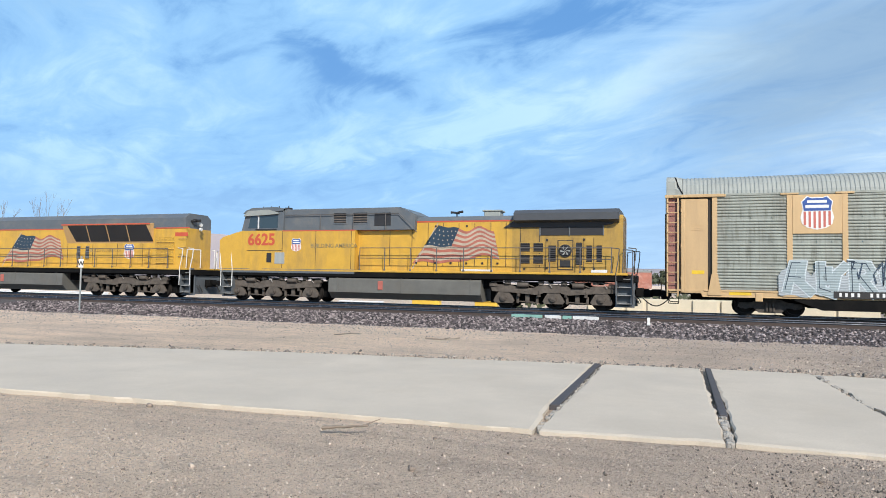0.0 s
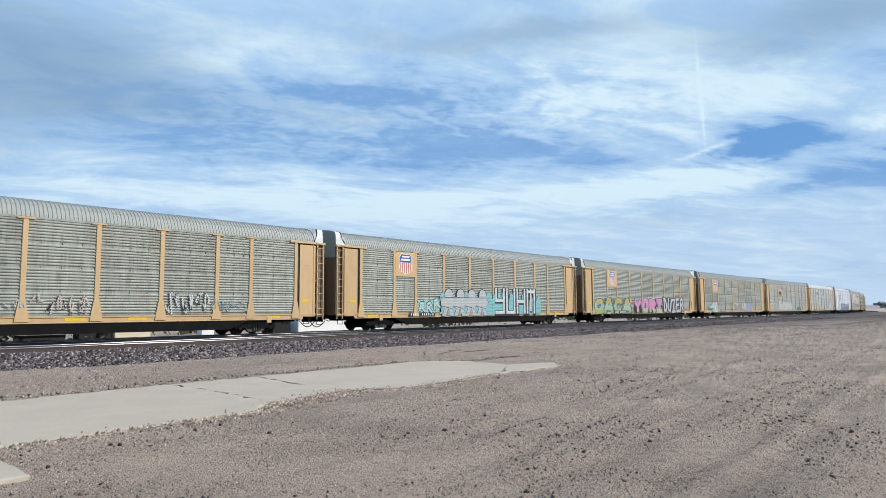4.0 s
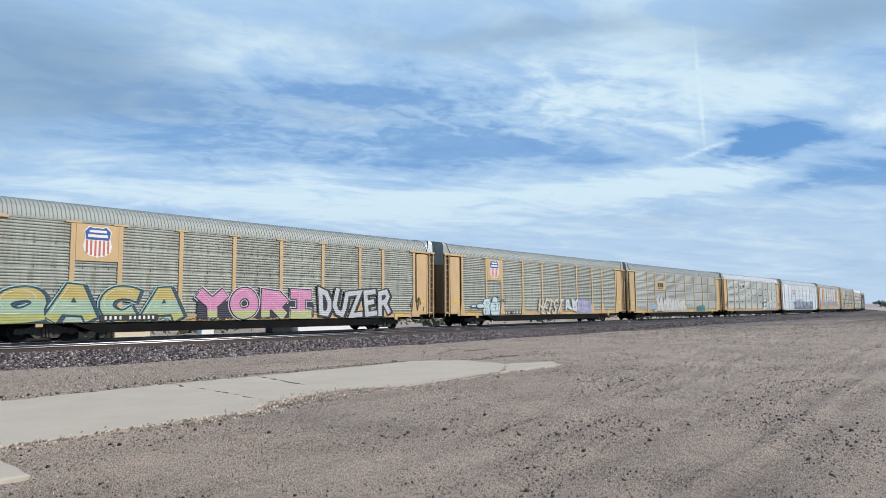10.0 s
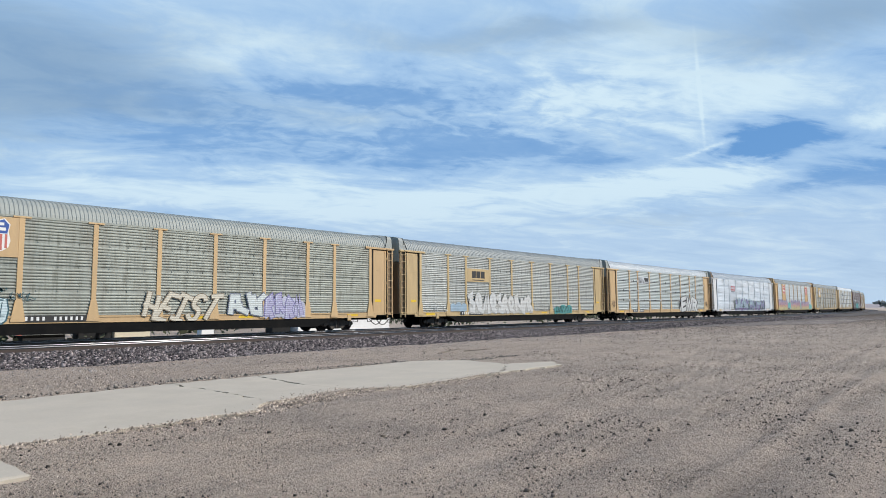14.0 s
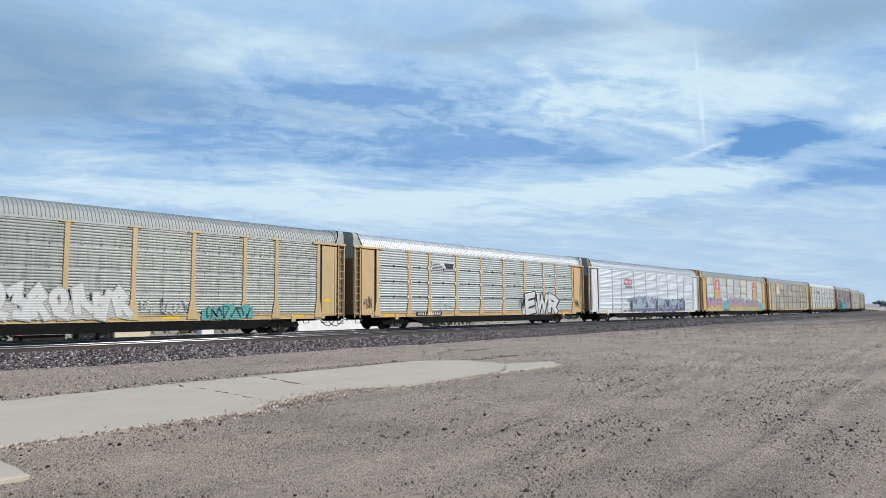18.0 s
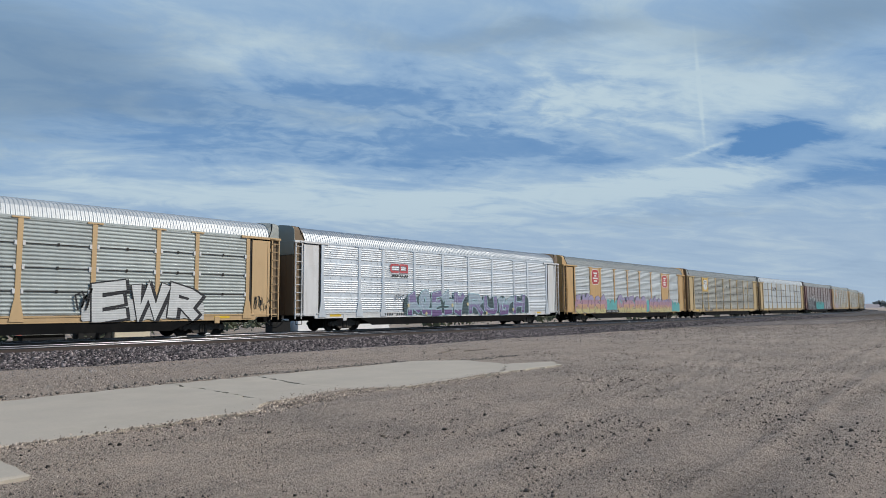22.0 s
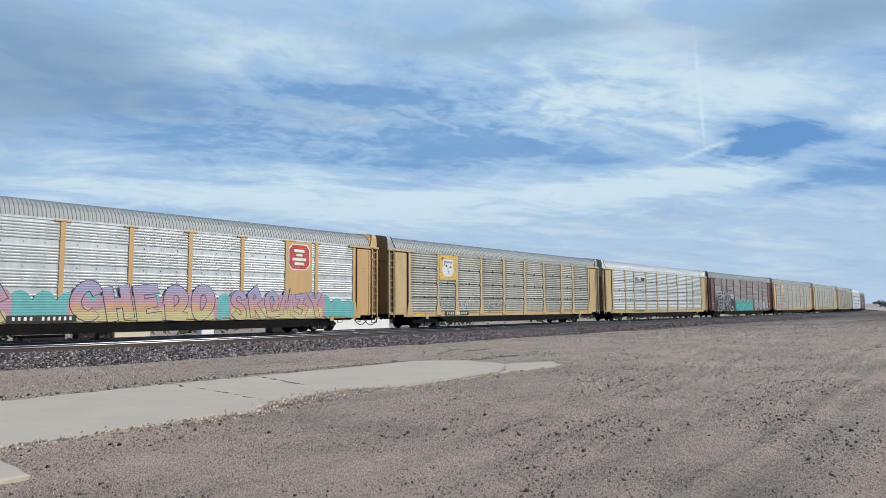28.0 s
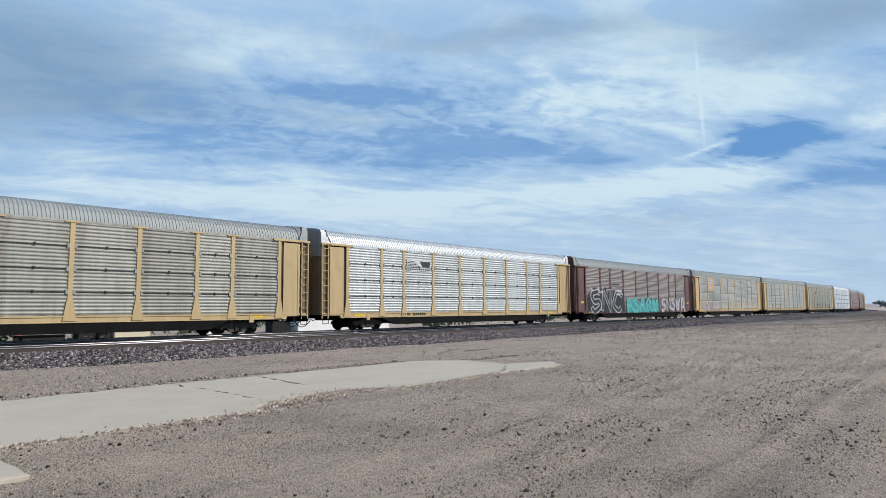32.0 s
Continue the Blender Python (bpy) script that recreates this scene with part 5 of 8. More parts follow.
scrawl(car, 19.0, 19.7, 1.5, 2.2, BLACK, 15, 0.03, 5)
scrawl(car, 25.5, 26.6, 1.1, 2.2, BLACK, 16, 0.04, 6)

car = autorack(2, SHIELD_LABEL + ", faint white tags", "rack_yellow", "panel_dull", "roof_light", "roof_bright", logo=logo_shield)
scrawl(car, 9.0, 12.6, 1.15, 1.75, paint(0.60, 0.62, 0.60), 21, 0.03, 12)
scrawl(car, 12.6, 15.0, 1.1, 2.0, paint(0.62, 0.50, 0.46), 22, 0.05, 8)
scrawl(car, 18.2, 20.4, 1.05, 2.15, paint(0.58, 0.61, 0.60), 23, 0.07, 9)
scrawl(car, 20.6, 22.6, 1.15, 1.8, paint(0.34, 0.44, 0.46), 24, 0.03, 9)

scrawl(car, 0.8, 1.55, 1.5, 2.1, paint(0.66, 0.64, 0.50), 25, 0.05, 5, -1.60)

car = autorack(3, SHIELD_LABEL + ", pale and teal graffiti", "rack_yellow", "panel_dull", "roof_light", "roof_bright", logo=logo_shield)
blobs(car, 6.8, 9.2, SILL + 0.3, 2.0, paint(0.32, 0.55, 0.54), 30, 4)
piece(car, 3, 7.0, 9.0, 1.15, 1.95, paint(0.46, 0.64, 0.62), paint(0.04, 0.08, 0.09), 31)
blobs(car, 9.0, 15.0, SILL + 0.04, 2.65, paint(0.22, 0.52, 0.54), 34, 7)
blobs(car, 15.0, 21.6, SILL + 0.04, 2.60, paint(0.22, 0.52, 0.54), 35, 12)
for k in range(4):
    # rounded silver heads on legs
    body = [(-0.70, 0.0), (-0.28, 0.0), (-0.04, 0.62), (0.20, 0.0), (0.66, 0.0), (0.34, 0.50), (0.74, 0.92), (0.44, 1.30), (0.46, 1.58), (0.30, 1.80), (0.04, 1.88), (-0.22, 1.80), (-0.38, 1.58), (-0.38, 1.30), (-0.76, 1.26), (-0.80, 0.70), (-0.42, 0.52)]
    base = part("graffiti", Geo().prism([(x * 1.07, z * 1.04 - 0.02) for x, z in body], "y", -0.002, 0.002), BLACK, car, at=(lx(9.95 + k * 1.27), -1.640 - 0.001 * k, SILL + 0.06))
    part("graffiti_fill", Geo().prism([(x, z) for x, z in body], "y", -0.002, 0.002), paint(0.50, 0.52, 0.52), base, at=(0, -0.006, 0))
    part("graffiti_shadow", Geo().prism([(-0.30, 0.05), (-0.06, 0.05), (-0.04, 0.55)], "y", -0.002, 0.002), paint(0.45, 0.24, 0.19), base, at=(0.02, -0.011, 0))
    tagged(part("graffiti_line", ribbon([[(-0.4, 1.28), (0.42, 1.28)], [(-0.76, 0.72), (-0.2, 0.60), (0.3, 0.52)]], 0.04), BLACK, base, at=(0, -0.011, 0)), kind="stuff")
GLYPHS = (((0, 0.5, 0.2, 1), (0.8, 0.6, 1, 1), (0, 0.46, 1, 0.64), (0.8, 0, 1, 0.64), (0, 0, 1, 0.18)), ((0, 0, 0.24, 1), (0.76, 0, 1, 1), (0, 0, 1, 0.18)),
          ((0, 0, 0.24, 1), (0.76, 0, 1, 1), (0, 0.42, 1, 0.60)), ((0, 0, 0.2, 1), (0.4, 0.1, 0.6, 1), (0.8, 0, 1, 1), (0, 0.82, 1, 1)))
for k, strokes in enumerate(GLYPHS):
    w, h, tall, edge = 1.22, 1.98, Geo(), Geo()
    for n, (a, b, c, d) in enumerate(strokes):
        a, c, b, d = a * w, c * w, b * h, d * h
        if c - a < d - b:
            c = min(c, a + 0.22) if a < w * 0.7 else c
            a = max(a, c - 0.22)
        else:
            d = min(d, b + 0.24)
        tall.box(a, c, -0.002 - 0.0004 * n, 0.002, b, d)
        edge.box(a - 0.04, c + 0.13, -0.002 - 0.0002 * n, 0.002, b - 0.13, d + 0.04)
    base = part("graffiti", edge, BLACK, car, at=(lx(15.35 + k * 1.40), -1.640, SILL + 0.16))
    part("graffiti_fill", tall, paint(0.62, 0.66, 0.66), base, at=(0, -0.007, 0))

car = autorack(4, SHIELD_LABEL + ", green and pink graffiti", "rack_yellow", "panel_dull", "roof_light", "roof_bright", logo=logo_shield)
OCHRE, MINT, LIME = paint(0.52, 0.41, 0.13), paint(0.36, 0.50, 0.36), paint(0.44, 0.44, 0.14)
blobs(car, 2.0, 9.6, SILL + 0.03, 1.2, paint(0.40, 0.50, 0.38), 45, 9)
spray(car, "QACA", 1.9, 9.7, SILL + 0.02, 2.32, OCHRE, paint(0.02, 0.06, 0.09), 41, fat=0.33, edge=0.075, bands=((0.62, MINT), (0.24, LIME)), shine=paint(0.66, 0.70, 0.56), slant=0.08, halo=paint(0.36, 0.58, 0.54), drop=paint(0.03, 0.08, 0.12))
blobs(car, 10.4, 17.4, SILL + 0.03, 2.1, paint(0.03, 0.03, 0.05), 46, 8)
spray(car, "YORI", 10.3, 17.4, SILL + 0.02, 2.36, paint(0.66, 0.26, 0.44), paint(0.03, 0.02, 0.05), 42, fat=0.33, edge=0.06, bands=((0.30, paint(0.50, 0.52, 0.24)),), shine=paint(0.72, 0.52, 0.60), wild=0.6, halo=paint(0.60, 0.62, 0.62))
spray(car, "DUZER", 17.6, 23.4, SILL + 0.04, 2.4, paint(0.55, 0.56, 0.58), paint(0.03, 0.03, 0.04), 43, fat=0.18, edge=0.085, shine=paint(0.74, 0.74, 0.76), wild=2.6, drop=BLACK)
scrawl(car, 25.2, 26.6, 1.1, 2.1, BLACK, 47, 0.05, 6, -1.60)
scrawl(car, 8.0, 12.0, 0.75, 0.95, BLACK, 44, 0.03, 14)

car = autorack(5, SHIELD_LABEL + ", small blue and white graffiti", "rack_yellow", "panel_dull", "roof_light", "roof_light", logo=logo_shield)
for d, w, h in ((3.15, 0.34, 0.16), (3.95, 0.50, 0.26)):
    eye = part("graffiti", Geo().prism([(math.cos(k * 0.4488) * w + 0.10 * max(0, math.cos(k * 0.4488)), math.sin(k * 0.4488) * h * (1.0 if k < 8 else 0.55)) for k in range(14)], "y", -0.002, 0.002), paint(0.05, 0.14, 0.17), car, at=(lx(d), -1.640, 1.42))
    part("graffiti_fill", Geo().prism([(math.cos(k * 0.4488) * (w - 0.06), math.sin(k * 0.4488) * (h - 0.05) * (1.0 if k < 8 else 0.55)) for k in range(14)], "y", -0.002, 0.002), paint(0.56, 0.68, 0.70), eye, at=(0, -0.006, 0))
TEAL_INK, FOAM = paint(0.03, 0.11, 0.14), paint(0.58, 0.70, 0.72)


def drawn(car, d, z, outline, lines, seed, size=0.84):
    """A cartoon shape in pale paint with a dark outline and inner strokes."""
    outline, lines = [(x * size, y * size) for x, y in outline], [tuple(q * size for q in row) for row in lines]
    cx, cz = sum(p[0] for p in outline) / len(outline), sum(p[1] for p in outline) / len(outline)
    big = [(cx + (x - cx) * 1.09, cz + (y - cz) * 1.07) for x, y in outline]
    base = part("graffiti", Geo().prism(big, "y", -0.002, 0.002), TEAL_INK, car, at=(lx(d), -1.640 - 0.0005 * seed, z))
    part("graffiti_fill", Geo().prism(outline, "y", -0.002, 0.002), FOAM, base, at=(0, -0.006, 0))
    g = Geo()
    for x0, y0, x1, y1, w in lines:
        q = math.hypot(x1 - x0, y1 - y0)
        nx, ny = -(y1 - y0) / q * w, (x1 - x0) / q * w
        g.prism([(x0 + nx, y0 + ny), (x1 + nx, y1 + ny), (x1 - nx, y1 - ny), (x0 - nx, y0 - ny)], "y", -0.002, 0.002)
    tagged(part("graffiti_line", g, TEAL_INK, base, at=(0, -0.011, 0)), kind="stuff")


drawn(car, 4.68, SILL + 0.06, [(-0.42, 0.02), (0.40, 0.0), (0.46, 0.35), (0.38, 0.75), (0.52, 1.05), (0.42, 1.36), (0.05, 1.42), (-0.36, 1.30), (-0.50, 1.02), (-0.30, 0.72), (-0.52, 0.36)],
      [(-0.22, 0.08, -0.16, 0.62, 0.022), (0.0, 0.05, 0.02, 0.66, 0.022), (0.2, 0.08, 0.16, 0.6, 0.022), (-0.1, 0.98, 0.1, 1.12, 0.03), (0.16, 0.95, 0.3, 1.06, 0.025)], 1)
drawn(car, 5.72, SILL + 0.04, [(-0.62, 0.12), (-0.48, 0.0), (0.50, 0.0), (0.66, 0.14), (0.74, 0.62), (0.66, 1.10), (0.36, 1.18), (0.34, 1.46), (0.1, 1.60), (-0.18, 1.58), (-0.40, 1.42), (-0.38, 1.18), (-0.66, 1.10), (-0.72, 0.6)],
      [(-0.6, 0.34, 0.62, 0.34, 0.02), (-0.6, 1.08, 0.55, 1.08, 0.03), (-0.12, 0.95, 0.12, 0.95, 0.04), (0.14, 0.94, 0.12, 0.66, 0.04), (0.12, 0.68, -0.04, 0.6, 0.035), (-0.02, 0.6, 0.06, 0.48, 0.035), (0.42, 0.2, 0.5, 0.98, 0.02)], 2)
scrawl(car, 6.3, 7.3, 1.65, 2.05, TEAL_INK, 53, 0.03, 6)
scrawl(car, 2.6, 4.2, 1.12, 1.22, TEAL_INK, 58, 0.02, 7)
scrawl(car, 5.6, 6.3, 2.0, 2.2, TEAL_INK, 59, 0.07, 4)
spray(car, "HEIST", 11.7, 15.4, SILL + 0.10, 2.1, paint(0.66, 0.60, 0.48), paint(0.26, 0.21, 0.15), 57, slant=0.35, fat=0.15, edge=0.04, wild=3.0)
piece(car, 2, 15.9, 18.2, SILL + 0.06, 2.15, paint(0.64, 0.68, 0.66), paint(0.16, 0.18, 0.24), 55, lean=0.3)
blobs(car, 18.0, 20.7, SILL + 0.03, 2.0, paint(0.52, 0.52, 0.64), 59, 5)
piece(car, 4, 18.1, 20.5, SILL + 0.08, 2.0, paint(0.44, 0.42, 0.60), paint(0.22, 0.20, 0.40), 56, shine=paint(0.66, 0.68, 0.78))


def logo_board_plain(material, ink, widths, height, z=3.9, w=1.7, d=7.9, tall=0.95):
    """A painted board with plain bars in place of a company's letters."""
    def put(car, turn):
        at = turn @ pose(lx(d), -HALF_W - 0.05, 0)
        holder = part("logo_board", Geo().cbox(-w / 2, w / 2, -0.006, 0.01, z - tall / 2, z + tall / 2, 0.006), M[material] if isinstance(material, str) else material, car, at=at)
        tagged(part("logo_strip", bars_geo(widths, height, 0.06), ink, holder, at=(0, -0.008, z + 0.05)), kind="stuff")
        part("logo_underline", bars_geo((sum(widths),), 0.06), ink, holder, at=(0, -0.008, z - tall * 0.36))
    return put


car = autorack(6, "grey corrugated autorack with tan posts and pale graffiti", "rack_gold", "panel_grey", "roof_grey", "roof_grey", logo=logo_board_plain("rack_gold", M["stencil"], (0.46, 0.46, 0.46), 0.50, z=3.68, w=2.62, d=8.12))
scrawl(car, 2.4, 4.6, 1.1, 1.7, paint(0.60, 0.62, 0.62), 64, 0.03, 8)
blobs(car, 4.9, 6.7, 1.05, 1.75, paint(0.34, 0.46, 0.56), 65, 3)
blobs(car, 6.9, 15.2, SILL + 0.10, 1.75, paint(0.52, 0.51, 0.47), 68, 11)
piece(car, 5, 6.9, 11.2, SILL + 0.14, 2.35, paint(0.66, 0.66, 0.64), paint(0.44, 0.43, 0.40), 61, lean=0.15, fat=0.22)
piece(car, 5, 11.0, 15.1, SILL + 0.14, 2.2, paint(0.66, 0.65, 0.62), paint(0.42, 0.41, 0.38), 62, lean=0.15, fat=0.22)
scrawl(car, 15.6, 17.8, 1.0, 1.9, paint(0.56, 0.55, 0.50), 69, 0.05, 7)
blobs(car, 18.5, 21.4, SILL + 0.02, 1.6, paint(0.10, 0.36, 0.34), 66, 3)
scrawl(car, 18.7, 21.3, 0.85, 1.5, paint(0.03, 0.10, 0.09), 63, 0.05, 8, -1.66)

def emblem_stripes(car, turn):
    """A white patch with raked black stripes, a black block and a row of small writing."""
    holder = part("emblem_patch", Geo().box(-1.18, 1.18, -0.002, 0.002, -0.36, 0.36), paint(0.66, 0.68, 0.70), car, "white painted patch on the sheets", at=turn @ pose(lx(8.12), -HALF_W - 0.050, 4.12))
    for k in range(5):
        z = 0.28 - k * 0.10
        part("emblem_stripe", Geo().prism([(-1.12, z), (-0.55 + 0.16 * k, z), (-0.48 + 0.16 * k, z - 0.045), (-1.12, z - 0.045)], "y", -0.002, 0.002), M["stencil"], holder, at=(0, -0.005, 0))
    part("emblem_block", Geo().prism([(0.05, 0.28), (1.10, 0.28), (1.02, -0.10), (0.30, -0.10)], "y", -0.002, 0.002), M["stencil"], holder, at=(0, -0.005, 0))
    tagged(part("emblem_writing", bars_geo((0.16,) * 11, 0.09, 0.05), M["stencil"], holder, at=(0, -0.005, -0.26)), kind="stuff")


def emblem_red(car, turn):
    """Two hollow red shapes over a row of small black writing."""
    at = turn @ pose(lx(8.15), -HALF_W - 0.050, 3.85)
    holder = part("emblem", ribbon([[(-0.12, 0.22), (-0.70, 0.22), (-0.78, 0.14), (-0.78, -0.14), (-0.70, -0.22), (-0.12, -0.22)]], 0.13), paint(0.60, 0.10, 0.11), car, "red hollow emblem painted on the sheets", at=at)
    part("emblem_second", ribbon([[(0.06, -0.26), (0.06, 0.22), (0.70, 0.22), (0.70, -0.22), (0.06, -0.22)]], 0.13), paint(0.60, 0.10, 0.11), holder)
    tagged(part("emblem_writing", bars_geo((0.15, 0.15, 0.15, 0.0, 0.13, 0.13, 0.0, 0.13, 0.13), 0.13, 0.06), M["stencil"], holder, at=(0.05, 0, -0.48)), kind="stuff")


car = autorack(7, "silver sheet-sided autorack with tan posts and bubble graffiti", "rack_yellow", "panel_steel", "roof_bright", "roof_light", style="smooth", post="rack_yellow", clips="rack_white",
               logo=emblem_stripes)
blobs(car, 17.6, 23.2, SILL + 0.04, 1.9, paint(0.60, 0.60, 0.58), 76, 7)
spray(car, "EWR", 17.9, 23.0, SILL + 0.04, 2.55, paint(0.68, 0.68, 0.66), paint(0.012, 0.012, 0.015), 71, fat=0.25, edge=0.065, wild=2.6, slant=0.1, drop=BLACK)
scrawl(car, 17.3, 18.0, 0.8, 2.4, BLACK, 72, 0.07, 3, -1.668)
scrawl(car, 0.75, 1.5, 1.25, 2.1, BLACK, 73, 0.03, 7, -1.60)
scrawl(car, 26.0, 26.9, 1.2, 2.0, BLACK, 74, 0.03, 8, -1.60)
scrawl(car, 7.2, 9.3, 1.15, 1.75, WHITE, 75, 0.03, 9)

car = autorack(8, "bright silver autorack with white ends and blue-grey graffiti", "rack_white", "panel_bright", "roof_silver", "end_brown", style="band", post="panel_bright",
               logo=emblem_red)
blobs(car, 8.5, 22.8, SILL + 0.1, 2.3, paint(0.06, 0.10, 0.11), 81, 14)
spray(car, "ETC", 7.7, 8.6, 1.85, 2.15, BLACK, BLACK, 84, fat=0.14, edge=0.0)
VIOLET, PLUM, AQUA, STEEL = paint(0.24, 0.20, 0.36), paint(0.17, 0.10, 0.25), paint(0.42, 0.62, 0.66), paint(0.36, 0.44, 0.52)
spray(car, "abEdc", 8.8, 14.6, SILL + 0.03, 2.45, VIOLET, AQUA, 82, STEEL, fat=0.24, edge=0.05, bands=((0.55, STEEL), (0.25, PLUM)), shine=paint(0.60, 0.72, 0.76), wild=2.2)
spray(car, "RUcH", 15.0, 22.4, SILL + 0.03, 2.35, STEEL, AQUA, 83, VIOLET, fat=0.24, edge=0.05, bands=((0.50, VIOLET), (0.22, PLUM)), shine=paint(0.60, 0.72, 0.76), wild=2.2)
for d, z in ((8.9, 1.5), (10.6, 0.95), (13.3, 1.5), (15.0, 1.6), (17.2, 0.95), (20.6, 1.2)):
    part("graffiti_star", Geo().prism([(math.sin(k * math.pi / 5) * (0.17 if k % 2 == 0 else 0.08), math.cos(k * math.pi / 5) * (0.17 if k % 2 == 0 else 0.08)) for k in range(10)], "y", -0.001, 0.001), paint(0.66, 0.56, 0.30), car, at=(lx(d), -1.668, z))


def logo_red(car, turn):
    """Two tan boards with a red rounded emblem."""
    def emblem(w):
        o = [(-0.5, -0.32), (-0.34, -0.5), (0.34, -0.5), (0.5, -0.32), (0.5, 0.32), (0.34, 0.5), (-0.34, 0.5), (-0.5, 0.32)]
        return [(x * w, z * w) for x, z in o]
    for d in (5.655, 21.57):
        at = turn @ pose(lx(d), -HALF_W - 0.052, 0)
        holder = part("logo_board", shared("tall_board", lambda: Geo().cbox(-0.9, 0.9, -0.008, 0.02, DECK, EAVE - 0.08, 0.008)), M["rack_tan"], car, "flat tan board from sill to eave", at=at)
        part("emblem_rim", shared("emblem_rim", lambda: Geo().prism(emblem(1.42), "y", -0.003, 0.003)), M["shield_white"], holder, at=(0, -0.012, 4.15))
        part("emblem", shared("emblem", lambda: Geo().prism(emblem(1.32), "y", -0.003, 0.003)), paint(0.52, 0.05, 0.05), holder, "red rounded emblem", at=(0, -0.017, 4.15))
        for x1, z0, z1 in ((0.34, 0.26, 0.42), (0.20, 0.04, 0.16), (0.46, -0.20, -0.06), (0.32, -0.44, -0.30)):
            part("emblem_bar", shared(f"emblem_bar_{z0:.2f}", lambda: Geo().box(-x1, x1, -0.003, 0.003, z0, z1)), M["shield_white"], holder, at=(0, -0.022, 4.15))


car = autorack(9, "silver autorack with tan posts, red emblems and turquoise graffiti", "rack_tan", "panel_silver", "roof_grey", "rack_tan", end="rack_tan", style="band", logo=logo_red)
blobs(car, 2.2, 25.6, SILL + 0.02, 2.15, paint(0.14, 0.46, 0.45), 91, 26)
PEACH, SAND, ROSE, LILAC = paint(0.60, 0.36, 0.22), paint(0.60, 0.52, 0.24), paint(0.50, 0.30, 0.36), paint(0.38, 0.34, 0.50)
for k, (words, a, b) in enumerate((("dcbSe", 1.9, 7.6), ("CHEbO", 9.9, 16.5), ("SebfdY", 17.4, 23.2))):
    blobs(car, a - 0.1, b + 0.2, SILL + 0.03, 2.3, ROSE, 101 + k, 7, -1.6365)
    blobs(car, a, b, SILL + 0.03, 1.45, SAND, 104 + k, 7, -1.6385)
    spray(car, words, a, b, SILL + 0.02, 2.5 if k < 2 else 2.3, LILAC, paint(0.09, 0.05, 0.12), 92 + k, fat=0.25 if k < 2 else 0.18, edge=0.035, bands=((0.72, ROSE), (0.48, PEACH), (0.25, SAND)), wild=2.0)

car = autorack(10, "dusty grey autorack with golden posts and a white emblem", "rack_gold", "panel_dirty", "roof_grey", "roof_grey", end="end_brown", style="smooth", logo=None)
board = part("logo_board", Geo().cbox(-0.88, 0.88, -0.008, 0.02, 3.25, EAVE - 0.1, 0.008), paint(0.74, 0.46, 0.08), car, "bright yellow board behind a worn emblem", at=(lx(5.725), -HALF_W - 0.052, 0))
part("emblem", Geo().prism([(-0.38, 0.62), (-0.2, 0.55), (0, 0.58), (0.2, 0.55), (0.38, 0.62), (0.60, 0.40), (0.53, 0.12), (0.62, -0.2), (0.55, -0.46), (0.34, -0.60), (0, -0.68), (-0.34, -0.60), (-0.55, -0.46), (-0.62, -0.2), (-0.53, 0.12), (-0.60, 0.40)], "y", -0.003, 0.003), paint(0.74, 0.75, 0.75), board, "worn white shield emblem", at=(0, -0.012, 4.12))
for x, z, r, m in ((-0.55, 0.62, 0.14, "end_brown"), (-0.15, 0.10, 0.10, "stencil"), (0.30, 0.04, 0.13, "faded_red"), (-0.38, 0.22, 0.07, "end_brown"), (0.05, -0.30, 0.08, "stencil"), (0.42, 0.36, 0.06, "faded_red"), (-0.28, 0.42, 0.06, "stencil")):
    part("worn_spot", Geo().prism([(x + r * (1 + 0.4 * math.sin(k * 2.3 + x * 9)) * math.cos(k * 0.698), z + 0.7 * r * math.sin(k * 0.698)) for k in range(9)], "y", -0.001, 0.001), M[m], board, at=(0, -0.018, 4.12))
tagged(part("emblem_writing", bars_geo((0.14, 0.14, 0.14, 0.14, 0.14), 0.13, 0.03), paint(0.30, 0.32, 0.36), board, at=(0, -0.018, 4.48)), kind="stuff")
scrawl(car, 4.9, 6.4, 1.2, 2.0, paint(0.46, 0.50, 0.52), 103, 0.03, 6)
scrawl(car, 7.0, 8.6, 1.2, 1.9, paint(0.66, 0.66, 0.64), 104, 0.04, 7)
scrawl(car, 10.2, 12.6, 1.0, 1.9, paint(0.55, 0.53, 0.47), 101, 0.04, 10)

car = autorack(11, "silver sheet-sided autorack with golden posts", "rack_gold", "panel_silver", "roof_bright", "roof_bright", style="smooth", post="rack_gold",
               logo=emblem_stripes)

car = autorack(12, "maroon-framed grey autorack with black-white and turquoise graffiti", "rack_maroon", "panel_maroon", "roof_grey", "roof_grey", recess="rack_maroon", end="rack_maroon",
               logo=logo_board_plain("panel_maroon", M["stencil"], (0.5, 0.5, 0.3), 0.16, z=3.5, w=1.8, d=7.9, tall=0.5))
blobs(car, 2.2, 9.6, SILL + 0.02, 3.3, paint(0.02, 0.02, 0.025), 121, 8)
spray(car, "SNC", 2.6, 9.2, SILL + 0.10, 3.0, paint(0.03, 0.03, 0.035), paint(0.70, 0.71, 0.71), 122, fat=0.16, edge=0.09, wild=2.0, slant=0.1)
scrawl(car, 2.3, 9.4, 2.5, 3.3, paint(0.70, 0.71, 0.71), 125, 0.10, 4, -1.66)
blobs(car, 10.0, 17.8, SILL + 0.03, 2.2, paint(0.05, 0.40, 0.40), 126, 9)
piece(car, 5, 10.0, 17.6, SILL + 0.06, 2.4, paint(0.10, 0.52, 0.50), paint(0.03, 0.14, 0.16), 123, shine=paint(0.5, 0.68, 0.66))
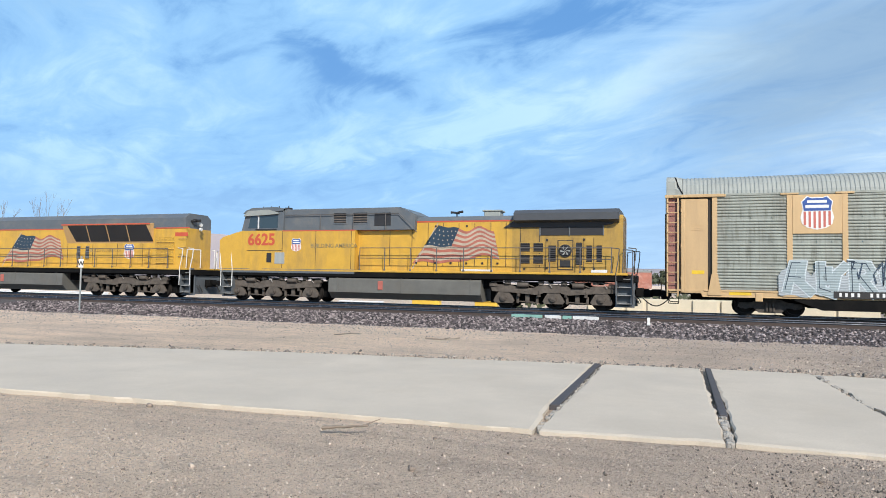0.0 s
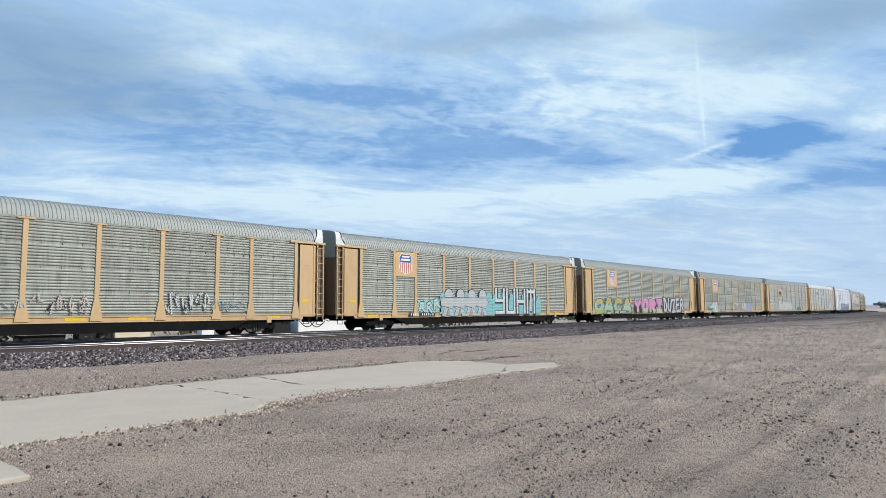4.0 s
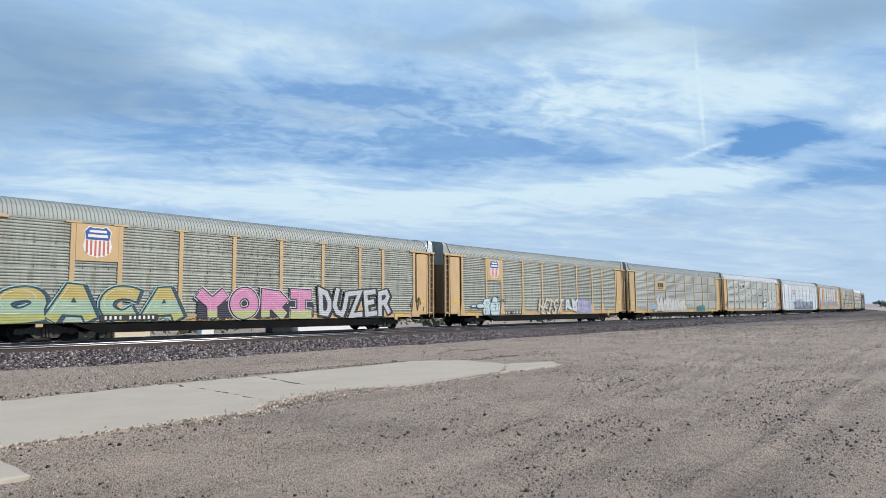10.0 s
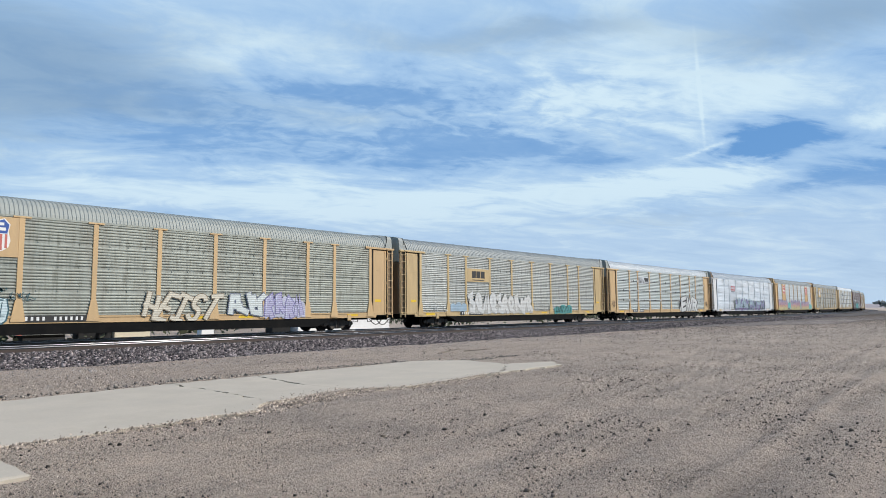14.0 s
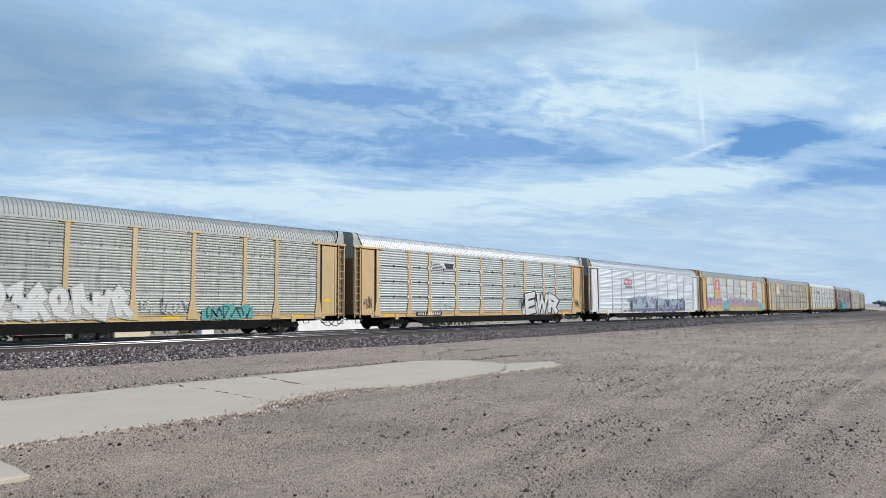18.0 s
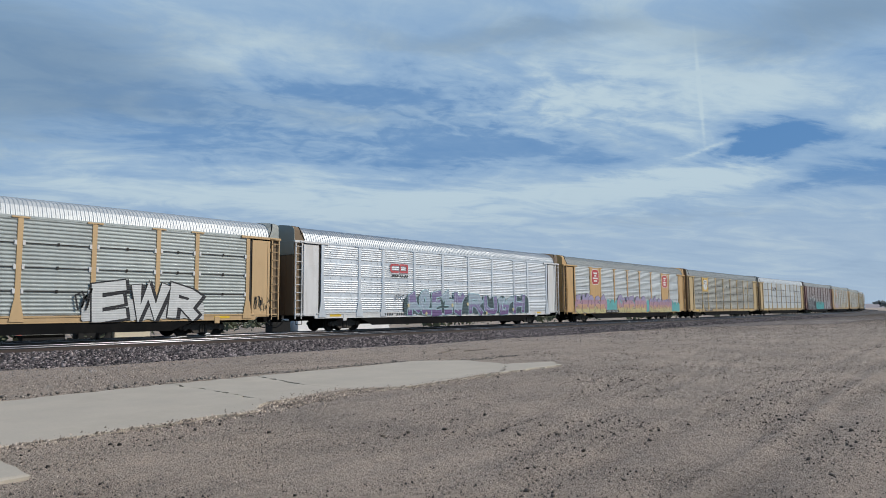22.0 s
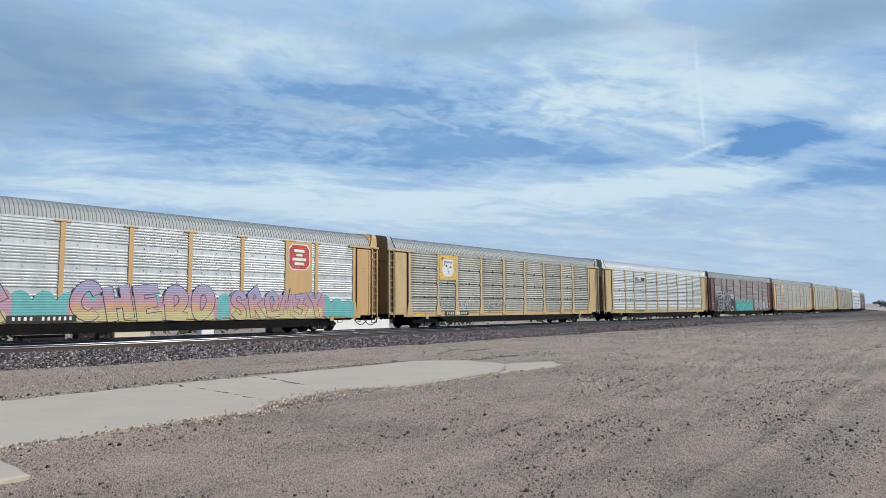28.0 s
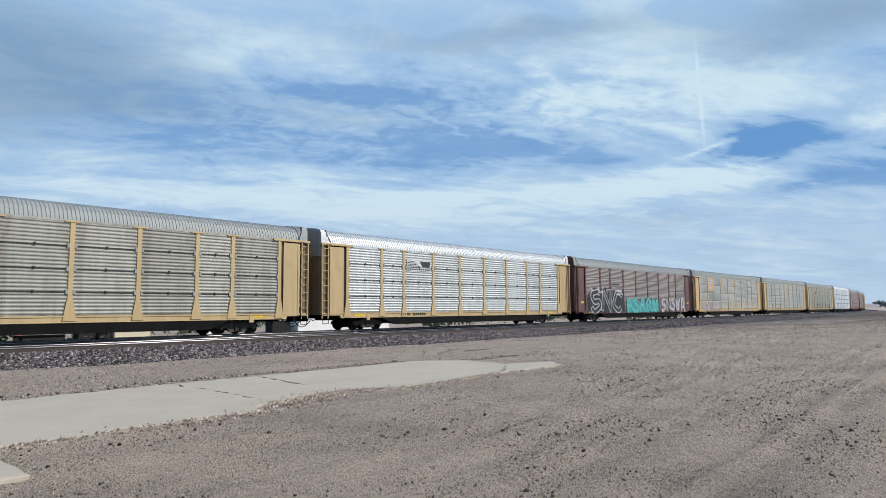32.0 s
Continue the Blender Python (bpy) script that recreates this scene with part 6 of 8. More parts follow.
spray(car, "SNdcA", 18.4, 25.2, SILL + 0.1, 2.4, paint(0.55, 0.52, 0.54), paint(0.20, 0.17, 0.20), 124, fat=0.18, edge=0.05, wild=2.0)

car = autorack(13, "grey corrugated autorack with tan posts and faded pastel graffiti", "rack_yellow", "panel_grey", "roof_light", "roof_grey", logo=logo_shield)
piece(car, 5, 2.6, 8.2, SILL + 0.1, 2.0, paint(0.62, 0.42, 0.40), paint(0.55, 0.50, 0.46), 131, paint(0.50, 0.48, 0.60))
piece(car, 5, 13.0, 19.0, SILL + 0.1, 2.0, paint(0.64, 0.56, 0.36), paint(0.56, 0.54, 0.48), 132)
car = autorack(14, "grey corrugated autorack with tan posts and pale tags", "rack_gold", "panel_grey", "roof_light", "roof_grey")
scrawl(car, 4, 20, 1.1, 2.2, paint(0.62, 0.60, 0.52), 141, 0.09, 16)
car = autorack(15, "grey autorack with tan posts and dark tags", "rack_gold", "panel_dull", "roof_grey", "roof_grey", logo=logo_board_plain("rack_gold", M["stencil"], (0.36, 0.36, 0.36), 0.42, z=3.95))
scrawl(car, 6, 23, 0.9, 2.0, paint(0.10, 0.12, 0.16), 151, 0.08, 26)
autorack(16, "bright silver autorack with a white roof", "rack_white", "panel_bright", "roof_bright", "roof_bright", style="smooth", post="panel_bright")
autorack(17, "brownish grey autorack with tan posts", "rack_brown", "panel_maroon", "roof_grey", "roof_grey")
autorack(18, "grey autorack with brown posts", "rack_brown", "panel_dirty", "roof_grey", "roof_grey")
autorack(19, "grey corrugated autorack with tan posts", "rack_yellow", "panel_grey", "roof_light", "roof_light", logo=logo_shield)
autorack(20, "grey corrugated autorack with tan posts", "rack_yellow", "panel_dull", "roof_light", "roof_light", logo=logo_shield)


# ---- locomotives ----
def three_axle_truck(loco, xs, rotary=False):
    """A truck with three wheelsets and a cast frame on each side."""
    r = 0.53
    mid = sum(xs) / 3
    # the long black box is added for motors and the shadow behind the wheels
    t = part("truck", Geo().cbox(-0.35, 0.35, -0.95, 0.95, 0.45, 0.85, 0.03).cbox(xs[0] - mid - 0.8, xs[2] - mid + 0.8, -0.60, 0.60, 0.24, 1.1, 0.04), M["black_steel"], loco, at=(mid, 0, 0))
    a, b = xs[0] - mid, xs[2] - mid

    def frame_geo():
        o = [(a - 0.62, 0.98), (a - 0.5, 1.12), (a + 0.35, 1.10), (a + 0.75, 0.98), (-0.85, 0.98), (-0.55, 1.14), (0.55, 1.14), (0.85, 0.98), (b - 0.75, 0.98), (b - 0.35, 1.10), (b + 0.5, 1.12), (b + 0.62, 0.98),
             (b + 0.55, 0.80), (b - 0.5, 0.74), (0.75, 0.66), (0.35, 0.76), (-0.35, 0.76), (-0.75, 0.66), (a + 0.5, 0.74), (a - 0.55, 0.80)]
        g = Geo().prism(o, "y", -0.11, 0.09)
        for k in (a + 1.05, b - 1.05):
            g.cyl((k, -0.14, 0.86), (k, -0.1, 0.86), 0.06, 10)
        g.cbox(a - 0.7, a - 0.3, -0.16, 0.1, 1.0, 1.2, 0.03).cbox(b + 0.3, b + 0.7, -0.16, 0.1, 1.0, 1.2, 0.03)
        return g

    def box_geo():
        g = Geo().prism([(-0.42, 0.26), (0.42, 0.26), (0.50, 0.36), (0.40, 0.56), (0.24, 0.80), (-0.24, 0.80), (-0.40, 0.56), (-0.50, 0.36)], "y", -0.10, 0.05)
        g.cyl((0, -0.20, r), (0, -0.08, r), 0.17, 16).cyl((0, -0.235, r), (0, -0.19, r), 0.10, 12)
        for k in range(6):
            c = 2 * math.pi * k / 6
            g.cyl((math.cos(c) * 0.13, -0.215, r + math.sin(c) * 0.13), (math.cos(c) * 0.13, -0.19, r + math.sin(c) * 0.13), 0.018, 6)
        return g

    for s in (-1, 1):
        turn = pose(0, s * 1.08, 0, 0, 0, 0 if s < 0 else 180)
        part("side_frame", frame_geo(), M["loco_truck"], t, at=turn)
        for x in xs:
            part("axle_box", shared("axle_box", box_geo), M["loco_truck"], t, at=pose(x - mid, s * 1.06, 0, 0, 0, 0 if s < 0 else 180))
        for k in (a + 0.7, -0.62, 0.62, b - 0.7):
            part("spring", shared("truck_spring", lambda: Geo().revolve([(0.09 if i % 2 else 0.065, 0.56 + i * 0.025) for i in range(12)], "z", 10)), M["loco_truck"], t, at=(k, s * 1.12, 0))
        part("brake_cylinder", shared("brake_cylinder", lambda: Geo().cyl((-0.28, 0, 0), (0.24, 0, 0), 0.13, 12).cyl((0.24, 0, 0), (0.5, 0, -0.1), 0.03, 6)), M["loco_truck"], t, at=(a + 0.95, s * 1.22, 1.12))
        part("brake_cylinder", shared("brake_cylinder", lambda: None), M["loco_truck"], t, at=(b - 1.0, s * 1.22, 1.12))
        part("brake_pipe", Geo().tube([(a - 0.6, 0, 1.24), (a + 0.6, 0, 1.26), (0.0, 0, 1.2), (b - 0.4, 0, 1.27), (b + 0.5, 0, 1.22)], 0.02, 6), M["handrail"], t, at=(0, s * 1.2, 0))
        for k, x in enumerate((a + 0.2, -0.5, 0.55, b - 0.25)):
            part("junction_box", shared("junction_box", lambda: Geo().cbox(-0.13, 0.13, -0.08, 0.08, 0.0, 0.17, 0.02).cyl((0, -0.1, 0.08), (0, -0.06, 0.08), 0.05, 8)), M["loco_truck"], t, at=(x, s * 1.2, 1.12 + 0.03 * (k % 2)))
            part("air_line", Geo().tube([(x, 0, 1.28), (x + 0.15, -0.03, 1.34), (x + 0.35, -0.04, 1.22), (x + 0.5, 0, 1.0)], 0.016, 6), M["hose_grey"], t, at=(0, s * 1.24, 0))
        for x in (a + 1.1, b - 1.1):
            part("brake_rigging", shared("brake_rigging", lambda: Geo().cbox(-0.10, 0.10, -0.06, 0.06, 0.28, 0.78, 0.02).cyl((-0.45, 0, 0.34), (0.45, 0, 0.30), 0.03, 8).cbox(-0.52, -0.40, -0.06, 0.06, 0.25, 0.62, 0.02).cbox(0.40, 0.52, -0.06, 0.06, 0.25, 0.62, 0.02)), M["loco_truck"], t, at=(x, s * 1.0, 0))
    for x in xs:
        w = part("wheelset", shared("loco_wheelset", lambda: wheelset_geo(r)), M["wheel"], t, at=(x - mid, 0, r))
        WHEELSETS.append((w, (x - mid, 0, r), r))


def flag_mural(loco, x0, x1, z0, z1, y):
    """A waving striped flag painted on the hood, leaning with its pole."""
    w, h = x1 - x0, z1 - z0

    def at(u, v):
        wave = 0.055 * math.sin(u * 9.5 + 0.4) * (0.35 + u) + 0.03 * math.sin(u * 17 + v * 2)
        return x0 + 0.30 * w * v * (1 - 0.75 * u) + u * w * (0.86 + 0.14 * (1 - v)), z0 + h * (0.10 + v * 0.84 - 0.10 * u * v + wave + 0.10 * u * (1 - v) - 0.07 * (1 - u) * (1 - v))

    def strip(u0, u1, v0, v1, lift, n=16):
        g = Geo()
        top, low = [], []
        for i in range(n + 1):
            u = u0 + (u1 - u0) * i / n
            (xa, za), (xb, zb) = at(u, v1), at(u, v0)
            top.append((xa, za))
            low.append((xb, zb))
        return g.prism(top + low[::-1], "y", y - lift, y - lift + 0.003)

    for k in range(13):
        v0, v1 = k / 13, (k + 1) / 13
        part("flag_stripe", strip(0.36 if v0 > 0.45 else 0.0, 1.0, v0, v1, 0.004), M["flag_red" if k % 2 == 0 else "flag_white"], loco)
    part("flag_canton", strip(0.0, 0.38, 6 / 13, 1.0, 0.006), M["flag_blue"], loco)
    g = Geo()
    for i in range(5):
        for j in range(4):
            cx, cz = at(0.05 + 0.07 * i + 0.02 * (j % 2), 0.53 + 0.12 * j)
            g.prism([(cx + 0.035 * math.cos(a), cz + 0.035 * math.sin(a)) for a in [k * 2 * math.pi / 5 for k in range(5)]], "y", y - 0.010, y - 0.0065)
    tagged(part("flag_stars", g, M["flag_white"], loco), kind="stuff")
    (xa, za), (xb, zb) = at(0, 0), at(0, 1)
    part("flag_pole", Geo().prism([(xa - 0.03, za - 0.25), (xa + 0.03, za - 0.25), (xb + 0.02, zb + 0.12), (xb - 0.04, zb + 0.12)], "y", y - 0.006, y - 0.002), M["flag_white"], loco)


def louvres(parent, x0, x1, z0, z1, y, slats, material=None, frame_m=None):
    """A framed opening with slanted slats."""
    f = 0.05
    holder = part("louvre_frame", Geo().box(x0 - f, x1 + f, y - 0.02, y + 0.01, z1, z1 + f).box(x0 - f, x1 + f, y - 0.02, y + 0.01, z0 - f, z0).box(x0 - f, x0, y - 0.02, y + 0.01, z0, z1).box(x1, x1 + f, y - 0.02, y + 0.01, z0, z1), frame_m or M["loco_grey"], parent)
    part("louvre_back", Geo().box(x0, x1, y - 0.004, y - 0.001, z0, z1), M["grille"], holder)
    step = (z1 - z0) / slats
    for k in range(slats):
        z = z0 + k * step
        part("slat", shared(f"slat_{x1 - x0:.2f}", lambda: Geo().prism([(-0.035, 0.0), (-0.005, 0.05), (-0.002, 0.045), (-0.032, -0.004)], "x", 0, x1 - x0)), material or M["loco_grey"], holder, at=(x0, y, z + step * 0.3))
    return holder


def handrails(loco, x0, x1, s, posts, z0=1.72, z1=2.82):
    y = s * 1.47
    for k in range(posts):
        x = x0 + (x1 - x0) * k / (posts - 1)
        part("handrail_post", shared(f"handrail_post_{z1 - z0:.2f}", lambda: Geo().cyl((0, 0, 0), (0, 0, z1 - z0), 0.024, 8).cbox(-0.05, 0.05, -0.03, 0.03, -0.04, 0.05, 0.01)), M["handrail"], loco, at=(x, y, z0))
    for z in (z1, (z0 + z1) / 2 + 0.04):
        part("handrail", Geo().tube([(x0, y, z), (x1, y, z)], 0.02, 8), M["handrail"], loco)


def steps(loco, x, s, out, irons="handrail_white"):
    """A stair well at a corner with four treads and bright grab irons."""
    y = s * 1.45
    part("step_plate", Geo().cbox(x - 0.42, x + 0.42, -0.02, 0.02, 0.22, 1.62, 0.01).cbox(x - 0.42, x + 0.42, -s * 0.02, s * 0.16, 0.20, 0.26, 0.01) if s > 0 else Geo().cbox(x - 0.42, x + 0.42, -0.02, 0.02, 0.22, 1.62, 0.01).cbox(x - 0.42, x + 0.42, -0.16, 0.02, 0.20, 0.26, 0.01), M["loco_grey"], loco, "dark grey plate behind the steps", at=(0, y - s * 0.32, 0))
    well = part("step_well", Geo().box(x - 0.34, x - 0.31, y - 0.30 if s > 0 else y, y if s > 0 else y + 0.30, 0.32, 1.70).box(x + 0.31, x + 0.34, y - 0.30 if s > 0 else y, y if s > 0 else y + 0.30, 0.32, 1.70), M["loco_grey"], loco)
    for k in range(4):
        z = 0.36 + k * 0.36
        part("tread", shared("loco_tread", lambda: Geo().cbox(-0.31, 0.31, -0.13, 0.13, -0.012, 0.016, 0.005)), M["hose_grey"], well, at=(x, y - s * (0.12 + k * 0.02), z))
    for dx in (-0.36, 0.36):
        part("grab_iron", Geo().tube([(x + dx, y + s * 0.06, 0.75), (x + dx, y + s * 0.06, 1.7), (x + dx + out * 0.10, y + s * 0.02, 2.3), (x + dx + out * 0.14, y, 2.78), (x + dx - out * 0.2, y, 2.82)], 0.022, 8), M[irons], loco, "painted grab iron")


def loco_base(label, centre, axles, tank, rear_irons="handrail_white"):
    lo = thing("locomotive", label, "locomotive", "locomotives of the train", at=vehicle_pose(centre, 7.3, 0))
    VEHICLES.append((lo, centre, 7.3))
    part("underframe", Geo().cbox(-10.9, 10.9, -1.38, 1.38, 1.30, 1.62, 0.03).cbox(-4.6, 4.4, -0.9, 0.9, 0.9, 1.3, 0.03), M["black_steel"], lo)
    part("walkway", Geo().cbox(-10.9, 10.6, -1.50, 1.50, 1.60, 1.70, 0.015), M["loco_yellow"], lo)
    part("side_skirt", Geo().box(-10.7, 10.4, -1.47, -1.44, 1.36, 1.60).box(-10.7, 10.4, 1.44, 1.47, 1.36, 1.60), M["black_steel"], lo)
    a, b = tank
    o = [(-1.46, 0.62), (-1.46, 1.22), (-1.38, 1.30), (1.38, 1.30), (1.46, 1.22), (1.46, 0.62), (1.10, 0.26), (-1.10, 0.26)]
    part("fuel_tank", Geo().prism(o, "x", a, b).box(a + 0.02, b - 0.02, -1.475, 1.475, 0.58, 0.62), M["loco_tank"], lo)
    for s in (-1, 1):
        part("tank_filler", Geo().cbox(-0.13, 0.13, -0.03, 0.03, -0.22, 0.22, 0.02), M["red_paint"], lo, at=(a + (b - a) * 0.36, s * 1.48, 0.95))
        for x in (a + 0.5, (a + b) / 2, b - 0.5):
            part("tank_strap", Geo().cbox(-0.03, 0.03, -0.01, 0.01, -0.02, 0.7, 0.004), M["loco_tank"], lo, at=(x, s * 1.468, 0.62))
    three_axle_truck(lo, axles[:3])
    three_axle_truck(lo, axles[3:])
    for s in (0, 1):
        part("coupler", shared("coupler", coupler_geo), M["black_steel"], lo, at=pose((-10.95, 10.95)[s], 0, 0.08, 0, 0, 180 * s))
        part("pilot", Geo().prism([(-1.4, 0.25), (1.4, 0.25), (1.4, 1.6), (-1.4, 1.6)], "x", -0.04, 0.04), M["loco_grey"], lo, at=((-10.75, 10.75)[s], 0, 0))
        for k in range(3):
            part("air_hose", Geo().tube([(0, 0, 0.75), (-0.18, 0, 0.5), (-0.25, 0, 0.35)], 0.025, 6), M["rubber"], lo, at=pose((-10.8, 10.8)[s], (-0.9, -0.7, 0.8)[k], 0, 0, 0, 180 * s))
        for side in (-1, 1):
            steps(lo, (-10.45, 10.45)[s], side, (-1, 1)[s], rear_irons if s else "handrail_white")
    return lo


def lead_unit():
    lo = loco_base("yellow and grey diesel locomotive with a painted waving flag", -12.75, (-9.95, -7.69, -5.45, 4.95, 7.29, 9.45), (-4.2, 3.9), "handrail")
    Y, G, D, K = M["loco_yellow"], M["loco_grey"], M["loco_dirty_shaded"], M["grille"]
    # nose and wide lower body
    nose = [(-10.95, 1.72), (-10.98, 3.25), (-10.75, 3.42), (-9.9, 3.66), (-9.55, 3.74), (-2.75, 3.74), (-2.75, 1.72)]
    part("cab_body", Geo().prism(nose, "y", -1.48, 1.48), Y, lo)
    part("body_skirt", Geo().cbox(-10.9, -2.75, -1.495, 1.495, 1.50, 1.72, 0.01), G, lo)
    for x in (-7.0, -5.0, -2.95):
        part("body_seam", Geo().box(x - 0.012, x + 0.012, -1.484, -1.478, 1.75, 3.7), M["stencil"], lo)
    part("body_ledge", Geo().box(-9.2, -7.05, -1.496, -1.478, 2.66, 2.69), M["stencil"], lo)
    # cab
    cab = [(-9.62, 3.74), (-9.42, 4.50), (-9.25, 4.72), (-8.75, 4.93), (-7.0, 4.93), (-7.0, 3.74)]
    part("cab", Geo().prism(cab, "y", -1.42, 1.42), G, lo)
    part("cab_roof", Geo().prism([(-9.5, 4.66), (-9.3, 4.84), (-8.9, 4.97), (-7.4, 4.99), (-7.0, 4.9), (-7.0, 4.80), (-7.6, 4.76)], "y", -1.50, 1.50), G, lo)
    for s in (-1, 1):
        part("side_window", Geo().prism([(-9.2, 3.88), (-8.6, 3.88), (-8.6, 4.52), (-9.05, 4.52)], "y", s * 1.425, s * 1.43), M["glass"], lo)
        part("side_window", Geo().prism([(-8.5, 3.88), (-7.35, 3.88), (-7.35, 4.55), (-8.5, 4.55)], "y", s * 1.425, s * 1.43), M["glass"], lo)
        part("window_mullion", Geo().cbox(-8.59, -8.51, -0.02, 0.02, 3.85, 4.58, 0.01), M["rack_white"], lo, at=(0, s * 1.44, 0))
        part("sun_visor", Geo().prism([(-9.45, 4.52), (-9.15, 4.80), (-7.9, 4.86), (-7.3, 4.70), (-7.3, 4.62), (-8.3, 4.56)], "y", s * 1.44, s * 1.56), M["roof_light"], lo, "pale grey awning over the cab window")
        part("arm_rest", Geo().cbox(-8.7, -7.4, -0.04, 0.04, 3.77, 3.83, 0.01), M["grille"], lo, at=(0, s * 1.46, 0))
        part("cab_door", Geo().cbox(-9.0, -8.2, -0.012, 0.012, 1.62, 2.64, 0.01), Y, lo, at=(0, s * 1.49, 0))
        part("door_window", Geo().box(-7.95, -7.65, -0.006, 0.006, 2.05, 2.56), M["grille"], lo, at=(0, s * 1.485, 0))
        part("number_panel", Geo().cbox(-7.45, -6.85, -0.012, 0.012, 1.98, 2.58, 0.01), M["panel_grey"], lo, at=(0, s * 1.485, 0))
        part("upper_rail", Geo().tube([(-6.9, 0, 4.55), (-0.4, 0, 4.55), (0.6, 0, 3.6)], 0.02, 6), M["handrail"], lo, at=(0, s * 1.42, 0))
        for x in (-4.8, -2.9, -1.1):
            part("upper_rail_post", Geo().cyl((0, 0, 3.72), (0, 0, 4.55), 0.02, 6), M["handrail"], lo, at=(x, s * 1.42, 0))
    part("windscreen", Geo().prism([(-9.585, 3.90), (-9.435, 4.46), (-9.43, 4.46), (-9.58, 3.90)], "y", -1.2, 1.2), M["glass"], lo)
    for x in (-8.9, -8.4, -7.9, -7.3):
        part("roof_fitting", Geo().cbox(-0.14, 0.14, -0.2, 0.2, 0, 0.10, 0.02).cyl((0, 0, 0.08), (0, 0, 0.2), 0.03, 8), M["grille"], lo, at=(x, -0.5, 4.95))
    # grey upper body behind the cab
    part("upper_body", Geo().prism([(-7.0, 3.74), (0.45, 3.74), (0.45, 4.50), (-0.35, 4.86), (-7.0, 4.86)], "y", -1.32, 1.32), G, lo)
    part("cab_stripe", Geo().box(-7.0, -2.75, -1.486, -1.479, 3.69, 3.74), M["loco_red"], lo)
    louvres(lo, -4.05, -3.35, 4.10, 4.62, -1.325, 4, M["loco_truck"])
    louvres(lo, -2.95, -2.15, 4.10, 4.62, -1.325, 4, M["loco_truck"])
    part("access_panel", Geo().cbox(-1.75, -0.85, -1.345, -1.32, 3.95, 4.60, 0.01), M["grille"], lo)
    # hood
    hood = [(-1.05, 1.70), (-1.05, 4.16), (-0.92, 4.34), (0.92, 4.34), (1.05, 4.16), (1.05, 1.70)]
    part("hood", Geo().prism(hood, "x", -2.75, 5.3), Y, lo)
    part("rear_hood", Geo().prism(hood, "x", 5.3, 10.35), D, lo, "grimy yellow rear hood, wing shade put into its colour")
    part("hood_roof", Geo().prism([(-1.06, 4.17), (-0.95, 4.36), (-0.6, 4.42), (0.6, 4.42), (0.95, 4.36), (1.06, 4.17)], "x", 0.45, 10.0), G, lo)
    for s in (-1, 1):
        part("hood_stripe", Geo().box(-0.2, 5.3, -0.006, 0.006, 4.10, 4.165), M["loco_red"], lo, at=(0, s * 1.056, 0))
    part("hood_stripe", Geo().prism([(-2.7, 3.72), (-0.5, 3.72), (-0.1, 4.10), (-0.1, 4.165), (-0.55, 3.79), (-2.7, 3.79)], "y", -1.062, -1.051), M["loco_red"], lo)
    for x in (-1.0, 0.2, 1.05, 1.85, 2.65, 3.45, 4.25, 5.0, 5.7, 6.6):
        part("hood_door_seam", shared("hood_seam", lambda: Geo().box(-0.012, 0.012, -0.006, 0.004, 1.95, 4.05)), M["stencil"], lo, at=(x, -1.054, 0))
    for x, z in ((0.45, 2.1), (1.45, 2.1), (2.25, 2.1), (3.05, 2.1), (3.85, 2.1), (4.6, 2.1), (1.45, 3.9), (3.05, 3.9)):
        part("door_latch", shared("door_latch", lambda: Geo().cbox(-0.05, 0.05, -0.03, 0.0, -0.05, 0.05, 0.01)), M["grille"], lo, at=(x, -1.056, z))
    flag_mural(lo, 0.25, 4.7, 1.98, 4.0, -1.06)
    # radiator wings and vents at the back
    wing = [(-1.48, 4.10), (-1.50, 4.42), (-1.2, 4.60), (1.2, 4.60), (1.50, 4.42), (1.48, 4.10), (1.05, 3.98), (-1.05, 3.98)]
    part("radiator_wing", Geo().prism(wing, "x", 5.45, 10.2), M["wing_grey"], lo)
    # dark sheet that paints the wing's shadow on the upper hood
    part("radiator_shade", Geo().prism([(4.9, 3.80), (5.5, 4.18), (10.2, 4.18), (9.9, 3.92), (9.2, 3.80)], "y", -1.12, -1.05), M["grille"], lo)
    part("radiator_grille", Geo().box(6.62, 9.5, -1.075, -1.05, 3.42, 3.88), M["grille"], lo)
    for x in (6.62, 7.98, 9.5):
        part("radiator_bar", Geo().cbox(-0.03, 0.03, -1.10, -1.05, 3.40, 3.90, 0.008), G, lo, at=(x, 0, 0))
    for x in (5.70, 6.32):
        for z in (2.10, 2.66):
            louvres(lo, x, x + 0.45, z, z + 0.40, -1.058, 5, K, D)
    for x, w, z0, z1 in ((7.02, 0.34, 2.2, 2.95), (8.27, 0.30, 2.05, 3.08), (8.75, 0.26, 2.2, 2.95), (9.20, 0.24, 2.2, 2.95)):
        louvres(lo, x, x + w, z0, z1, -1.058, 8, K, D)
        part("hood_door_seam", Geo().box(x - 0.13, x - 0.11, -1.062, -1.05, 1.80, 3.3), M["stencil"], lo)
    part("vent_door_edge", Geo().box(7.44, 8.16, -1.066, -1.05, 1.82, 3.20), M["stencil"], lo)
    part("vent_door", Geo().cbox(7.48, 8.12, -1.080, -1.06, 1.86, 3.16, 0.01), D, lo)
    fan = part("fan_housing", Geo().revolve([(0.30, 0.0), (0.30, -0.05), (0.25, -0.06), (0.23, -0.01), (0.0, -0.01)], "y", 24), K, lo, at=(7.80, -1.08, 2.70))
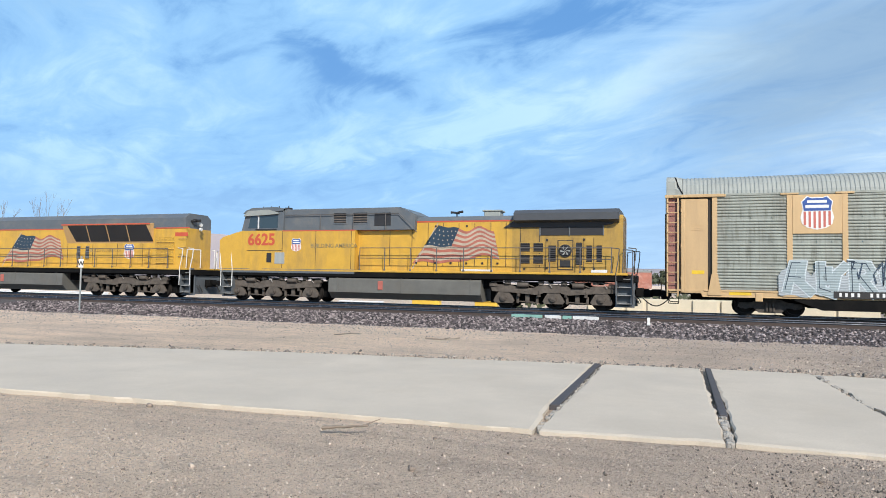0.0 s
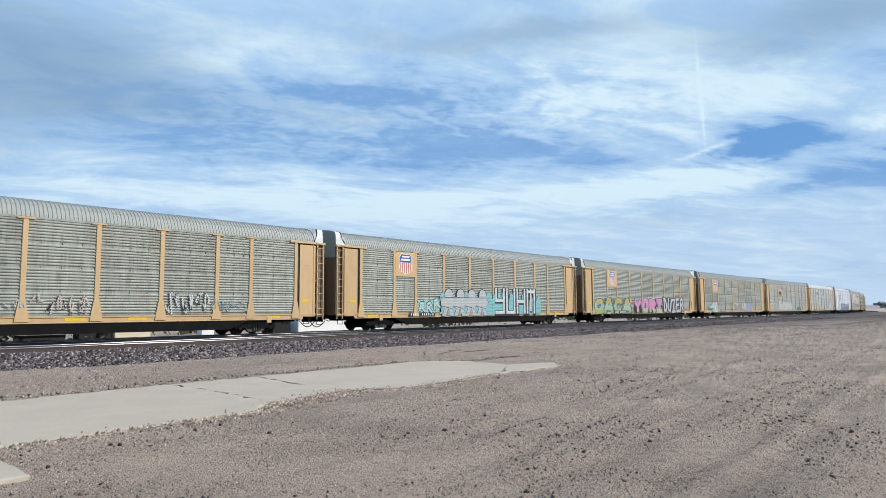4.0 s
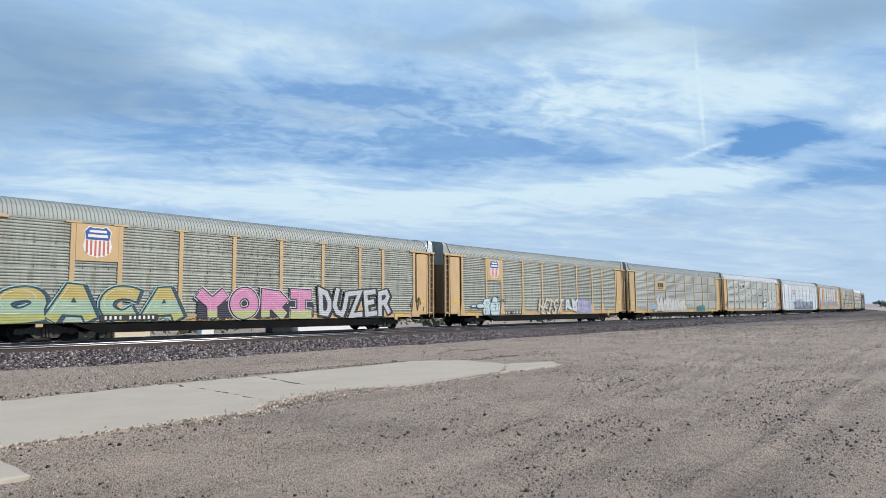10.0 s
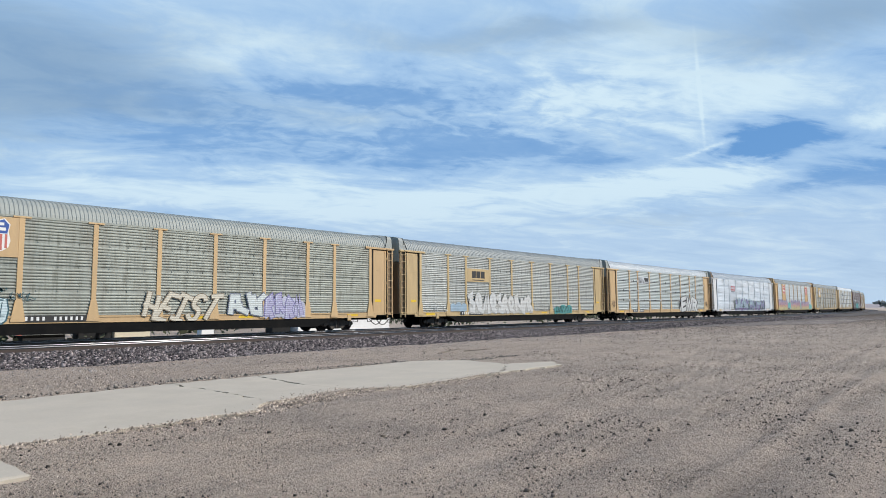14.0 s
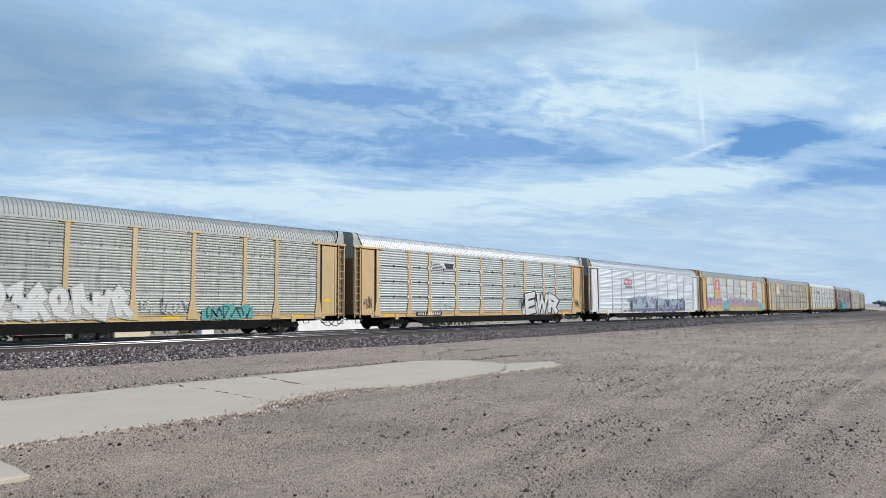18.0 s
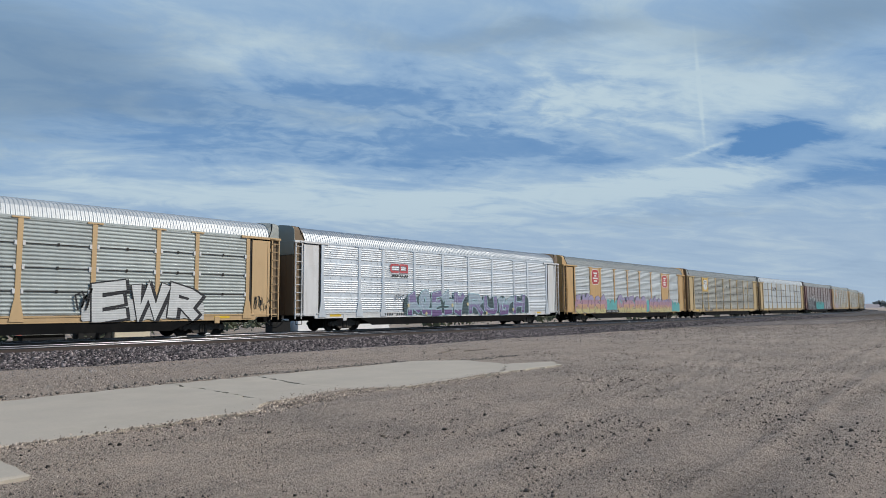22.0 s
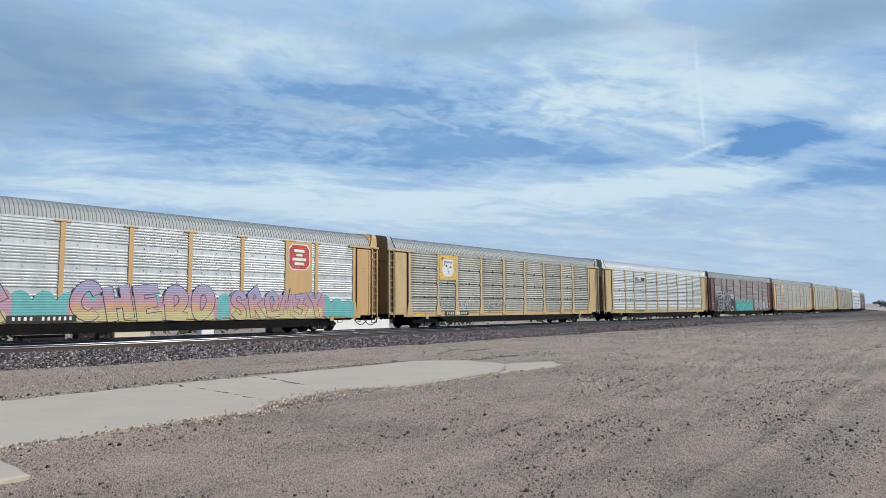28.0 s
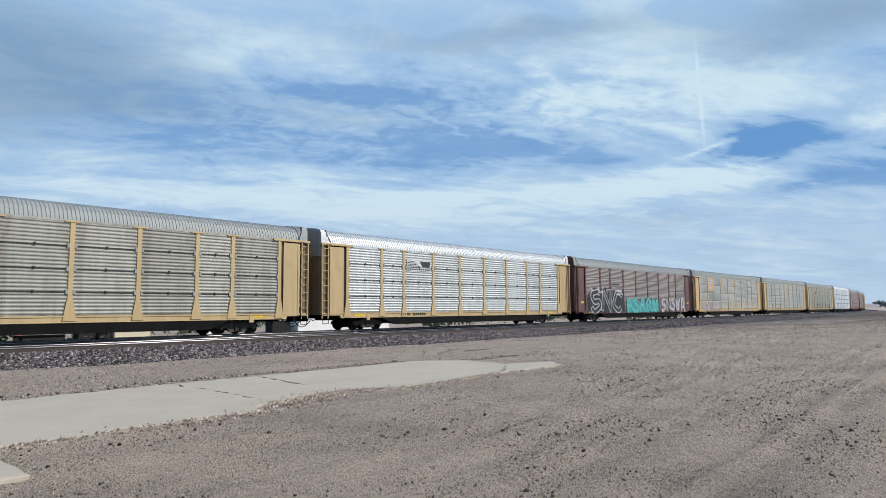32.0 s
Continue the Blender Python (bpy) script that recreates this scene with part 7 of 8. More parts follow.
    for k in range(6):
        c = k * math.pi / 3
        part("fan_blade", Geo().prism([(0.03 * math.cos(c + 1.6), 0.03 * math.sin(c + 1.6)), (0.22 * math.cos(c - 0.16), 0.22 * math.sin(c - 0.16)), (0.22 * math.cos(c + 0.16), 0.22 * math.sin(c + 0.16))], "y", -0.03, -0.02), M["panel_grey"], fan)
    part("fan_grid", Geo().box(7.56, 8.04, -1.09, -1.078, 1.94, 2.28), K, lo)
    for x, z in ((6.95, 1.9), (6.95, 3.2), (8.65, 3.22), (8.65, 1.9), (9.1, 1.9), (5.9, 1.86)):
        part("door_latch", shared("door_latch", lambda: None), K, lo, at=(x, -1.056, z))
    for s in (-1, 1):
        handrails(lo, -2.45, 9.9, s, 10)
    part("walkway_box", Geo().cbox(2.9, 4.4, -1.42, -1.12, 1.7, 1.80, 0.02), M["rack_white"], lo)
    part("walkway_box", Geo().cbox(9.0, 9.7, -1.42, -1.12, 1.7, 1.84, 0.02), M["rack_white"], lo)
    part("exhaust_stack", Geo().cbox(3.7, 4.5, -0.35, 0.35, 4.38, 4.72, 0.03).cbox(3.62, 4.58, -0.4, 0.4, 4.66, 4.74, 0.02), M["roof_light"], lo)
    part("horn", Geo().cyl((0, 0, 4.4), (0, 0, 4.62), 0.03, 8).cyl((-0.05, 0.1, 4.66), (-0.35, 0.1, 4.68), 0.03, 8, 0.07).cyl((0.05, -0.1, 4.66), (0.35, -0.1, 4.68), 0.03, 8, 0.07).cbox(-0.1, 0.1, -0.16, 0.16, 4.58, 4.68, 0.02), M["grille"], lo, at=(2.25, -0.2, 0))
    for s in (-1, 1):
        part("rear_rail", Geo().tube([(10.35, s * 1.3, 1.7), (10.4, s * 1.3, 2.75), (10.75, s * 0.6, 2.75), (10.75, s * 0.6, 1.7)], 0.022, 8), M["handrail"], lo)
    part("rear_ladder", Geo().tube([(10.42, -0.8, 1.9), (10.42, -0.8, 4.2)], 0.018, 6).tube([(10.42, -0.45, 1.9), (10.42, -0.45, 4.2)], 0.018, 6).tube([(10.42, -0.8, 3.9), (10.42, -0.45, 3.9)], 0.015, 6), M["handrail"], lo)
    part("shield_plate", Geo().box(-0.32, 0.32, -0.004, 0.004, -0.36, 0.36), M["loco_yellow"], lo, at=(-6.15, -1.484, 2.98))
    shield_parts(lo, -6.15, 2.98, 0.62, -1.490)
    part("road_number", lettering("6625", 0.86, 0.004, 0.025), M["loco_red"], lo, "red cab number 6625", at=(-8.3, -1.488, 2.98))
    part("slogan", lettering("BUILDING AMERICA", 0.30, 0.003, 0.006), paint(0.34, 0.25, 0.10), lo, "faded slogan lettering", at=(-3.95, -1.486, 2.83))


def second_unit():
    lo = loco_base("yellow and grey diesel locomotive with dark flared intakes and flag", -36.45, (-9.9, -7.6, -5.3, 3.35, 5.95, 8.35), (-6.5, 1.35))
    Y, G = M["loco_yellow"], M["loco_grey"]
    part("cab_body", Geo().prism([(-10.9, 1.72), (-10.9, 3.1), (-10.0, 3.5), (-9.4, 3.7), (-7.2, 3.7), (-7.2, 1.72)], "y", -1.48, 1.48), Y, lo)
    part("cab", Geo().prism([(-9.5, 3.7), (-9.2, 4.5), (-8.8, 4.8), (-7.2, 4.8), (-7.2, 3.7)], "y", -1.42, 1.42), G, lo)
    for s in (-1, 1):
        part("side_window", Geo().prism([(-9.0, 3.85), (-7.6, 3.85), (-7.6, 4.45), (-8.8, 4.45)], "y", s * 1.425, s * 1.43), M["glass"], lo)
    hood = [(-1.05, 1.70), (-1.05, 3.98), (1.05, 3.98), (1.05, 1.70)]
    part("hood", Geo().prism(hood, "x", -7.2, 9.3), Y, lo)
    part("hood_end", Geo().prism([(-1.05, 1.70), (-1.05, 3.98), (1.05, 3.98), (1.05, 1.70)], "x", 9.3, 10.08), Y, lo)
    part("hood_roof", Geo().prism([(-1.06, 3.98), (-1.06, 4.58), (-0.75, 4.84), (0.75, 4.84), (1.06, 4.58), (1.06, 3.98)], "x", -7.2, 10.05), G, lo)
    for x0, x1 in ((-7.2, 1.1), (7.9, 10.3)):
        part("hood_stripe", Geo().box(x0, x1, -1.068, -1.06, 3.96, 4.02), M["loco_red"], lo)
    # flared intakes
    flare = [(-1.05, 3.12), (-1.46, 4.20), (-1.05, 4.30), (1.05, 4.30), (1.46, 4.20), (1.05, 3.12)]
    part("intake_housing", Geo().prism(flare, "x", 1.15, 7.75), M["rack_tan"], lo)
    part("intake_stripe", Geo().box(1.1, 7.8, -1.49, -1.43, 4.18, 4.25), M["loco_red"], lo)
    for k in range(4):
        a, b = 1.55 + k * 1.52, 1.55 + k * 1.52 + 1.44
        g = Geo()
        lo_z, hi_z = 3.22, 4.16
        ya, yb = -1.05 - 0.41 * (lo_z - 3.12) / 1.08 - 0.012, -1.05 - 0.41 * (hi_z - 3.12) / 1.08 - 0.012
        g.add([(a + (0.35 if k == 0 else 0), ya, lo_z), (b + (0.25 if k == 3 else 0), ya, lo_z), (b, yb, hi_z), (a, yb, hi_z), (a + (0.35 if k == 0 else 0), ya + 0.02, lo_z), (b, ya + 0.02, lo_z), (b, yb + 0.02, hi_z), (a, yb + 0.02, hi_z)],
              [(0, 1, 2, 3), (7, 6, 5, 4), (0, 4, 5, 1), (3, 2, 6, 7), (0, 3, 7, 4), (1, 5, 6, 2)])
        part("intake_grille", g, M["grille"], lo)
    for k in range(8):
        louvres(lo, 8.0, 9.25, 1.95 + k * 0.20, 2.03 + k * 0.20, -1.056, 1, Y, Y)
    for z0 in (2.0, 2.2, 2.4, 2.6, 2.8):
        louvres(lo, 7.2, 7.6, z0, z0 + 0.06, -1.056, 1, Y, Y)
    for x in (1.95, 2.65):
        louvres(lo, x, x + 0.30, 2.2, 2.95, -1.056, 8, frame_m=Y)
    for x in (-5.5, -4.6, 1.2, 3.2, 5.1, 7.0):
        part("hood_door_seam", shared("hood_seam_low", lambda: Geo().box(-0.012, 0.012, -0.006, 0.004, 1.75, 3.1)), M["stencil"], lo, at=(x, -1.054, 0))
    flag_mural(lo, -4.3, 0.9, 1.85, 3.75, -1.06)
    shield_parts(lo, 6.0, 2.65, 0.80, -1.062)
    part("slogan", lettering("BUILDING AMERICA", 0.27, 0.003, 0.004), paint(0.50, 0.32, 0.09), lo, "faded slogan lettering", at=(4.2, -1.058, 2.62))
    part("road_number", Geo().box(-0.45, 0.45, -0.004, 0.002, -0.11, 0.11), M["loco_red"], lo, at=(9.75, -1.056, 3.62))
    for s in (-1, 1):
        handrails(lo, -6.9, 9.2, s, 13, 1.70, 2.78)
    for z in (2.35, 2.85, 3.35):
        part("grab_step", Geo().tube([(9.6, -1.05, z), (9.6, -1.12, z), (10.1, -1.12, z), (10.1, -1.05, z)], 0.015, 6), M["handrail"], lo)
    part("rear_light", Geo().cyl((10.36, 0, 0), (10.46, 0, 0), 0.10, 12).cyl((10.36, 0, 0.25), (10.46, 0, 0.25), 0.10, 12), M["handrail_white"], lo, at=(0, -0.25, 3.95))
    part("rear_horn", Geo().cyl((10.1, -0.5, 4.5), (10.55, -0.5, 4.42), 0.05, 8, 0.09).cbox(9.9, 10.3, -0.7, -0.3, 4.36, 4.46, 0.02), M["grille"], lo)
    for s in (-1, 1):
        part("rear_rail", Geo().tube([(10.35, s * 1.3, 1.7), (10.4, s * 1.3, 2.75), (10.75, s * 0.6, 2.75), (10.75, s * 0.6, 1.7)], 0.022, 8), M["handrail_white"], lo)


lead_unit()
second_unit()


# ---- stones, sticks and marks on the ground ----
def off_slab(rng, n, xs, ys):
    x, y = np.empty(0), np.empty(0)
    while len(x) < n:
        a, b = rng.uniform(*xs, n), rng.uniform(*ys, n)
        lo, hi = slab_range(a)
        keep = (b < lo) | (b > hi)
        x, y = np.append(x, a[keep]), np.append(y, b[keep])
    return x[:n], y[:n], ground_height(x[:n], y[:n])


def fan(rng, n, a0, a1, r0, r1, patchy=0.0):
    """On the open dirt around the viewpoint, thinning out with distance."""
    x, y = np.empty(0), np.empty(0)
    while len(x) < n:
        a, r = np.radians(rng.uniform(a0, a1, n) + rng.normal(0, 7, n)), r0 * (r1 / r0) ** np.maximum(rng.random(n), rng.normal(-0.25, 0.22, n)) * rng.uniform(0.8, 1.2, n)
        px, py = r * np.sin(a), r * np.cos(a)
        lo, hi = slab_range(px)
        keep = ((py < lo) | (py > hi)) & (py < TRAIN_Y - 9.4)
        if patchy:
            d = np.array([noise.noise((u * 0.35, v * 0.5, 9.0)) + 0.6 * noise.noise((u * 1.3, v * 1.6, 4.0)) for u, v in zip(px, py)])
            keep &= d + rng.uniform(-0.35, 0.35, n) > patchy - 0.3
        x, y = np.append(x, px[keep]), np.append(y, py[keep])
    return x[:n], y[:n], ground_height(x[:n], y[:n])


def near_edge(rng, n):
    """Spilt over the slab's near edge and heaped at its broken corner."""
    m = n * 2 // 3
    x = np.concatenate([rng.uniform(2.5, 14.2, m), rng.normal(8.4, 0.75, n - m)])
    lo, _ = slab_range(x)
    y = lo + np.concatenate([rng.normal(-0.02, 0.13, m), rng.normal(0.12, 0.26, n - m)])
    return x, y, np.maximum(ground_height(x, y), np.where(y > lo, 0.008, -0.02))


def rubble_line(rng, n):
    x = rng.uniform(-26, 20, n)
    _, hi = slab_range(np.minimum(x, 17.4))
    y = hi + 0.08 + np.abs(rng.normal(0, 0.26, n))
    return x, y, ground_height(x, y)


stones("dirt_stones", 3600, lambda r, n: fan(r, n, 12, 95, 4, 60, 0.42), (0.010, 0.054), M["dark_stone"], "scattered dark stones and clods on the dirt", "stones", 2, 4.2)
stones("roadside_stones", 240, lambda r, n: fan(r, n, -60, 14, 4, 25), (0.012, 0.055), M["gravel"], "scattered small stones on pale dirt", "stones", 3, 3.0)
chips("gravel", 42000, lambda r, n: fan(r, n, 8, 95, 2.6, 17, 0.05), (0.006, 0.034), M["gravel"], "fine loose gravel on the dirt", "gravel", 4)
chips("far_gravel", 26000, lambda r, n: fan(r, n, 8, 98, 15, 75, 0.15), (0.018, 0.06), M["gravel"], "loose gravel on the open dirt", "gravel", 5)
chips("roadside_gravel", 20000, lambda r, n: fan(r, n, -64, 10, 4, 24), (0.007, 0.032), M["gravel"], "fine loose gravel on pale dirt", "gravel", 7)
chips("dark_gravel", 70000, lambda r, n: fan(r, n, 8, 96, 2.8, 60, 0.22), (0.008, 0.036), M["dark_stone"], "patches of darker gravel on the dirt", "gravel", 8)
stones("rocky_patch", 1500, lambda r, n: fan(r, n, 58, 84, 9, 30, 0.4), (0.010, 0.044), M["dark_stone"], "dark stones strewn thickly on the dirt", "stones", 12, 2.4)
chips("spilt_gravel", 5000, near_edge, (0.010, 0.055), M["gravel"], "gravel spilt over the slab's broken edge", "gravel", 9)
chips("spilt_dark_gravel", 1200, near_edge, (0.012, 0.05), M["dark_stone"], "dark clods along the slab's broken edge", "gravel", 10)
def shoulder(rng, n):
    """Strewn from the foot of the ballast bank over the strip of dirt, thinning out."""
    x = rng.uniform(-48, 40, n)
    y = 22.5 - np.abs(rng.normal(0, 2.6, n))
    _, hi = slab_range(np.minimum(x, 17.4))
    keep = y > np.where(x < 17.4, hi + 0.1, 13.0)
    x, y = x[keep], y[keep]
    k = rng.integers(0, len(x), n)
    x, y = x[k] + rng.normal(0, 0.15, n), y[k] + rng.normal(0, 0.1, n)
    return x, y, ground_height(x, y)


def far_dirt(rng, n):
    """Far along the open dirt towards the bend."""
    x = 26 + 164 * rng.random(n) ** 0.6
    y = 23.0 - (23.0 - 0.12 * x) * rng.random(n) ** 1.5
    return x, y + np.maximum(x - CURVE_X, 0) ** 2 / (2 * CURVE_R), np.full(n, 0.025)


chips("shoulder_gravel", 26000, shoulder, (0.016, 0.062), M["strewn"], "grey crushed stone strewn over the dirt strip", "gravel", 14)
chips("far_dark_gravel", 64000, far_dirt, (0.03, 0.09), M["dark_stone"], "dark gravel on the far dirt", "gravel", 15)
def far_spread():
    """A low spread of dark crushed stone beside the track, far along."""
    v, f = [], []
    for k, u in enumerate(np.arange(56, 330, 1.5)):
        bend = max(u - CURVE_X, 0) ** 2 / (2 * CURVE_R)
        near = np.interp(u, (56, 64, 75, 120, 330), (22.0, 18.0, 14.5, 13.0, 16.0)) + 3.0 * noise.noise((u * 0.11, 2.0, 0.0)) + 0.6 * noise.noise((u * 0.9, 5.0, 0.0))
        for q in (0.0, 0.12, 0.5, 1.0):
            v.append((u, near + (22.4 - near) * q + bend, 0.0 if q == 0 else 0.035))
        if k:
            f += [((k - 1) * 4 + i, k * 4 + i, k * 4 + i + 1, (k - 1) * 4 + i + 1) for i in range(3)]
    tagged(part("crushed_stone_spread", Geo().add(v, f, True), M["spread"]), "dark crushed stone spread beside the far track", "ballast", kind="structure")


far_spread()
stones("slab_edge_rubble", 2600, rubble_line, (0.018, 0.085), M["rubble"], "broken concrete and stones along the slab's edge", "rubble", 6, 2.6)


def tread_marks():
    """Cross ridges that tyres pressed into the ruts."""
    rng = np.random.default_rng(21)
    v, f = [], []
    for (y0, k), x1 in zip(RUTS[:3], (16.0, 17.0, 15.0)):
        for x in np.arange(5.4, x1, 0.105):
            if noise.noise((x * 0.55, y0 * 3.0, 1.0)) < -0.16 or rng.random() < 0.12:
                continue
            for side in (-1, 1):
                y = y0 + k * (x - 8)
                a, b = y + side * 0.02, y + side * rng.uniform(0.13, 0.19)
                z0, z1 = float(ground_height(x, a)), float(ground_height(x, b))
                h, n, lean = rng.uniform(0.004, 0.010), len(v), 0.06
                for px, py, pz in ((x - 0.028, a, z0 - 0.004), (x, a, z0 + h), (x + 0.028, a, z0 - 0.004), (x - 0.028 + lean, b, z1 - 0.004), (x + lean, b, z1 + h), (x + 0.028 + lean, b, z1 - 0.004)):
                    v.append((px + rng.uniform(-0.006, 0.006), py, pz))
                f += [(n, n + 1, n + 4, n + 3), (n + 1, n + 2, n + 5, n + 4)]
    join_faces("tyre_tread_marks", np.array(v), np.array(f), M["soil"], "tread ridges pressed into the dirt by tyres", "tyre tracks")


tread_marks()


def stick(x, y, length, turn, seed):
    rng = random.Random(seed)
    g, p = Geo(), Vector((-length / 2, 0, 0.02))
    for k in range(6):
        q = p + Vector((length / 6, rng.uniform(-0.04, 0.04) * length, rng.uniform(-0.005, 0.02)))
        g.cyl(p, q, 0.022 - 0.002 * k, 6, 0.020 - 0.002 * k)
        if k in (2, 4):
            g.cyl(q, q + Vector((0.2, rng.choice((-1, 1)) * 0.16, 0.05)), 0.011, 5, 0.004)
        p = q
    ob = part("stick", g, M["wood"], at=pose(x, y, 0.03, 0, 0, turn))
    tagged(ob, "dry grey-brown stick lying on the dirt", "stick", "sticks on the ground")


for k, (x, y, ln, turn) in enumerate(((19.5, 16.6, 1.6, 12), (20.6, 16.2, 1.1, -20), (18.4, 16.9, 0.8, 40), (-3.4, 6.5, 0.5, 20), (-6.2, 17.5, 1.0, 5), (-9.0, 17.2, 0.9, -6))):
    stick(x, y, ln, turn, k)


# ---- signs and marks beside the track ----
def whistle_post():
    t = thing("whistle_post", "white trackside whistle sign on a thin grey steel post", "sign", at=pose(-25.3, 22.7, 0.0, 0, 0, 19))
    part("post", Geo().cbox(-0.035, 0.035, -0.02, 0.02, 0, 2.5, 0.006), M["roof_grey"], t)
    part("plate", Geo().cbox(-0.11, 0.11, -0.036, -0.022, 1.98, 2.36, 0.01), M["white_paint"], t)
    part("letter", lettering("W", 0.26, 0.003, 0.010), M["stencil"], t, at=(0, -0.040, 2.08))


whistle_post()
for x0, x1, m in ((-6.4, -5.15, "teal_paint"), (-5.05, -4.4, "rack_white"), (-3.95, -2.95, "rack_white"), (-4.35, -4.0, "teal_paint")):
    ob = part("rail_marking", Geo().cbox(x0, x1, NEAR_Y - 0.90, NEAR_Y - 0.83, RAIL - 0.19, RAIL - 0.055, 0.01), M[m])
    tagged(ob, "faded sprayed marking on the side of the rail", "marking", "paint marks along the rail")
for x, y in ((-1.05, 24.9), (61.9, 29.5), (77.9, 29.5), (98.0, 29.5)):
    ob = part("survey_marker", Geo().prism([(-0.05, -0.05), (0.05, -0.05), (0.04, 0.05), (-0.04, 0.05)], "z", 0.2, 0.48 if x < 0 else 0.40).cbox(-0.3 if x > 0 else -0.06, 0.3 if x > 0 else 0.06, -0.06, 0.06, 0.22, 0.36 if x > 0 else 0.30, 0.02), M["white_paint"], at=(x, y, 0))
    tagged(ob, "small white marker standing in the ballast", "marker", "white markers beside the track")


# ---- behind the track ----
wall = thing("low_wall", "cream low wall with dark openings behind the track", "wall", kind="structure", at=(0, 43.0, 0))
part("wall_body", Geo().cbox(-5.6, 10.5, 0.12, 0.4, -0.1, 0.80, 0.02), M["cream"], wall)
for x0, x1 in ((-4.75, -2.9), (-2.7, -1.85), (-1.63, -0.1), (0.62, 1.81), (2.0, 2.9), (3.18, 3.9), (4.5, 5.25), (5.33, 7.1), (7.25, 9.0)):
    part("wall_panel", Geo().cbox(x0 * 1.16, x1 * 1.16, 0.0, 0.14, -0.1, 0.74, 0.02), M["cream"], wall)


def block(name, label, x0, x1, y, z1, material, depth=1.2, category="block"):
    k = (y + 6.0) / y
    x0, x1, z1 = x0 * k, x1 * k, 1.65 - (1.65 - z1) * k
    t = thing(name, label, category, at=((x0 + x1) / 2, y * k, 0))
    w = (x1 - x0) / 2
    part("body", Geo().cbox(-w, w, 0, depth, -0.05, z1 - 0.08, 0.03), M[material], t)
    part("top", Geo().cbox(-w - 0.03, w + 0.03, -0.03, depth + 0.03, z1 - 0.08, z1, 0.02), M[material], t)
    return t


block("white_trailer", "long low white container standing behind the track", 26.9, 35.3, 36, 1.1, "white_wall", 2.2, "container")
block("concrete_block", "cream concrete block behind the track", 15.2, 17.1, 36, 1.0, "cream")
block("equipment_cabinet", "dark grey trackside equipment cabinet", 13.5, 15.1, 36.2, 1.05, "grey_box", 0.9, "cabinet")
block("equipment_cabinet", "dark grey trackside equipment cabinet", 25.2, 26.6, 36.4, 1.0, "grey_box", 0.9, "cabinet")
block("white_block", "small white block behind the track", 20.1, 20.9, 36, 0.75, "white_wall", 0.6)
block("white_barrier", "long white painted barrier behind the track", -49.5, -39.0, 37, 0.42, "white_wall", 0.5, "barrier")
block("white_block", "small white block behind the track", -20.0, -17.2, 37, 0.35, "white_wall", 0.6)
block("yellow_bumper", "yellow painted steel bumper behind the track", -15.1, -13.4, 37, 0.62, "yellow_paint", 0.6, "bumper")
block("yellow_bumper", "yellow painted steel bumper behind the track", -11.2, -9.9, 37, 0.55, "yellow_paint", 0.6, "bumper")
shed = thing("low_shed", "low grey shed roof with a rusty corner behind the track", "shed", at=(13.9, 42, -0.12))
part("body", Geo().cbox(-1.1, 1.1, 0.1, 1.6, -0.05, 0.55, 0.02), M["grey_box"], shed)
part("roof", Geo().prism([(-1.45, 0.50), (1.25, 0.50), (1.1, 0.82), (-1.15, 0.82)], "y", -0.1, 1.8), M["roof_light"], shed)
part("rusty_corner", Geo().prism([(-1.46, 0.49), (-1.2, 0.49), (-1.1, 0.80), (-1.18, 0.80)], "y", -0.12, 0.1), M["red_paint"], shed)
box = thing("freight_container", "faded red and white container behind the track", "container", at=pose(-8.6, 80, 0, 0, 0, 0))
part("body", Geo().cbox(-3.5, 5.5, 0, 2.4, 1.2, 3.3, 0.04), M["faded_red"], box)
part("pale_top", Geo().cbox(-3.5, 5.5, -0.02, 2.42, 3.05, 3.32, 0.03), M["roof_grey"], box)
part("legs", Geo().box(-3.2, 5.2, 0.3, 2.1, -0.05, 1.2), M["grey_box"], box)


def bare_tree(x, y, height, seed, spread=1.0, label="leafless grey-brown tree with thin branches"):
    rng = random.Random(seed)
    t = thing("bare_tree", label, "tree", "bare trees behind the train", at=(x, y, -0.05))
    part("trunk", Geo().cyl((0, 0, 0), (0.1, 0, height * 0.35), height * 0.022, 10, height * 0.016), M["bark"], t)
    limbs, twigs = [], Geo()

    def grow(g, p, d, ln, r, depth):
        q = p + d * ln
        g.cyl(p, q, r, 6 if depth < 2 else 4, r * 0.68)
        if depth >= 4:
            return
        for _ in range(2 if depth else 3):
            nd = (d + Vector((rng.uniform(-0.65, 0.65) * spread, rng.uniform(-0.5, 0.5) * spread, rng.uniform(-0.1, 0.5)))).normalized()
            grow(g if depth < 1 else twigs, q, nd, ln * rng.uniform(0.6, 0.82), r * 0.62, depth + 1)

    for k in range(3 if spread < 0.9 else 5):
        g = Geo()
        d = Vector((math.cos(k * 1.3 + seed) * 0.7 * spread, math.sin(k * 1.3 + seed) * 0.5 * spread, 1.0)).normalized()
        grow(g, Vector((0.1, 0, height * 0.33)), d, height * 0.24, height * (0.011 if spread > 0.9 else 0.006), 0)
        part("limb", g, M["bark"], t)
    tagged(part("twigs", twigs, M["bark"], t), kind="stuff")


bare_tree(-72.6, 60.0, 11.0, 1, 0.7)
bare_tree(-81.5, 60.0, 11.6, 2, 0.6)
bare_tree(18.6, 62.0, 6.0, 3)
bare_tree(22.5, 66.0, 5.0, 4)
bare_tree(12.5, 64.0, 5.5, 5)


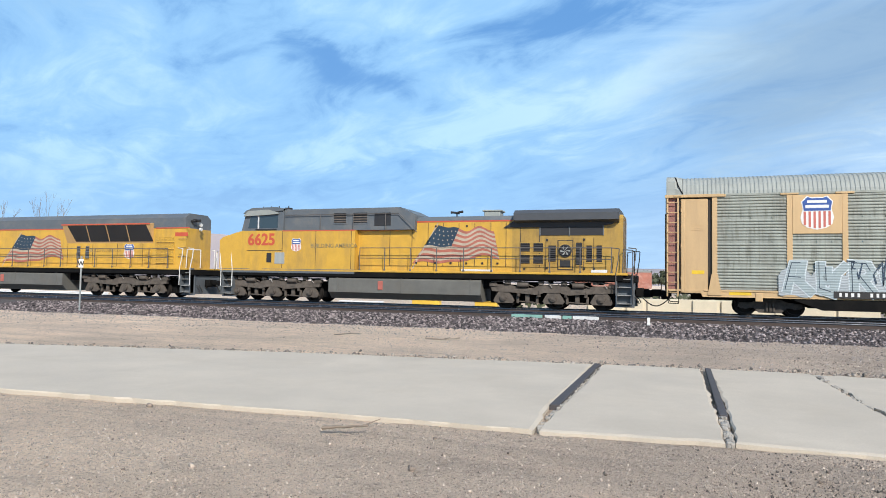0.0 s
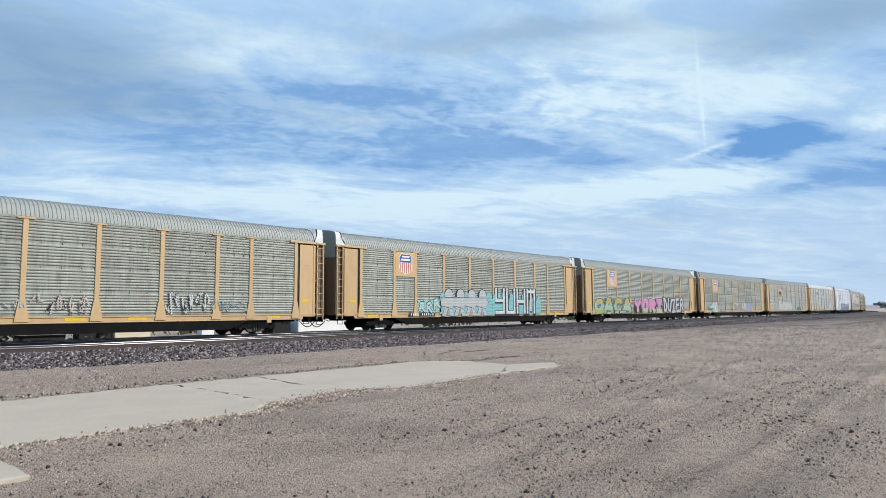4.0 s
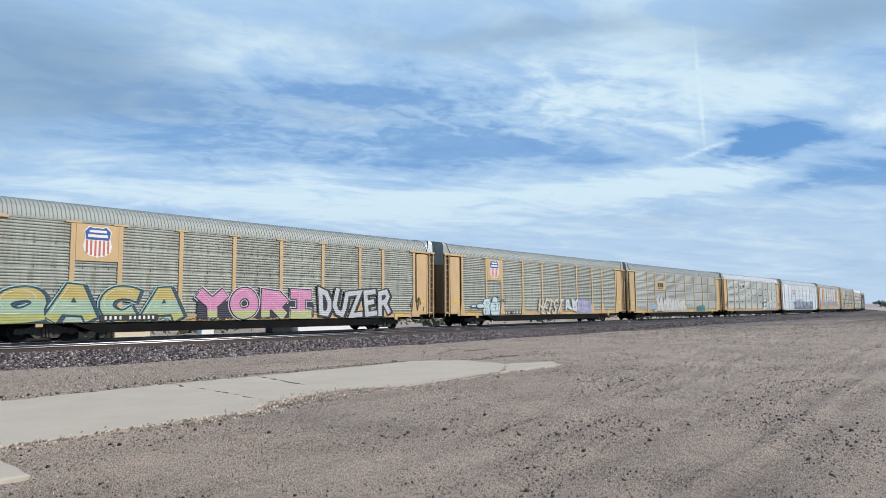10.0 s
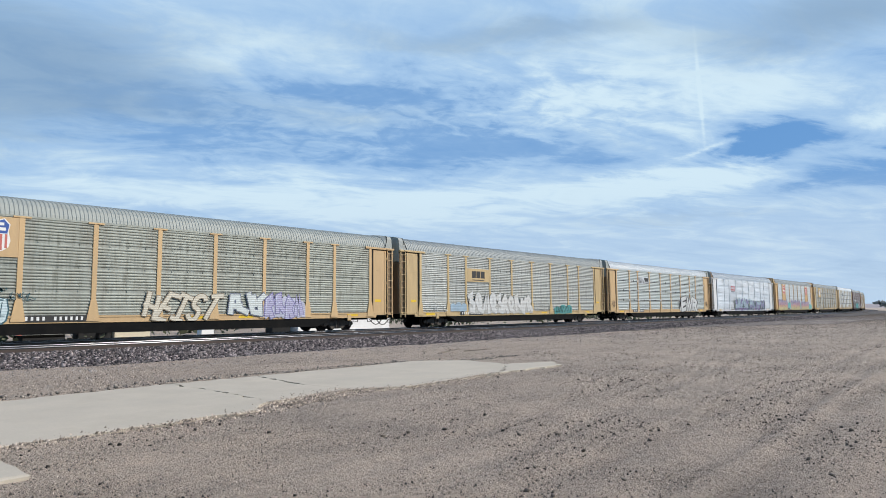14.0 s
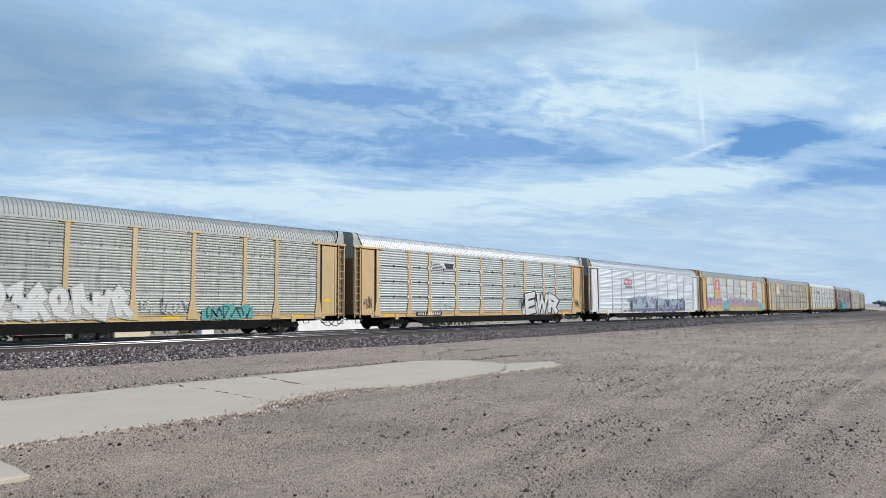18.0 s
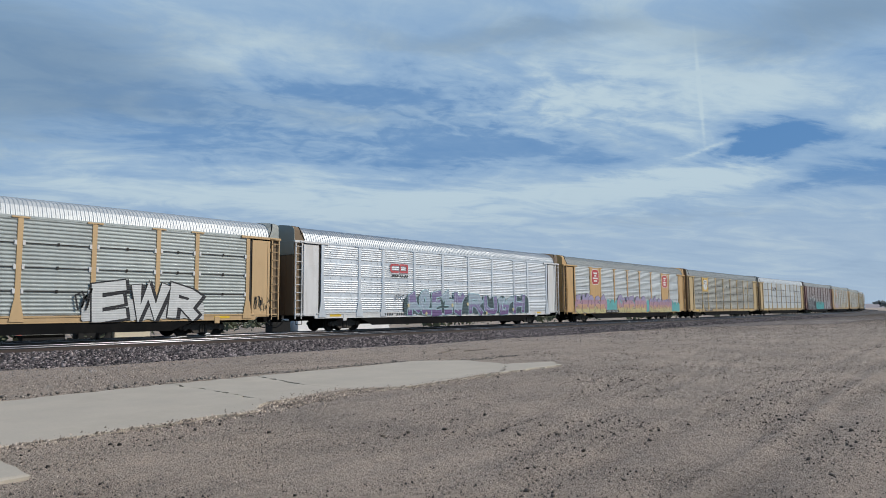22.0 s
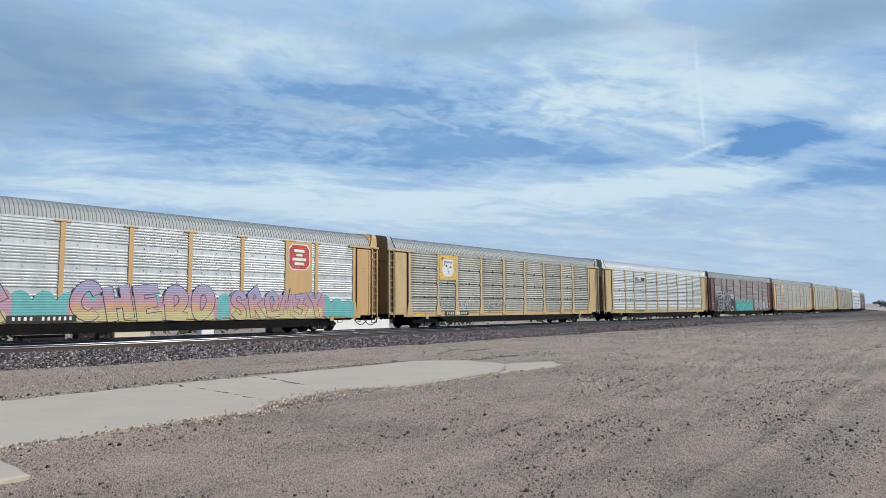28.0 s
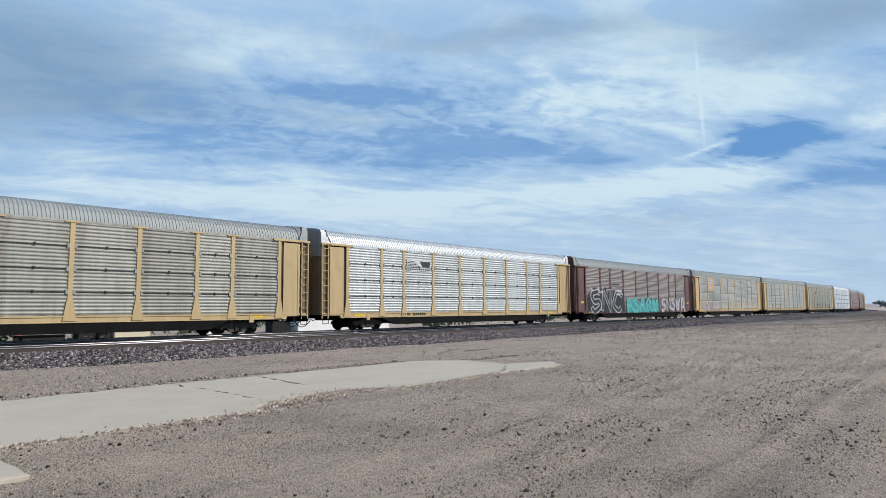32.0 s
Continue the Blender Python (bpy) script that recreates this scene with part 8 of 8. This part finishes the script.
def leafy_tree(x, y, height, width, seed, name="desert_tree", label="dusty desert tree far beyond the train, haze put into its colour"):
    rng = np.random.default_rng(seed)
    t = thing(name, label, "tree", "far desert trees", at=(x, y, -0.05))
    part("trunk", Geo().cyl((0, 0, 0), (0, 0, height * 0.5), height * 0.03, 8, height * 0.015).cyl((0, 0, height * 0.4), (width * 0.2, 0, height * 0.7), height * 0.015, 6, height * 0.006), M["bark"], t)
    n = 420
    c = rng.normal(0, 1, (14, 3)) * (width * 0.24, width * 0.24, height * 0.14) + (0, 0, height * 0.68)
    pts = c[rng.integers(0, 14, n)] + rng.normal(0, 1, (n, 3)) * (width * 0.09, width * 0.09, height * 0.06)
    g = Geo()
    for p in pts:
        s = width * rng.uniform(0.025, 0.055)
        a, b = rng.normal(0, s, 3), rng.normal(0, s, 3)
        g.add([p + a, p + b, p - a, p - b], [(0, 1, 2, 3)])
    part("crown", g, M["hazy_foliage"] if x > 300 else M["foliage"], t)


for k, (x, y, h, w) in enumerate(((405, 118, 15, 20), (420, 132, 14, 18), (440, 122, 15, 22), (455, 118, 14, 16), (470, 112, 13, 18), (480, 62, 5.5, 12), (510, 60, 5, 14), (540, 57, 5, 16), (560, 48, 4.5, 14), (600, 44, 4.5, 18), (640, 36, 4.5, 20))):
    leafy_tree(x, y, h, w, k)
for k, (x, y, h, w) in enumerate(((-3.0, 120, 4.2, 5), (3.5, 124, 4.5, 5), (17, 110, 5, 6), (23, 112, 5, 6))):
    leafy_tree(x, y, h, w, 40 + k, label="dusty green tree beyond the tracks")


def scrub():
    """Low dark desert brush in a loose belt behind the tracks."""
    rng = np.random.default_rng(77)
    n = 16000
    bush = rng.uniform((-12, 42, 0.25), (260, 84, 0.75), (700, 3))
    pick = rng.integers(0, 700, n)
    size = rng.uniform(0.7, 1.7, 700)[pick]
    p = bush[pick] * (1, 1, 0) + rng.normal(0, 1, (n, 3)) * np.stack([size * 0.55, size * 0.5, size * 0.18], -1)
    p[:, 2] = np.abs(p[:, 2]) + rng.uniform(0.0, 0.75, n) * size * 0.7
    p[:, 2] = np.minimum(p[:, 2], 1.25)
    a, b = rng.normal(0, 0.13, (n, 3)), rng.normal(0, 0.13, (n, 3))
    v = np.stack([p + a, p + b, p - a, p - b], 1).reshape(-1, 3)
    join_faces("desert_scrub", v, np.arange(n * 4).reshape(-1, 4), M["foliage"], "low dusty dark scrub beyond the tracks", "scrub")


scrub()


def hills():
    """A far ridge, higher to one side."""
    g = Geo()
    v, f, n = [], [], 120
    for i in range(n):
        az = radians(-75 + 175 * i / (n - 1))
        deg = math.degrees(az)
        h = 1500 * math.tan(radians(max(0.15, np.interp(deg, (-75, -50, -42, -30, -18, -6, 4, 20, 45, 80, 100), (2.2, 2.8, 3.6, 3.3, 2.4, 1.5, 1.1, 0.8, 0.45, 0.25, 0.25))) + 0.22 * noise.noise((deg * 0.22, 1.5, 0)) + 0.08 * noise.noise((deg * 0.9, 4.5, 0))))
        for r, z in ((1250, -1.0), (1400, h * 0.45), (1500, h), (1700, -1.0)):
            rr = r + 60 * noise.noise((deg * 0.3, r * 0.01, 2.0))
            v.append((math.sin(az) * rr, math.cos(az) * rr, z))
    for i in range(n - 1):
        for k in range(3):
            f.append((i * 4 + k, i * 4 + k + 1, (i + 1) * 4 + k + 1, (i + 1) * 4 + k))
    ob = part("far_hills", g.add(v, f, True), M["hill"])
    tagged(ob, "bare brown desert hills on the horizon", "hills", kind="structure")


hills()


# ---- what moves ----
def motions():
    for ob, centre, bogie in VEHICLES:
        walk(ob, [(k * 0.5, vehicle_pose(centre, bogie, k * 0.5)) for k in range(65)])
    for ob, (x, y, z), r in WHEELSETS:
        walk(ob, [(k / 15, pose(x, y, z, 0, -math.degrees(travel(k / 15) / r) % 360, 0)) for k in range(481)])


motions()
